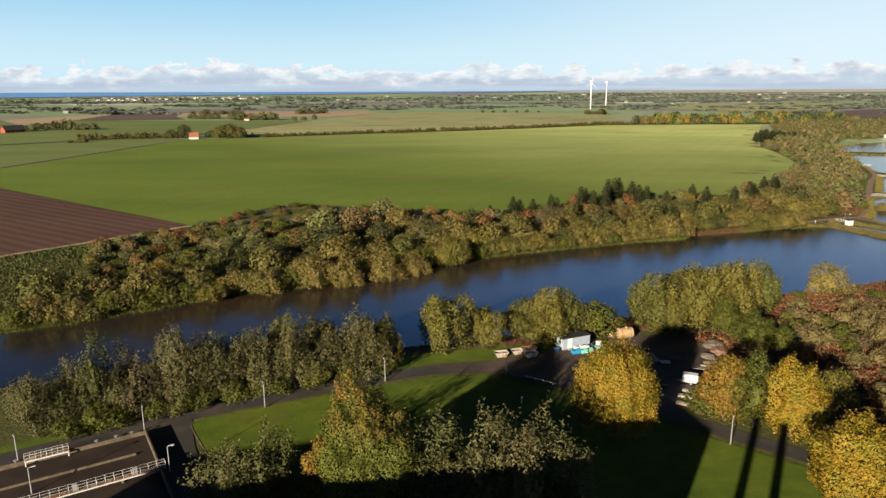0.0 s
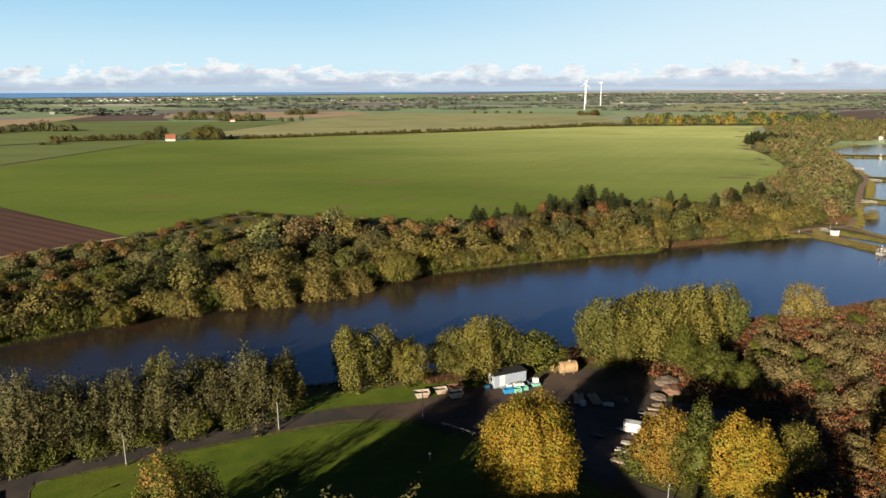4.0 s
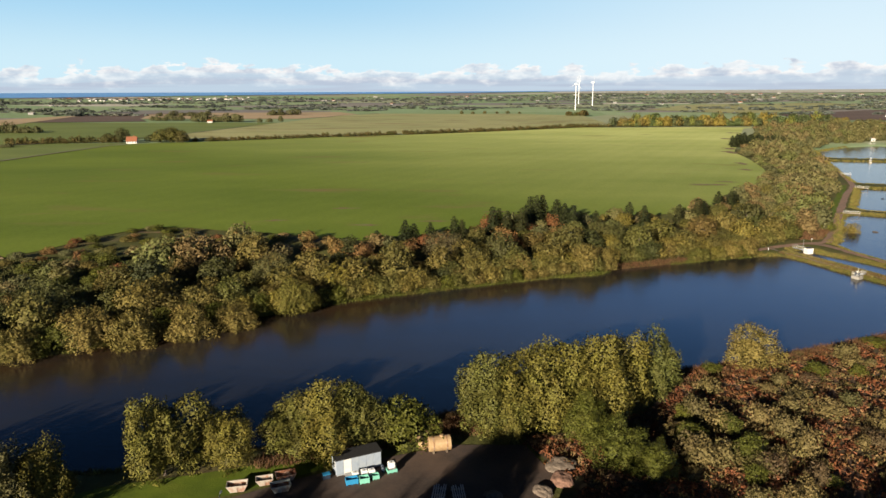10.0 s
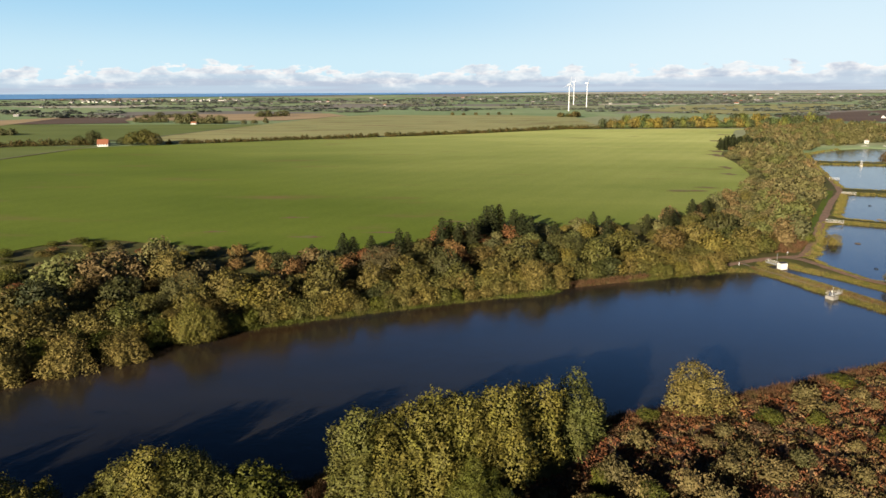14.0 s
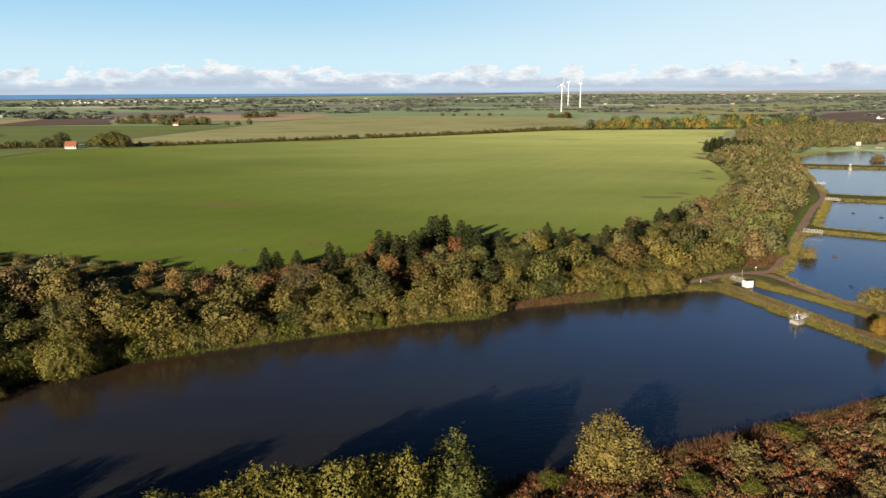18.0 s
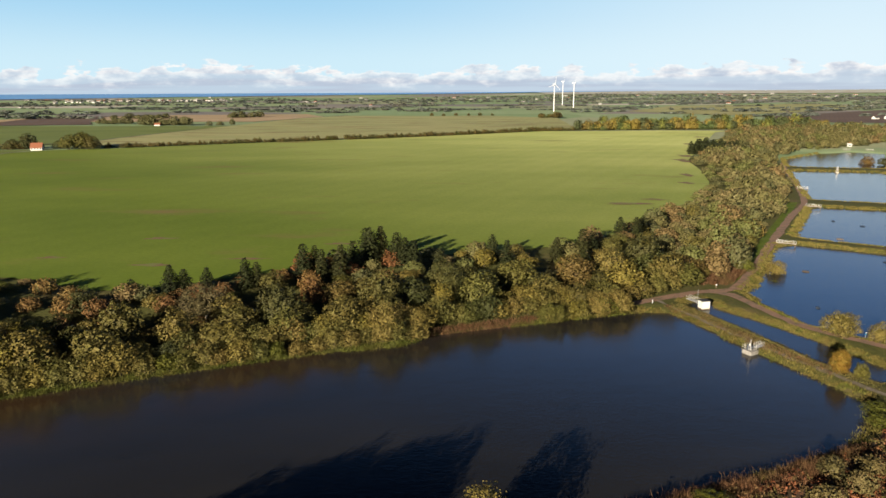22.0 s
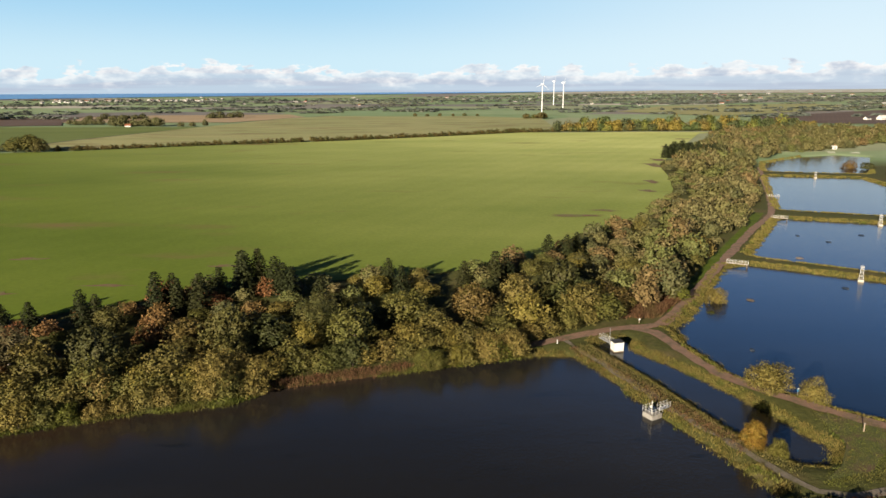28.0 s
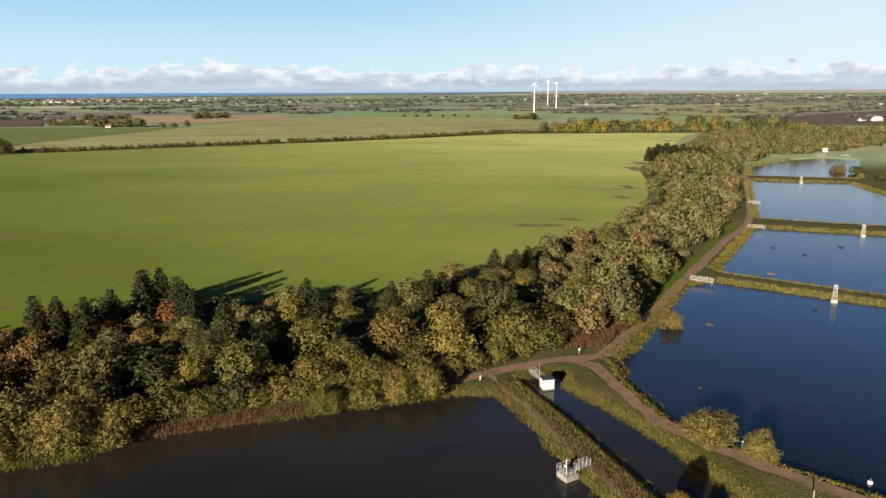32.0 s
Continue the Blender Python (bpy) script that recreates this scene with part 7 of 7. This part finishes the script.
# small markers by the ponds
buoy = thing("pond_buoy", 235.4, 274.7, 0, "white float with a rusty cone on the pond", "buoy", "", -1.05)
bm = bmesh.new()
tube(bm, [(0, 0, -0.2), (0, 0, 0.1), (0, 0, 0.45), (0, 0, 0.55)], [0.3, 0.42, 0.38, 0.2], 12)
part("float", bm, M_TOTE, buoy)
bm = bmesh.new()
tube(bm, [(0, 0, 0.55), (0, 0, 0.75), (0, 0, 1.0)], [0.2, 0.12, 0.03], 10)
part("cone", bm, M_RUST, buoy)
ob = thing("bank_sign", 218.1, 284.1, 15, "small blue and white sign on a post by the pond", "sign")
part("post", box(bmesh.new(), 0, 0, 0, 0.1, 0.1, 1.5), M_STEEL, ob)
part("plate", bevelled(box(bmesh.new(), 0, -0.08, 0.95, 0.6, 0.05, 0.45), 0.01), M_BLUE, ob)
part("panel", bevelled(box(bmesh.new(), 0, -0.08, 1.42, 0.4, 0.05, 0.3), 0.01), M_DOOR, ob)
ob = thing("track_post", 222.5, 268.4, 0, "thin dark timber post beside the gravel track", "post")
part("shaft", box(bmesh.new(), 0, 0, -0.2, 0.16, 0.16, 1.9), M_TIMBER, ob)
part("cap", box(bmesh.new(), 0, 0, 1.7, 0.2, 0.2, 0.06), M_STEEL, ob)
house(545, 858, 5, 4, 2.4, 1.0, 10, M_WHITE, M_WHITE, "small white hut beside the far pond", "pump_hut", "", 1)

# two unseen flues south of the lawn, added to cast twin shadow stripes
SILO_Y, FLUE_H = 25, 29
for x in (6.8, 12.2):
    ob = thing("shade_flue", x, SILO_Y, 0, "slim unseen grey steel flue, added to cast a shadow stripe", "flue", "flues", 0.0)
    bm = bmesh.new()
    tube(bm, [(0, 0, -0.3), (0, 0, FLUE_H / 2), (0, 0, FLUE_H)], [0.9, 0.8, 0.7], 14)
    part("stack", bm, M_STEEL, ob)
    part("collar", rod(bmesh.new(), (0, 0, FLUE_H - 1), (0, 0, FLUE_H - 0.6), 0.9, 14), M_STEEL, ob)

# unseen hall south of the lawn, added to cast the long shade on the grass
HALL_X, HALL_Y, HALL_T, HALL_L, HALL_W, HALL_H = 0.6, 46.0, 13.2, 94.0, 13.0, 24.0
c, s = math.cos(radians(HALL_T)), math.sin(radians(HALL_T))
hall = thing("shade_hall", HALL_X - c * HALL_L / 2 + s * HALL_W / 2, HALL_Y - s * HALL_L / 2 - c * HALL_W / 2, HALL_T, "tall unseen pale blue clad hall, added south of the lawn to shade it", "building", z=-0.3)
for k in range(12):
    for v in (-1, 1):
        part("panel", box(bmesh.new(), -HALL_L / 2 + (k + 0.5) * HALL_L / 12, v * (HALL_W / 2 - 0.15), 0, HALL_L / 12 - 0.02, 0.3, HALL_H), M_PANEL, hall)
for v in (-1, 1):
    part("end_wall", box(bmesh.new(), v * (HALL_L / 2 - 0.15), 0, 0, 0.28, HALL_W - 0.6, HALL_H), M_PANEL, hall)
part("roof", bevelled(box(bmesh.new(), 0, 0, HALL_H, HALL_L, HALL_W, 0.3), 0.04), M_FELT, hall)
for u in (-30, 0, 30):
    part("door", box(bmesh.new(), u, HALL_W / 2 + 0.05, 0.3, 4.2, 0.1, 4.5), M_STEEL, hall)
